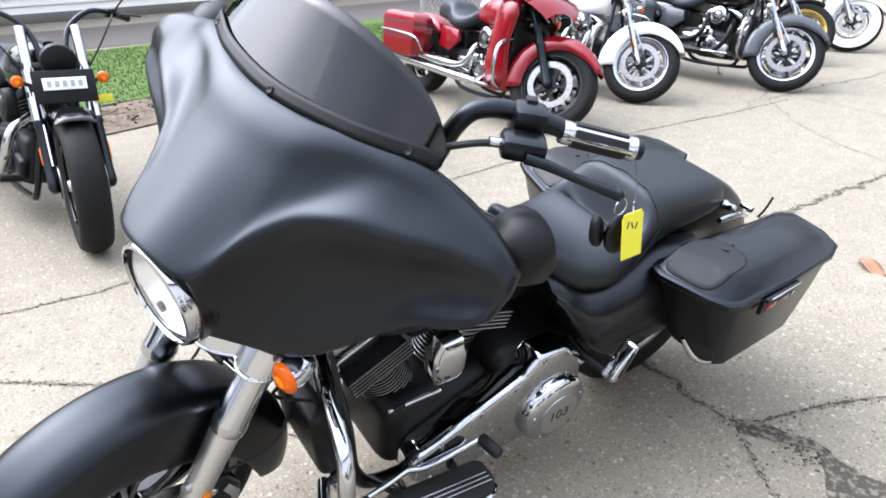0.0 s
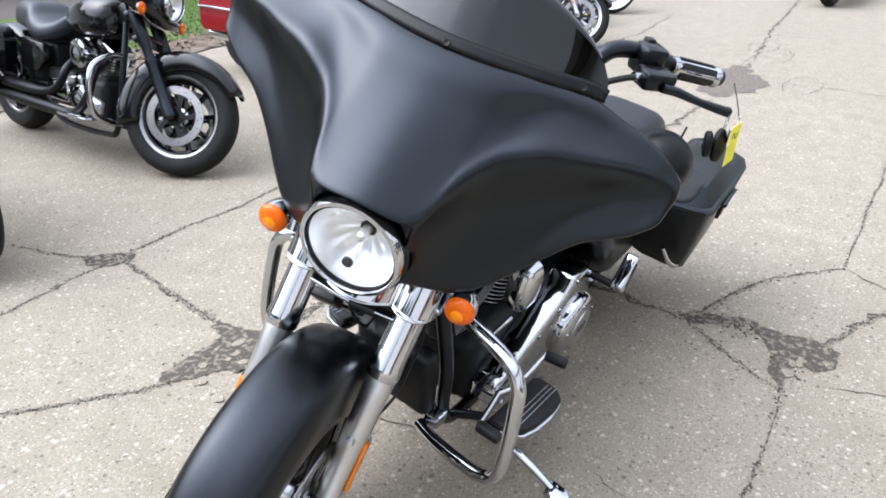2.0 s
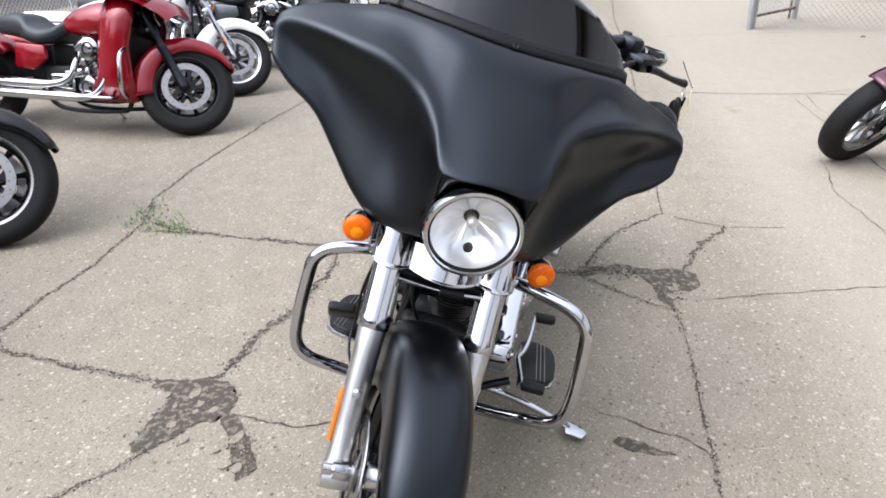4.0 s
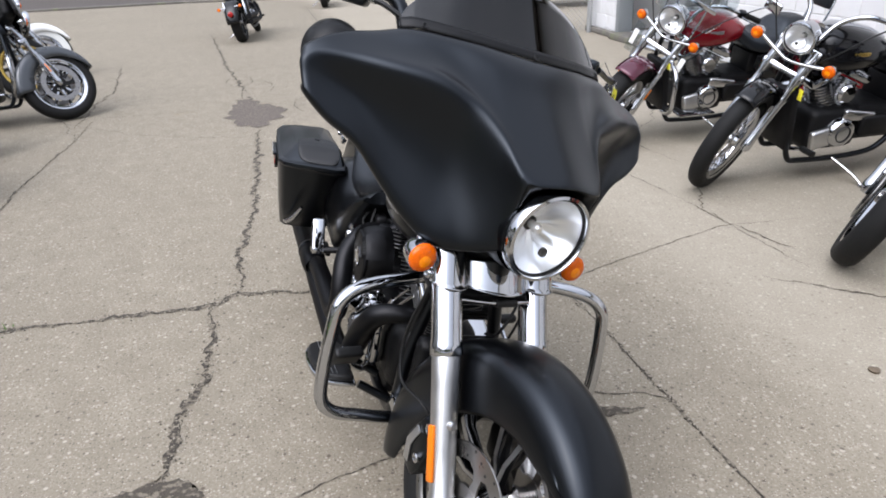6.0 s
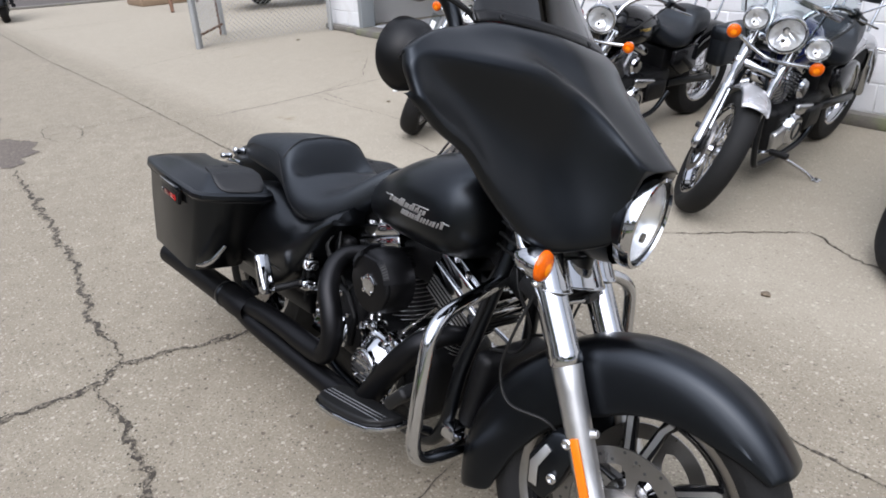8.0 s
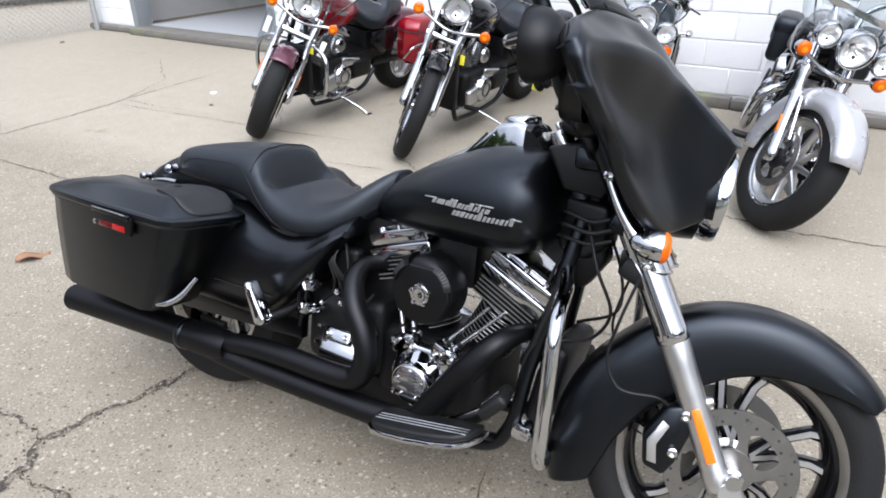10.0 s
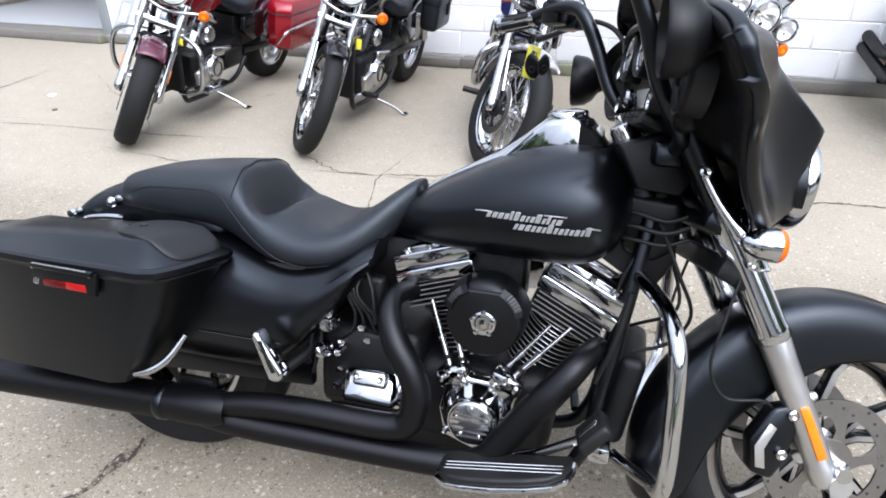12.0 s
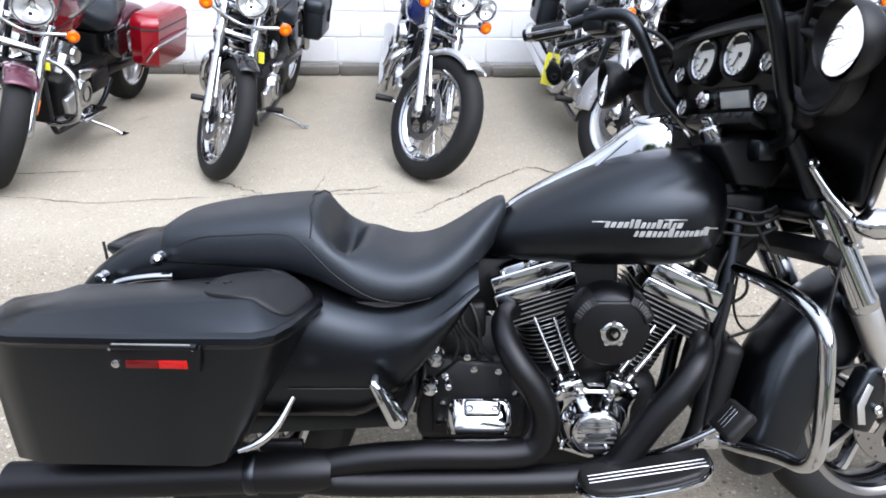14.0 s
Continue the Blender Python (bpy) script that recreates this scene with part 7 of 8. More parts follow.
hp("ribbed_hose", tube([(1.115, -0.10, 0.64), (1.095, -0.115, 0.54), (1.06, -0.12, 0.43)], 0.009, 10), "hose")

# exhaust: two header pipes into one flat black muffler
hp("rear_header", tube([(0.655, -0.05, 0.560), (0.622, -0.10, 0.580), (0.598, -0.155, 0.578), (0.603, -0.200, 0.548), (0.632, -0.232, 0.500), (0.670, -0.243, 0.443), (0.688, -0.245, 0.382), (0.670, -0.247, 0.322), (0.612, -0.250, 0.302), (0.40, -0.255, 0.302), (0.26, -0.258, 0.290), (0.14, -0.262, 0.265)], [0.022, 0.022, 0.024, 0.028, 0.031] + [0.0315] * 7, 20), "satin_rough", label="flat black wrapped header pipe")
hp("front_header", tube([(1.055, -0.09, 0.505), (1.045, -0.15, 0.512), (1.018, -0.200, 0.492), (0.974, -0.221, 0.435), (0.926, -0.226, 0.374), (0.884, -0.229, 0.310), (0.838, -0.235, 0.252), (0.74, -0.245, 0.236), (0.40, -0.255, 0.236), (0.25, -0.260, 0.240), (0.14, -0.262, 0.250)], [0.022, 0.025, 0.030] + [0.033] * 8, 20), "satin_rough")
mf = hp("muffler", lathe([(0.038, 0.0), (0.045, 0.03), (0.0475, 0.10), (0.0465, 0.13), (0.0440, 0.16), (0.0440, 0.70), (0.0450, 0.715), (0.040, 0.72), (0.036, 0.70)], (0.225, -0.262, 0.271), (-1, -0.012, -0.037), 32, caps=False), "satin_rough", label="long flat black muffler")
hp("muffler_clamp", lathe([(0.0450, 0), (0.0475, 0.004), (0.0475, 0.02), (0.0450, 0.024)], (0.06, -0.264, 0.2649), (-1, -0.012, -0.037), 28, caps=False), "satin", mf)
hp("exhaust_link", rbox((0.10, 0.02, 0.025), (0.10, -0.21, 0.300), 0.005), "engine", mf)

# keys and tag on the clutch lever
def keys():
    tip = bike.matrix_world @ TURN @ V((0.903, 0.515, 1.204))
    root = thing("key_ring", "key ring with black key fobs hanging from the lever", "keys", Matrix.Translation(tip))
    part("ring", tube([(0.014 * math.cos(a), 0.002 * math.sin(a), -0.012 + 0.014 * math.sin(a)) for a in [math.tau * k / 12 for k in range(13)]], 0.0012, 6, 2), "chrome", root)
    for k, (dx, dy, dz, w, h, rz) in enumerate(((0.024, -0.024, -0.055, 0.034, 0.058, 20), (-0.010, -0.010, -0.064, 0.046, 0.070, -15))):
        fob = loft([[V((w * 0.5 * s * math.cos(a) * (1 - 0.25 * max(0, math.sin(a))), y, h * 0.5 * s * math.sin(a))) for a in [math.tau * i / 16 for i in range(16)]] for y, s in ((-0.008, 0.55), (-0.0075, 0.86), (-0.004, 1.0), (0.004, 1.0), (0.0075, 0.86), (0.008, 0.55))])
        fob.transform(pose(dx, dy, dz, 0, 10 * (-1) ** k, rz))
        fb_ = part("key_fob", fob, "plastic", root)
        ring_ = lathe([(w * 0.22, -0.0090), (w * 0.20, -0.0098), (w * 0.16, -0.0098), (w * 0.14, -0.0080)], (0, 0, -h * 0.12), (0, 1, 0), 16, caps=False)
        ring_.transform(pose(dx, dy, dz, 0, 10 * (-1) ** k, rz))
        part("fob_button", ring_, "grain", fb_)
    key = rbox((0.012, 0.002, 0.045), (0, 0, 0), 0.001)
    key.transform(pose(-0.02, 0.004, -0.045, 0, 30, 20))
    part("key", key, "chrome_dull", root)
    tag = thing("yellow_tag", "bright yellow paper tag with a scribble, hanging from the key ring", "tag", Matrix.Translation(tip + V((-0.008, 0.020, -0.016))) @ pose(0, 0, 0, 0, -10, 168) @ pose(0, 0, 0, 8, 0, 0))
    b = prism([(-0.016, 0, 0), (0.016, 0, 0), (0.020, 0, -0.008), (0.020, 0, -0.090), (-0.020, 0, -0.090), (-0.020, 0, -0.008)], (0, 0.0012, 0), 0)
    part("card", b, "yellow", tag)
    bm = bmesh.new()
    for k in range(3):
        rbox((0.0025, 0.0022, 0.013), (-0.009 + k * 0.008, 0.0006, -0.022 - 0.003 * k), 0, (0, 15 * (-1) ** k, 0), bm=bm)
    part("writing", bm, "ink", tag)
    part("string", tube([(0, 0, 0.02), (0.003, 0.004, 0.010), (0, 0.0, -0.004)], 0.0008, 5), "paper", tag)
    part("twist_tie", tube([(0.0, 0, 0.012), (0.02, 0.02, 0.035), (0.03, 0.04, 0.065)], 0.0012, 5), "ink", tag)


bpy.context.view_layer.update()
keys()



# ---- the parked motorcycles round about ----
def moto(label, pos, heading, steer=36, lean=10, tank="gloss", fender="gloss", side="gloss", bags=None, bag_mat="gloss", style="wire", whitewall=False, rim_mat="chrome", lip="chrome",
         fork_low="chrome", fork_up="chrome", R=0.33, tw=0.11, rim=0.24, lamp_r=0.085, lamp_z=0.93, screen=False, guard=False, spots=False, batwing=False, bars="cruiser", seat_back=True,
         WB=1.63, rake=30, tank_logo=None, card=False, group="parked motorcycles", full=True, radiator=False, engine_mat="chrome_dull", plate_front=False, wide_fender=False, disc=0.14, exhaust="chrome", big_signals=True, lower="engine", nose_mat=None, lowers=False, bar_mat=None, dark=False, heavy_fork=False):
    """A parked motorcycle on its side stand; the origin is under the front axle."""
    root = thing("motorcycle", label, "motorcycle", pose(pos[0], pos[1], 0.0, 0, 0, heading) @ pose(0, 0, 0.003, -lean, 0, 0), group)
    rk = radians(rake)
    up = V((-math.sin(rk), 0, math.cos(rk)))
    axle = V((0, 0, R))
    hd = V((-0.10 + 0.05, 0, R)) + up * 0.45 + V((-0.06, 0, 0))
    T = Matrix.Translation(hd) @ Matrix.Rotation(radians(steer), 4, up) @ Matrix.Translation(-hd)

    def p(name, bm, material, parent=None, lab="", f=False, sharp=38):
        if dark and material in ("chrome", "chrome_dull", "alu") and name not in ("upper_tube", "mirror", "exhaust_pipe", "fender_stay"):
            material = "engine"
        return part(name, bm, material, parent or root, lab, T if f else None, sharp)
    wheel(root, axle, R, tw, rim, style, rim_mat, lip, whitewall, T, disc, (-1, 1) if style != "wire" else (-1,), 9 if style == "cast" else 7, False, "front_wheel")
    # fork
    fy = tw / 2 + 0.045
    top_z = 0.56
    fk = p("front_fork", rbox((0.07, 2 * fy + 0.06, 0.035), axle + up * (top_z + 0.02) + V((-0.03, 0, 0)), 0.008, (0, -rake, 0)), "chrome" if fork_up == "chrome" else "satin", f=True)
    p("lower_clamp", rbox((0.07, 2 * fy + 0.06, 0.035), axle + up * 0.44 + V((-0.03, 0, 0)), 0.008, (0, -rake, 0)), "chrome" if fork_up == "chrome" else "satin", fk, f=True)
    for s in (-1, 1):
        a = axle + V((-0.012, s * fy, -0.01))
        wide = 1.22 if heavy_fork else 1.0
        p("lower_leg", lathe([(r * wide, h) for r, h in ((0.016, -0.02), (0.030, 0.0), (0.030, 0.03), (0.027, 0.06), (0.026, 0.30), (0.029, 0.31), (0.029, 0.325))], a, up, 20), fork_low, fk, f=True)
        p("upper_tube", lathe([(r * wide, h) for r, h in ((0.021, 0.31), (0.021, 0.40), (0.029, 0.42), (0.029, top_z + 0.05))], a, up, 20), fork_up, fk, f=True)
        if fork_low in ("satin", "alu", "chrome") and style != "wire":
            p("reflector", rbox((0.012, 0.006, 0.085), a + up * 0.16 + V((0.0, s * 0.028, 0)), 0.002, (0, -rake, 0)), "reflector_o", fk, f=True)
    # fender
    if wide_fender:
        sk = [(0, 0.035), (0.2, 0.09), (0.5, 0.125), (0.8, 0.15), (0.95, 0.15), (1, 0.14)]
        ff_ = p("front_fender", fender_bm(axle, R + 0.040, tw / 2 + 0.018, 28, 196, sk, 26), fender, f=True, sharp=60)
    else:
        ff_ = p("front_fender", fender_bm(axle, R + 0.030, tw / 2 + 0.012, 66, 168, [(0, 0.02), (0.5, 0.045), (1, 0.02)], 22), fender, f=True, sharp=60)
    thick(ff_, 0.004, 0.0)
    if not (wide_fender and fork_low == "satin"):
        p("fender_stay", tube([axle + V((0.0, -fy + 0.01, 0.1)), axle + up * (R + 0.0) + V((0.03, -fy + 0.012, -0.02))], 0.008, 8, smooth=False), "chrome", ff_, f=True)
    # lamp and signals
    lc = axle + up * (lamp_z - R) / math.cos(rk) + V((0.16, 0, 0.0))
    lc.z = lamp_z
    if dark:
        p("headlamp", lathe([(0.0, -0.10), (0.05, -0.09), (0.075, -0.05), (0.080, 0.0), (0.074, 0.010), (0.05, 0.018), (0.0, 0.02)], lc, (1, 0, -0.08), 28), "plastic", fk, "black headlamp shell", f=True)
    elif not batwing:
        headlamp(root, lc, lamp_r, (1, 0, -0.08), T, 0.12)
        p("lamp_bracket", tube([lc + V((-0.09, 0, 0)), lc + V((-0.17, 0, 0.02))], 0.02, 10, smooth=False), "chrome", fk, f=True)
    sy = 0.21 if big_signals else 0.17
    bar_s = p("signal_bar", tube([lc + V((-0.05, -sy, -0.09)), lc + V((-0.04, -0.09, -0.125)), lc + V((-0.02, 0, -0.135)), lc + V((-0.04, 0.09, -0.125)), lc + V((-0.05, sy, -0.09))], 0.010, 10), "chrome", fk, f=True)
    for s in (-1, 1):
        signal(root, lc + V((-0.02, s * (sy + 0.01), -0.085)), 0.034 if big_signals else 0.027, (1, 0, 0), T, None)
        if spots:
            b_ = headlamp(root, lc + V((-0.005, s * 0.165, 0.0 if s > 0 else 0.01)), 0.056, (1, 0, -0.05), T, 0.075, name="spot_lamp")
    # bars
    bh = 1.06 if bars == "cruiser" else 1.02
    hb = None
    for s in (-1, 1):
        pts = [axle + up * (top_z + 0.06) + V((-0.02, s * 0.05, 0)), V((axle.x - 0.42, s * 0.09, bh - 0.06)), V((axle.x - 0.46, s * 0.20, bh + 0.02)), V((axle.x - 0.56, s * 0.33, bh + 0.0)), V((axle.x - 0.66, s * 0.41, bh - 0.03))]
        o = p("handlebar", tube(pts, 0.0135, 12), bar_mat or ("chrome" if fork_up == "chrome" else "satin"), hb, f=True)
        hb = hb or o
        g0 = V((axle.x - 0.57, s * 0.335, bh - 0.002))
        d = (V((axle.x - 0.69, s * 0.435, bh - 0.04)) - g0).normalized()
        p("grip", lathe([(0.018, 0), (0.019, 0.01), (0.018, 0.11), (0.020, 0.12), (0, 0.122)], g0, d, 16), "hose", hb, f=True)
        p("control", rbox((0.05, 0.05, 0.045), g0 - d * 0.03, 0.008, (0, 0, -s * 40)), "satin", hb, f=True)
        p("lever", tube([g0 + V((0.05, 0, 0)), g0 + V((0.035, s * 0.06, -0.005)), g0 + V((-0.02, s * 0.13, -0.015))], 0.006, 8), bar_mat or ("chrome" if fork_up == "chrome" else "satin"), hb, f=True)
        p("cable", tube([g0 + V((0.04, -s * 0.02, 0)), g0 + V((0.22, -s * 0.06, -0.02)), g0 + V((0.26, -s * 0.16, -0.18)), axle + up * 0.44 + V((-0.06, s * 0.05, 0))], 0.0045, 6), "hose", hb, f=True)
        st = p("mirror_stem", tube([g0 - d * 0.02, g0 + V((0.03, s * 0.05, 0.08)), g0 + V((0.02, s * 0.10, 0.13))], 0.005, 8), "chrome", hb, f=True)
        mm = rbox((0.022, 0.12, 0.075), g0 + V((0.01, s * 0.13, 0.15)), 0.012, (0, 0, -s * 12), 3)
        p("mirror", mm, "chrome", st, f=True)
    if screen:
        rows = []
        for k in range(7):
            t = k / 6
            rows.append([V((lc.x - 0.06 - 0.20 * t - 0.16 * (y / 0.27) ** 2 * 0.6, y * (0.85 + 0.25 * math.sin(math.pi * min(1, t * 1.2))), lc.z - 0.02 + 0.46 * t - 0.05 * (y / 0.27) ** 2 * t)) for y in np.linspace(-0.26, 0.26, 13)])
        sc = p("windshield", grid(rows), "screen", lab="clear windshield", f=True, sharp=80)
        thick(sc, 0.003)
        p("windshield_brace", rbox((0.012, 0.42, 0.03), (lc.x - 0.14, 0, lc.z + 0.13), 0.004), "chrome", sc, f=True)
        for s in (-1, 1):
            p("windshield_brace", tube([(lc.x - 0.13, s * 0.13, lc.z - 0.12), (lc.x - 0.16, s * 0.14, lc.z + 0.14), (lc.x - 0.21, s * 0.13, lc.z + 0.28)], 0.007, 8), "chrome", sc, f=True)
            if wide_fender is False and card:
                lw = rbox((0.010, 0.07, 0.22), (lc.x - 0.03, s * 0.20, lc.z - 0.26), 0.02, (0, -12, 0), 3)
                p("lower_deflector", lw, "screen", sc, f=True)
                p("card", rbox((0.003, 0.035, 0.11), (lc.x - 0.012, s * 0.20, lc.z - 0.25), 0.004, (0, -12, 0)), "paper", sc, f=True)
    if batwing:
        cx = lc.x
        rows = []
        for st_ in ((0.0, 0.98), (0.10, 1.0), (0.22, 0.93), (0.34, 0.78), (0.42, 0.66)):
            y0, sz = st_
            rows.append([V((cx + 0.03 - 0.9 * y0 * y0 - 0.5 * max(0, t) ** 1.5 * 0.28, y0, lamp_z - 0.14 + (0.42 * t) * sz + 0.16 * y0)) for t in np.linspace(0, 1, 9)])
        bm = grid([[q for q in r] for r in rows])
        join(bm, mirror_y(bm))
        bmesh.ops.remove_doubles(bm, verts=bm.verts, dist=0.001)
        fr_ = p("fairing", bm, tank, lab="painted batwing fairing", f=True, sharp=60)
        thick(fr_, 0.01)
        headlamp(root, (cx + 0.045, 0, lamp_z), 0.09, (1, 0, -0.06), T, 0.07)
        p("inner_fairing", rbox((0.12, 0.55, 0.24), (cx - 0.14, 0, lamp_z + 0.06), 0.05, seg=3), "plastic", fr_, f=True)
    # tank and console
    x0 = axle.x - 0.40
    if lowers:
        for s in (-1, 1):
            lo = p("lower_fairing", loft([[V((x, s * (y + 0.05 * math.sin(math.pi * k / 6)), z)) for x, y, z in ((x0 + 0.17 - 0.10 * f, 0.17, 0.98 - 0.02 * f), (x0 + 0.16 - 0.11 * f, 0.20, 0.80), (x0 + 0.12 - 0.10 * f, 0.215, 0.62), (x0 + 0.13 - 0.12 * f, 0.205, 0.42), (x0 + 0.15 - 0.17 * f, 0.19, 0.24))] for k, f in enumerate((0.0, 0.3, 0.7, 1.1, 1.6, 2.1, 2.5))], False, False), tank, lab="painted lower fairing", sharp=60)
            thick(lo, 0.008)
        p("cowl", loft([[V((x, y * w, z + 0.05 * (1 - (y / 0.30) ** 2))) for y in np.linspace(-0.30, 0.30, 13)] for x, z, w in ((x0 - 0.12, 0.90, 0.75), (x0 + 0.06, 0.95, 0.95), (x0 + 0.22, 0.93, 0.95), (x0 + 0.34, 0.87, 0.75), (x0 + 0.40, 0.80, 0.45))], False, False), tank, sharp=60)
        p("radiator_shroud", rbox((0.05, 0.34, 0.50), (x0 + 0.06, 0, 0.52), 0.02, (0, 6, 0)), "engine")
    TK = [(x0 - 0.56, .74, .775, .03), (x0 - 0.52, .715, .82, .08), (x0 - 0.42, .69, .875, .125), (x0 - 0.30, .675, .915, .155), (x0 - 0.18, .675, .935, .165), (x0 - 0.07, .69, .925, .14), (x0 - 0.02, .73, .90, .09), (x0, .77, .86, .04)]
    tk = p("fuel_tank", loft([tank_ring(*q, 20) for q in interp_rows(TK, 20)]), tank, sharp=60)
    p("fuel_cap", lathe([(0.036, 0), (0.036, 0.012), (0.028, 0.018), (0, 0.02)], (x0 - 0.22, 0, 0.928), (0.05, 0, 1), 20), "chrome", tk)
    p("console", loft([[V((x, w * c_, z + 0.012 * s_)) for c_, s_ in ((-1, -1), (-0.8, 0.6), (0, 1), (0.8, 0.6), (1, -1))] for x, z, w in ((x0 - 0.5, .835, .02), (x0 - 0.38, .895, .035), (x0 - 0.26, .926, .045), (x0 - 0.14, .940, .045), (x0 - 0.06, .930, .03))]), "chrome", tk)
    if tank_logo:
        for s in (-1, 1):
            p("tank_badge", rbox((0.11, 0.006, 0.022), (x0 - 0.24, s * 0.160, 0.80), 0.004, (s * -6, 0, 0)), tank_logo, tk)
    # seat
    ST = [(x0 - 1.10, .70, .755, .07), (x0 - 1.06, .69, .81, .105), (x0 - 0.95, .675, .835, .13), (x0 - 0.84, .655, .825, .15), (x0 - 0.76, .635, .765, .18), (x0 - 0.66, .625, .735, .185), (x0 - 0.57, .64, .748, .15), (x0 - 0.49, .70, .80, .09), (x0 - 0.46, .74, .815, .05)]
    p("seat", loft([seat_ring(*q, 22) for q in interp_rows(ST, 20)]), "leather", sharp=60)
    # engine
    ex = x0 - 0.26
    en = p("engine", rbox((0.36, 0.26, 0.26), (ex, 0, 0.34), 0.05, seg=3), lower)
    p("gearbox", rbox((0.30, 0.27, 0.22), (ex - 0.27, 0, 0.37), 0.03), lower, en)
    for sg in (-1, 1):
        d = V((sg * 0.40, 0, 0.92)).normalized()
        b0 = V((ex, 0, 0.36)) + d * 0.09
        prof, h = [(0.05, 0)], 0.0
        for k in range(9):
            prof += [(0.056, h), (0.078, h + 0.004), (0.078, h + 0.009), (0.056, h + 0.013)]
            h += 0.020
        cy = p("cylinder", lathe(prof, b0, d, 22), engine_mat, en, sharp=25)
        hb_ = rbox((0.15, 0.18, 0.06), (0, 0, 0), 0.02, seg=2)
        hb_.transform(Matrix.Translation(b0 + d * (h + 0.03)) @ d.to_track_quat("Z", "Y").to_matrix().to_4x4())
        p("rocker_cover", hb_, "chrome", cy)
    for s in (-1, 1):
        p("side_case", lathe([(0.095, 0.0), (0.092, 0.03), (0.078, 0.052), (0.05, 0.058), (0, 0.06)], (ex - 0.02, s * 0.12, 0.33), (0, s, 0), 30), "chrome", en)
        p("front_case", rbox((0.15, 0.045, 0.12), (ex + 0.09, s * 0.135, 0.30), 0.03, (0, 12, 0), 3), "alu", en)
        p("top_case", rbox((0.22, 0.04, 0.07), (ex - 0.12, s * 0.14, 0.425), 0.022, (0, -8, 0), 3), "chrome_dull", en)
        p("rear_case", rbox((0.20, 0.05, 0.13), (ex - 0.24, s * 0.15, 0.36), 0.02, seg=3), "chrome" if s < 0 else lower, en)
        p("case_ring", lathe([(0.052, 0.056), (0.050, 0.063), (0.046, 0.064)], (ex - 0.02, s * 0.12, 0.33), (0, s, 0), 30, caps=False), "ink", en)
        p("side_cover", prism([(x0 - 0.62, s * 0.14, 0.62), (x0 - 0.86, s * 0.15, 0.64), (x0 - 0.88, s * 0.15, 0.46), (x0 - 0.72, s * 0.15, 0.44), (x0 - 0.60, s * 0.15, 0.52)], (0, s * 0.04, 0), 0.015, 2), side)
        p("frame_tube", tube([(x0 + 0.03, s * 0.04, 0.82), (x0 + 0.06, s * 0.09, 0.55), (x0 + 0.03, s * 0.12, 0.22), (x0 - 0.10, s * 0.12, 0.16), (x0 - 0.55, s * 0.12, 0.17), (x0 - 0.72, s * 0.12, 0.30)], 0.017, 10), "satin")
        p("foot_peg", lathe([(0.014, 0), (0.018, 0.01), (0.018, 0.10), (0, 0.105)], (x0 - 0.02, s * 0.17, 0.27), (0, s, 0.05), 14), "hose")
        p("peg_arm", tube([(x0 + 0.0, s * 0.10, 0.24), (x0 - 0.02, s * 0.18, 0.27)], 0.012, 8, smooth=False), "chrome")
        p("shock", lathe([(0.022, 0), (0.03, 0.02), (0.03, 0.20), (0.022, 0.22), (0.016, 0.30)], (axle.x - WB + 0.04, s * 0.16, 0.36), (0.25, 0, 1), 16), "chrome")
        if guard:
            p("engine_guard", tube([(x0 + 0.04, s * 0.06, 0.62), (x0 + 0.09, s * 0.20, 0.62), (x0 + 0.11, s * 0.30, 0.57), (x0 + 0.12, s * 0.33, 0.46), (x0 + 0.11, s * 0.31, 0.33), (x0 + 0.07, s * 0.2, 0.26), (x0 + 0.05, s * 0.11, 0.24)], 0.016, 12), "chrome", lab="chrome engine guard")
            p("footboard", rbox((0.28, 0.11, 0.02), (x0 - 0.12, s * 0.26, 0.27), 0.008), "chrome")
    af_ = p("air_cleaner", lathe([(0.085, 0), (0.088, 0.02), (0.08, 0.05), (0.05, 0.06), (0, 0.062)], (ex + 0.02, -0.13, 0.60), (0, -1, 0), 28), "chrome", en)
    p("air_cleaner_ring", lathe([(0.055, 0.056), (0.05, 0.066), (0.04, 0.066)], (ex + 0.02, -0.13, 0.60), (0, -1, 0), 28, caps=False), "ink", af_)
    p("horn", lathe([(0.05, 0), (0.055, 0.015), (0.045, 0.03), (0, 0.032)], (ex + 0.02, 0.13, 0.57), (0, 1, 0), 24), "chrome", en)
    if radiator:
        p("radiator", rbox((0.05, 0.26, 0.36), (x0 + 0.06, 0, 0.42), 0.012, (0, 8, 0)), "engine")
    p("down_frame", rbox((0.10, 0.12, 0.12), (x0 + 0.02, 0, 0.84), 0.02, (0, -25, 0)), "satin")
    # exhaust
    for k, (xs, dz) in enumerate(((ex + 0.14, 0.0), (ex - 0.14, 0.085))):
        pts = [(xs, -0.09, 0.56), (xs + 0.05, -0.19, 0.50), (xs + 0.02, -0.225, 0.36 + dz * 0.5), (xs - 0.10, -0.235, 0.27 + dz), (xs - 0.36, -0.24, 0.265 + dz), (axle.x - WB - 0.22, -0.245, 0.30 + dz)]
        p("exhaust_pipe", tube(pts, [0.024, 0.024, 0.024, 0.025, 0.036, 0.042], 14), exhaust)
    # rear
    ra = V((axle.x - WB, 0, R - 0.01))
    wheel(root, ra, R - 0.01, 0.16, 0.205, "cast" if style != "wire" else "wire", rim_mat, lip, whitewall, None, 0.13, (-1,), 9, False, "rear_wheel")
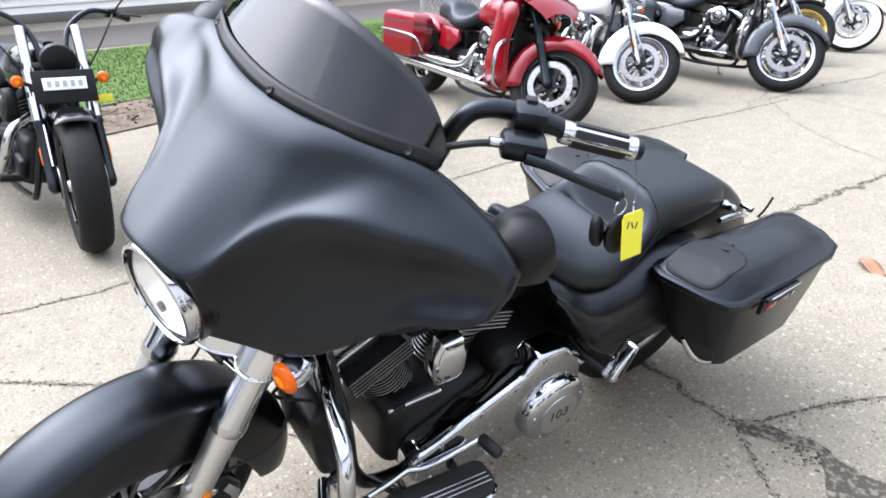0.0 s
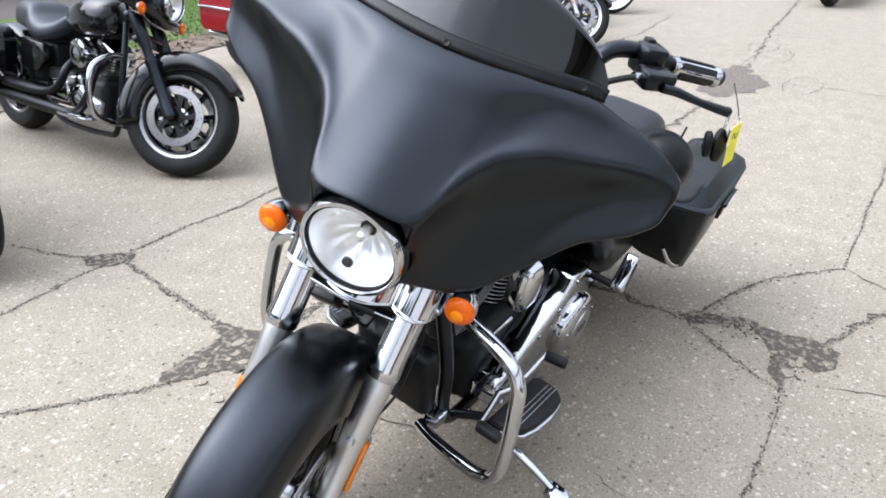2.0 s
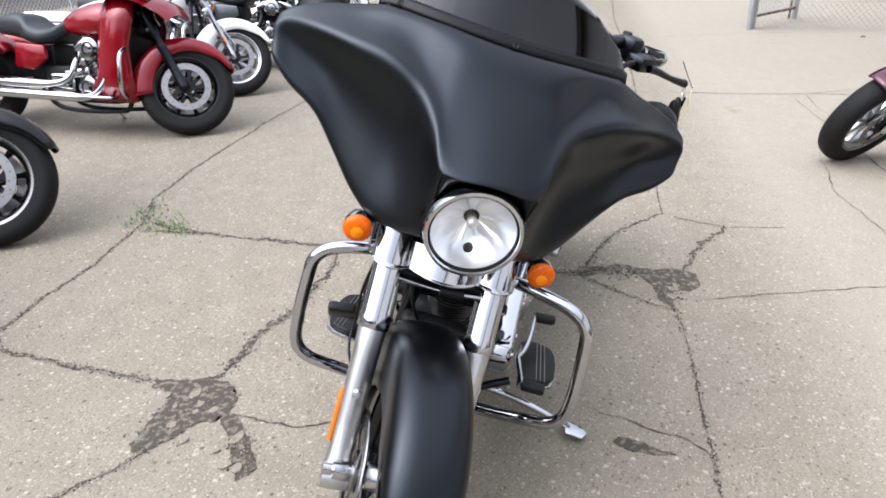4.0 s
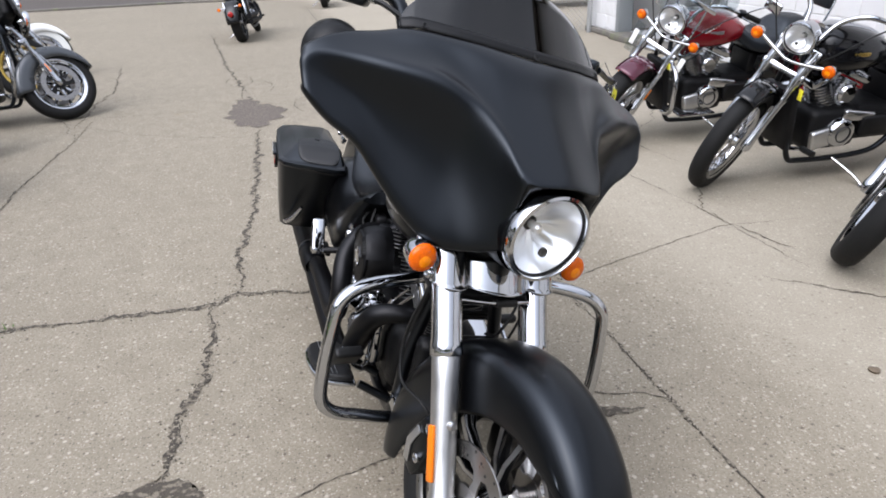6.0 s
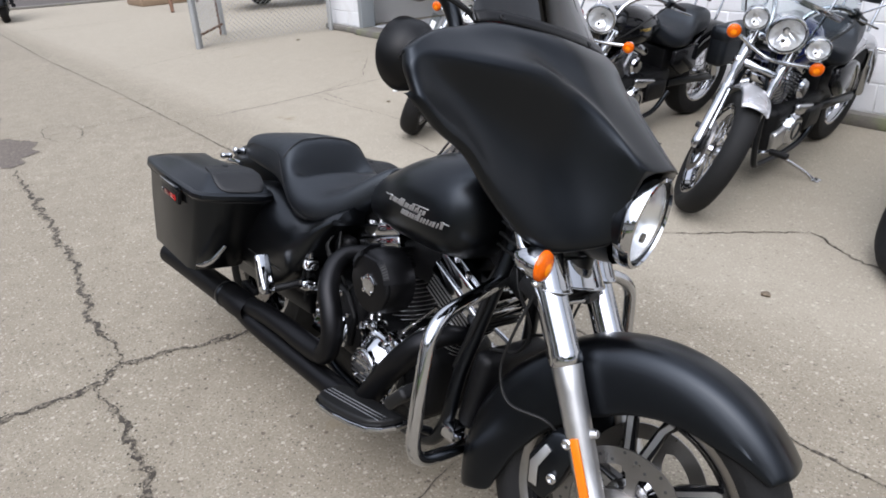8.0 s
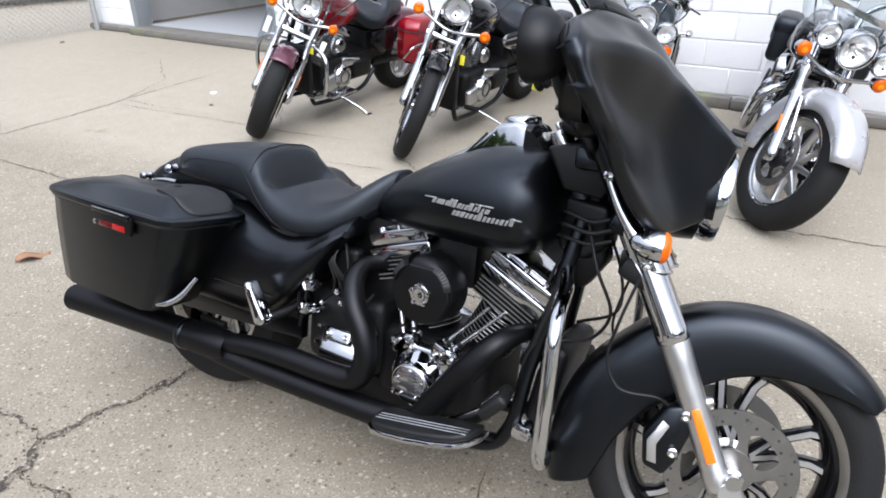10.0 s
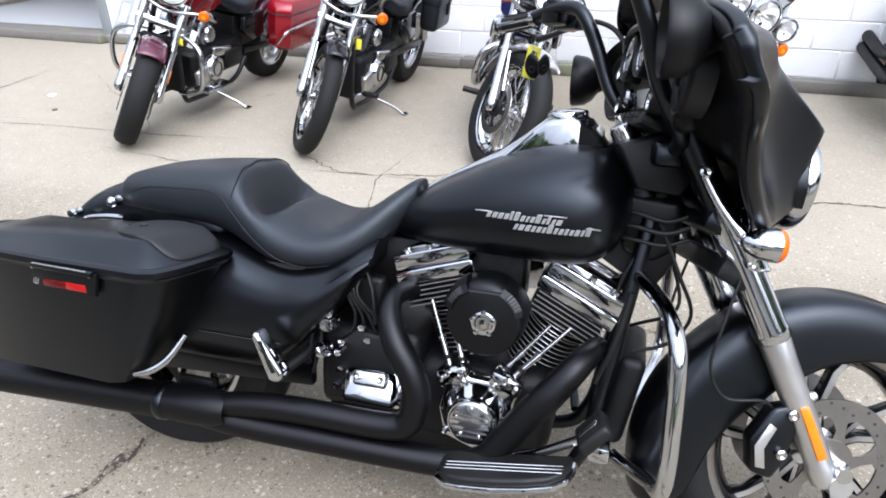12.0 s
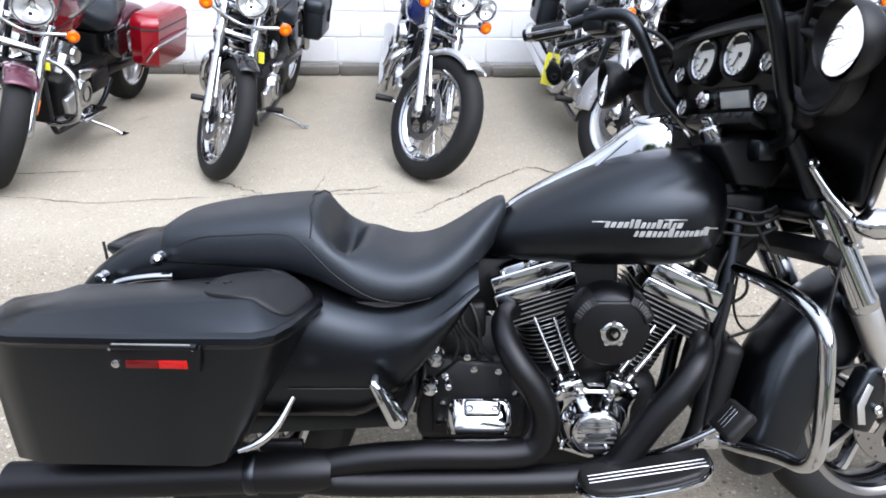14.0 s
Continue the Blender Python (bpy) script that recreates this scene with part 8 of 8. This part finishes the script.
    rf_ = p("rear_fender", fender_bm(ra, R + 0.05, 0.105, 40, 178, [(0, 0.05), (0.5, 0.09), (1, 0.05)], 24), fender if not nose_mat else tank, sharp=60)
    thick(rf_, 0.004, 0.0)
    p("tail_lamp", lathe([(0.04, 0), (0.042, 0.03), (0.02, 0.045), (0, 0.046)], ra + V((-0.36, 0, 0.16)), (-1, 0, 0.2), 20), "red_lens")
    for s in (-1, 1):
        signal(root, ra + V((-0.30, s * 0.17, 0.26)), 0.028, (-1, 0, 0), None, ra + V((-0.24, s * 0.06, 0.26)), "amber")
        p("swingarm", rbox((0.55, 0.03, 0.05), ra + V((0.26, s * 0.115, 0.02)), 0.008, (0, -4, 0)), "satin")
        if bags == "hard":
            bg_ = p("saddlebag", loft([[V((ra.x + 0.02 + x * w, s * (0.26 + y * w), z)) for x, y in ((-0.30, -0.09), (0.26, -0.09), (0.30, 0), (0.25, 0.10), (-0.26, 0.11), (-0.31, 0.05))] for z, w in ((0.33, 0.80), (0.36, 0.94), (0.50, 1.0), (0.62, 1.02), (0.66, 0.97), (0.69, 0.80), (0.70, 0.5))]), bag_mat, lab="hard saddlebag", sharp=40)
            p("bag_seam", loft([[V((ra.x + 0.02 + x * w, s * (0.26 + y * w), z)) for x, y in ((-0.30, -0.09), (0.26, -0.09), (0.30, 0), (0.25, 0.10), (-0.26, 0.11), (-0.31, 0.05))] for z, w in ((0.598, 1.024), (0.604, 1.03), (0.610, 1.024))], True, False), "ink", bg_)
            p("bag_rail", tube([(ra.x + 0.36, s * 0.30, 0.40), (ra.x + 0.33, s * 0.37, 0.50), (ra.x + 0.05, s * 0.39, 0.52), (ra.x - 0.24, s * 0.38, 0.52)], 0.009, 8), "chrome", bg_)
        if bags == "leather":
            bg_ = p("saddlebag", rbox((0.36, 0.14, 0.26), (ra.x + 0.05, s * 0.23, 0.60), 0.04, seg=3), "leather", lab="black leather saddlebag", sharp=50)
            p("bag_flap", rbox((0.37, 0.155, 0.12), (ra.x + 0.05, s * 0.232, 0.69), 0.045, seg=3), "leather", bg_)
            p("strap", rbox((0.03, 0.165, 0.16), (ra.x + 0.0, s * 0.234, 0.65), 0.01), "hose", bg_)
    if seat_back:
        p("sissy_bar", tube([ra + V((0.10, -0.10, 0.42)), ra + V((0.02, -0.09, 0.66)), ra + V((0.0, 0, 0.74)), ra + V((0.02, 0.09, 0.66)), ra + V((0.10, 0.10, 0.42))], 0.009, 10), "chrome")
        p("back_pad", rbox((0.05, 0.20, 0.14), ra + V((0.045, 0, 0.64)), 0.025, (0, -8, 0), 3), "leather")
    p("battery_cover", rbox((0.30, 0.22, 0.24), (x0 - 0.74, 0, 0.50), 0.02), "engine")
    # stand, on the left
    p("side_stand", tube([(x0 - 0.30, 0.12, 0.16), (x0 - 0.36, 0.26, 0.10), (x0 - 0.38, 0.33, 0.062)], 0.010, 10), "chrome_dull")
    p("stand_foot", rbox((0.06, 0.04, 0.008), (x0 - 0.385, 0.345, 0.062), 0.003), "chrome_dull")
    if card:
        p("inspection_tag", rbox((0.004, 0.032, 0.062), (x0 + 0.09, 0.16, 0.60), 0.002), "yellow")
    if plate_front:
        pl = p("number_plate", rbox((0.010, 0.26, 0.15), lc + V((0.10, 0, -0.10)), 0.006, (0, -20, 0)), "plastic", fk, "covered plate with plain dark bars", f=True)
        p("plate_card", rbox((0.004, 0.18, 0.055), lc + V((0.112, 0, -0.085)), 0.002, (0, -20, 0)), "paper", pl, f=True)
        for k in range(5):
            p("plate_bar", rbox((0.002, 0.018, 0.028), lc + V((0.116, -0.064 + k * 0.032, -0.084)), 0, (0, -20, 0)), "lcd", pl, f=True)
        # bright risers over the fork tubes, a round mirror, a tag on the bar
        for s in (-1, 1):
            a = axle + V((-0.012, s * fy, -0.01))
            p("upper_tube", lathe([(0.032, 0.33), (0.032, 0.52), (0.024, 0.53), (0.024, top_z + 0.24)], a, up, 20), "chrome", fk, f=True)
        m0 = axle + up * (top_z + 0.22) + V((-0.10, -0.36, 0.02))
        p("mirror", lathe([(0.0, 0.022), (0.030, 0.018), (0.046, 0.004), (0.048, -0.004), (0.0, -0.006)], m0, (0.9, -0.2, 0.1), 24), "chrome", hb, f=True)
        p("mirror_stem", tube([m0, m0 + V((-0.03, 0.06, 0.01)), m0 + V((-0.05, 0.10, 0.05))], 0.006, 8), "chrome", hb, f=True)
        p("paper_tag", rbox((0.004, 0.09, 0.035), axle + up * 0.42 + V((0.02, 0.17, 0.0)), 0.001, (0, 0, 12)), "yellow", fk, f=True)
    return root


# row along the block wall
moto("dark red cruiser with purple front fender and red hard bags", (-2.00, 2.18), 269, 38, rake=33, tank="red", fender="maroon", side="gloss", bags="hard", bag_mat="red", style="cast", rim_mat="alu", screen=True, guard=True, card=True, R=0.325, tw=0.135, rim=0.22, radiator=True, tank_logo="silver", lamp_r=0.10)
moto("black cruiser with wire wheels and leather saddlebags", (-0.845, 2.28), 269, 34, tank="gloss", fender="gloss", bags="leather", style="wire", R=0.335, tw=0.10, rim=0.255, radiator=True, tank_logo="gold", card=True, lamp_r=0.085)
moto("silver and blue cruiser with wire wheels and three lamps", (0.28, 2.25), 273, 36, tank="blue", fender="silver_paint", bags=None, style="wire", R=0.335, tw=0.115, rim=0.245, screen=True, spots=True, seat_back=True, lamp_r=0.088)
moto("silver cruiser with chrome fork, windshield and spot lamps", (1.31, 2.19), 272, 34, tank="gloss", fender="silver_paint", bags="leather", style="cast", rim_mat="alu", R=0.33, tw=0.125, rim=0.225, screen=True, spots=True, wide_fender=True, lamp_z=0.865)
moto("black motorcycle with orange cast wheels and orange trim", (2.62, 2.75), 268, 20, tank="gloss", fender="gloss", bags=None, style="cast", rim_mat="orange", lip="orange", R=0.31, tw=0.12, rim=0.23, fork_low="satin", fork_up="satin", seat_back=False, rake=25, big_signals=False, exhaust="satin_rough")
# row along the lawn
moto("black stripped-down motorcycle with tall bars and a covered plate", (1.24, -2.17), 99, -13, tank="gloss", fender="gloss", bags=None, style="cast", rim_mat="gloss", lip="gloss", R=0.33, tw=0.15, rim=0.215, fork_low="satin", fork_up="chrome", seat_back=False, plate_front=True, dark=True, bar_mat="satin", lamp_r=0.06, lamp_z=0.88, big_signals=False, disc=0.10, exhaust="chrome_dull")
moto("black touring motorcycle with hard saddlebags, chrome guards and fairing", (0.02, -2.38), 90, 30, tank="gloss", fender="gloss", bags="hard", bag_mat="gloss", style="cast", rim_mat="gloss", lip="steel", R=0.325, tw=0.13, rim=0.225, fork_low="satin", fork_up="satin", batwing=True, guard=True, wide_fender=True, disc=0.165, heavy_fork=True, seat_back=False, exhaust="satin_rough")
moto("candy red touring motorcycle with hard bags and low fairing", (-1.96, -2.40), 87, 34, tank="red", fender="red", side="red", bags="hard", bag_mat="red", style="cast", rim_mat="gloss", lip="gloss", R=0.335, tw=0.145, rim=0.225, fork_low="satin", fork_up="satin", batwing=True, guard=True, wide_fender=True, disc=0.172, heavy_fork=True, WB=1.72, seat_back=False, lowers=True)
moto("white pearl touring motorcycle with chrome fork and wheels", (-3.22, -2.62), 88, 34, tank="white", fender="white", side="white", bags="hard", bag_mat="white", style="cast", rim_mat="alu", lip="chrome", R=0.325, tw=0.13, rim=0.225, screen=True, guard=True, wide_fender=True, disc=0.165)
moto("charcoal grey touring motorcycle with black fairing and many-spoked wheels", (-4.60, -2.10), 92, 30, tank="gloss", fender="grey", side="grey", bags="hard", bag_mat="grey", style="cast", rim_mat="chrome", lip="chrome", R=0.325, tw=0.13, rim=0.235, batwing=True, guard=True, wide_fender=True, disc=0.168, seat_back=False, engine_mat="engine", exhaust="satin_rough")
moto("dark motorcycle with gold wire rims", (-5.95, -2.72), 92, 30, tank="gloss", fender="gloss", bags=None, style="wire", rim_mat="gold", lip="gold", R=0.335, tw=0.11, rim=0.245)
moto("cream and black cruiser with whitewall tyres", (-7.20, -2.80), 92, 28, tank="white", fender="white", bags="leather", style="wire", rim_mat="chrome", whitewall=True, R=0.33, tw=0.12, rim=0.205, wide_fender=True)
# two seen from behind, far across the lot
moto("small black motorcycle parked facing away, red tail lamp", (-11.20, -0.15), 170, 15, tank="red", fender="gloss", bags=None, style="cast", rim_mat="gloss", lip="gloss", WB=1.5, R=0.32, tw=0.12, rim=0.22, fork_low="satin", fork_up="satin", seat_back=False, group="motorcycles across the lot", exhaust="satin_rough")
moto("small dark motorcycle parked across the lot", (-16.93, 1.80), 172, 15, tank="gloss", fender="gloss", bags=None, style="cast", rim_mat="gloss", lip="gloss", WB=1.5, R=0.32, tw=0.12, rim=0.22, fork_low="satin", fork_up="satin", seat_back=False, group="motorcycles across the lot", exhaust="satin_rough")
moto("dark cruiser parked at the far edge of the lot", (-19.3, -10.6), 172, 15, tank="gloss", fender="gloss", bags=None, style="cast", rim_mat="gloss", WB=1.55, seat_back=False, group="motorcycles across the lot")


# ---- far things beyond the fence, small things on the ground ----
def far_trailer():
    root = thing("boat_trailer", "purple flatbed trailer with white-rimmed wheels", "trailer", pose(-12.9, 6.2, 0, 0, 0, 68))
    part("deck", rbox((4.2, 1.5, 0.10), (1.4, -0.6, 0.62), 0.02), "maroon", root)
    part("side_rail", rbox((4.2, 0.06, 0.18), (1.4, 0.16, 0.74), 0.01), "maroon", root)
    for x in (0.0, 1.75):
        w_ = part("wheel", lathe([(0.02, -0.09), (0.17, -0.09), (0.18, -0.06), (0.17, 0.07), (0.05, 0.08)], (x, 0.0, 0.30), (0, 1, 0), 28), "whitewall", root)
        part("tyre", tyre_bm((x, 0.0, 0.30), 0.30, 0.19, 0.17, 36), "rubber", w_)
    part("drawbar", rbox((1.6, 0.08, 0.08), (4.1, -0.6, 0.50), 0.01), "rust", root)


def swing_frame():
    root = thing("steel_stand", "rusty steel A-frame stand round a wooden post", "stand", pose(-15.2, 4.9, 0, 0, 0, 0))
    for x, y in ((1.7, -0.5), (-0.1, 0.75), (-2.0, -0.3), (-1.2, 0.9)):
        part("leg", tube([(x, y, 0.0), (x * 0.35, y * 0.35, 1.9)], 0.04, 8, smooth=False), "rust", root)
    part("beam", tube([(-1.2, 0, 1.9), (1.2, 0, 1.9)], 0.05, 8, smooth=False), "rust", root)
    part("post", lathe([(0.22, 0), (0.19, 0.3), (0.17, 2.6)], (-1.0, 0.1, 0), (0, 0, 1), 14), "wood", root)
    part("planter", rbox((1.1, 1.1, 0.18), (-1.0, 0.1, 0.09), 0.02), "wood", root)


far_trailer()
swing_frame()
flat("far_road", [(-60, -40), (-20.5, -40), (-20.2, -2), (-18.8, 3.2), (-18.0, 9), (-18.0, 40), (-60, 40)], 0.006, "asphalt", "grey street beyond the lot", "road")


def kerb():
    root = thing("kerb", "low concrete kerb along the street", "kerb", None, kind="structure")
    pts = [(-20.4, -40), (-20.1, -2), (-18.7, 3.2), (-17.9, 9), (-17.9, 30)]
    for a, b in zip(pts, pts[1:]):
        a, b = V((*a, 0)), V((*b, 0))
        d = (b - a).normalized()
        s = V((-d.y, d.x, 0)) * 0.1
        part("kerb_stone", prism([a - s, a + s, a + s + V((0, 0, 0.06)), a - s + V((0, 0, 0.06))], b - a, 0.01), "curb", root)


kerb()


def unseen_trees():
    """Far trees, carried unseen all round the lot to darken the horizon in reflections."""
    rng = random.Random(31)
    for k in range(40):
        a = radians(k * 360 / 40 + rng.uniform(-4, 4))
        r = rng.uniform(36, 50)
        x, y = math.cos(a) * r, math.sin(a) * r
        h = rng.uniform(11, 15)
        root = thing("tree", "broad green tree out of view, darkens the horizon in reflections", "tree", pose(x, y, 0, 0, 0, rng.uniform(0, 360)), "distant trees")
        part("trunk", tube([(0, 0, 0), (0.1, 0.05, h * 0.3), (0.0, 0.1, h * 0.6)], [0.35, 0.28, 0.12], 8), "wood", root)
        vs, fs = [], []
        for _ in range(800):
            u, v_ = rng.uniform(0, 6.28), rng.uniform(-1, 1)
            rr = (rng.random() ** 0.45) * h * 0.36
            q = V((math.cos(u) * math.sqrt(1 - v_ * v_) * rr, math.sin(u) * math.sqrt(1 - v_ * v_) * rr, h * 0.66 + v_ * rr * 0.9))
            d1 = V((rng.gauss(0, 1), rng.gauss(0, 1), rng.gauss(0, 1))).normalized() * rng.uniform(0.3, 0.8)
            d2 = V((rng.gauss(0, 1), rng.gauss(0, 1), rng.gauss(0, 1))).normalized() * rng.uniform(0.3, 0.8)
            i = len(vs)
            vs += [q - d1, q + d2, q + d1, q - d2]
            fs.append((i, i + 1, i + 2, i + 3))
        me = bpy.data.meshes.new("crown")
        me.from_pydata(vs, [], fs)
        me.materials.append(M["grass"])
        o = new("crown", me)
        o.parent = root


unseen_trees()


def pebbles():
    rng = random.Random(77)
    for k, (x, y, r) in enumerate(((1.05, 1.62, 0.022), (-3.3, 2.9, 0.03), (-7.25, 4.0, 0.03), (-3.0, 2.6, 0.02))):
        bm = bmesh.new()
        bmesh.ops.create_icosphere(bm, subdivisions=2, radius=r)
        for v in bm.verts:
            v.co *= rng.uniform(0.8, 1.15)
            v.co.z = max(-0.2 * r, v.co.z * 0.4)
        ob = part("loose_stone" if k != 1 else "paper_scrap", bm, "soil" if k != 1 else "paper")
        ob.matrix_world = pose(x, y, 0.2 * r + 0.001)
        tagged(ob, "small clod of dirt on the concrete" if k != 1 else "small white scrap of paper on the concrete", "clod" if k != 1 else "litter")


pebbles()
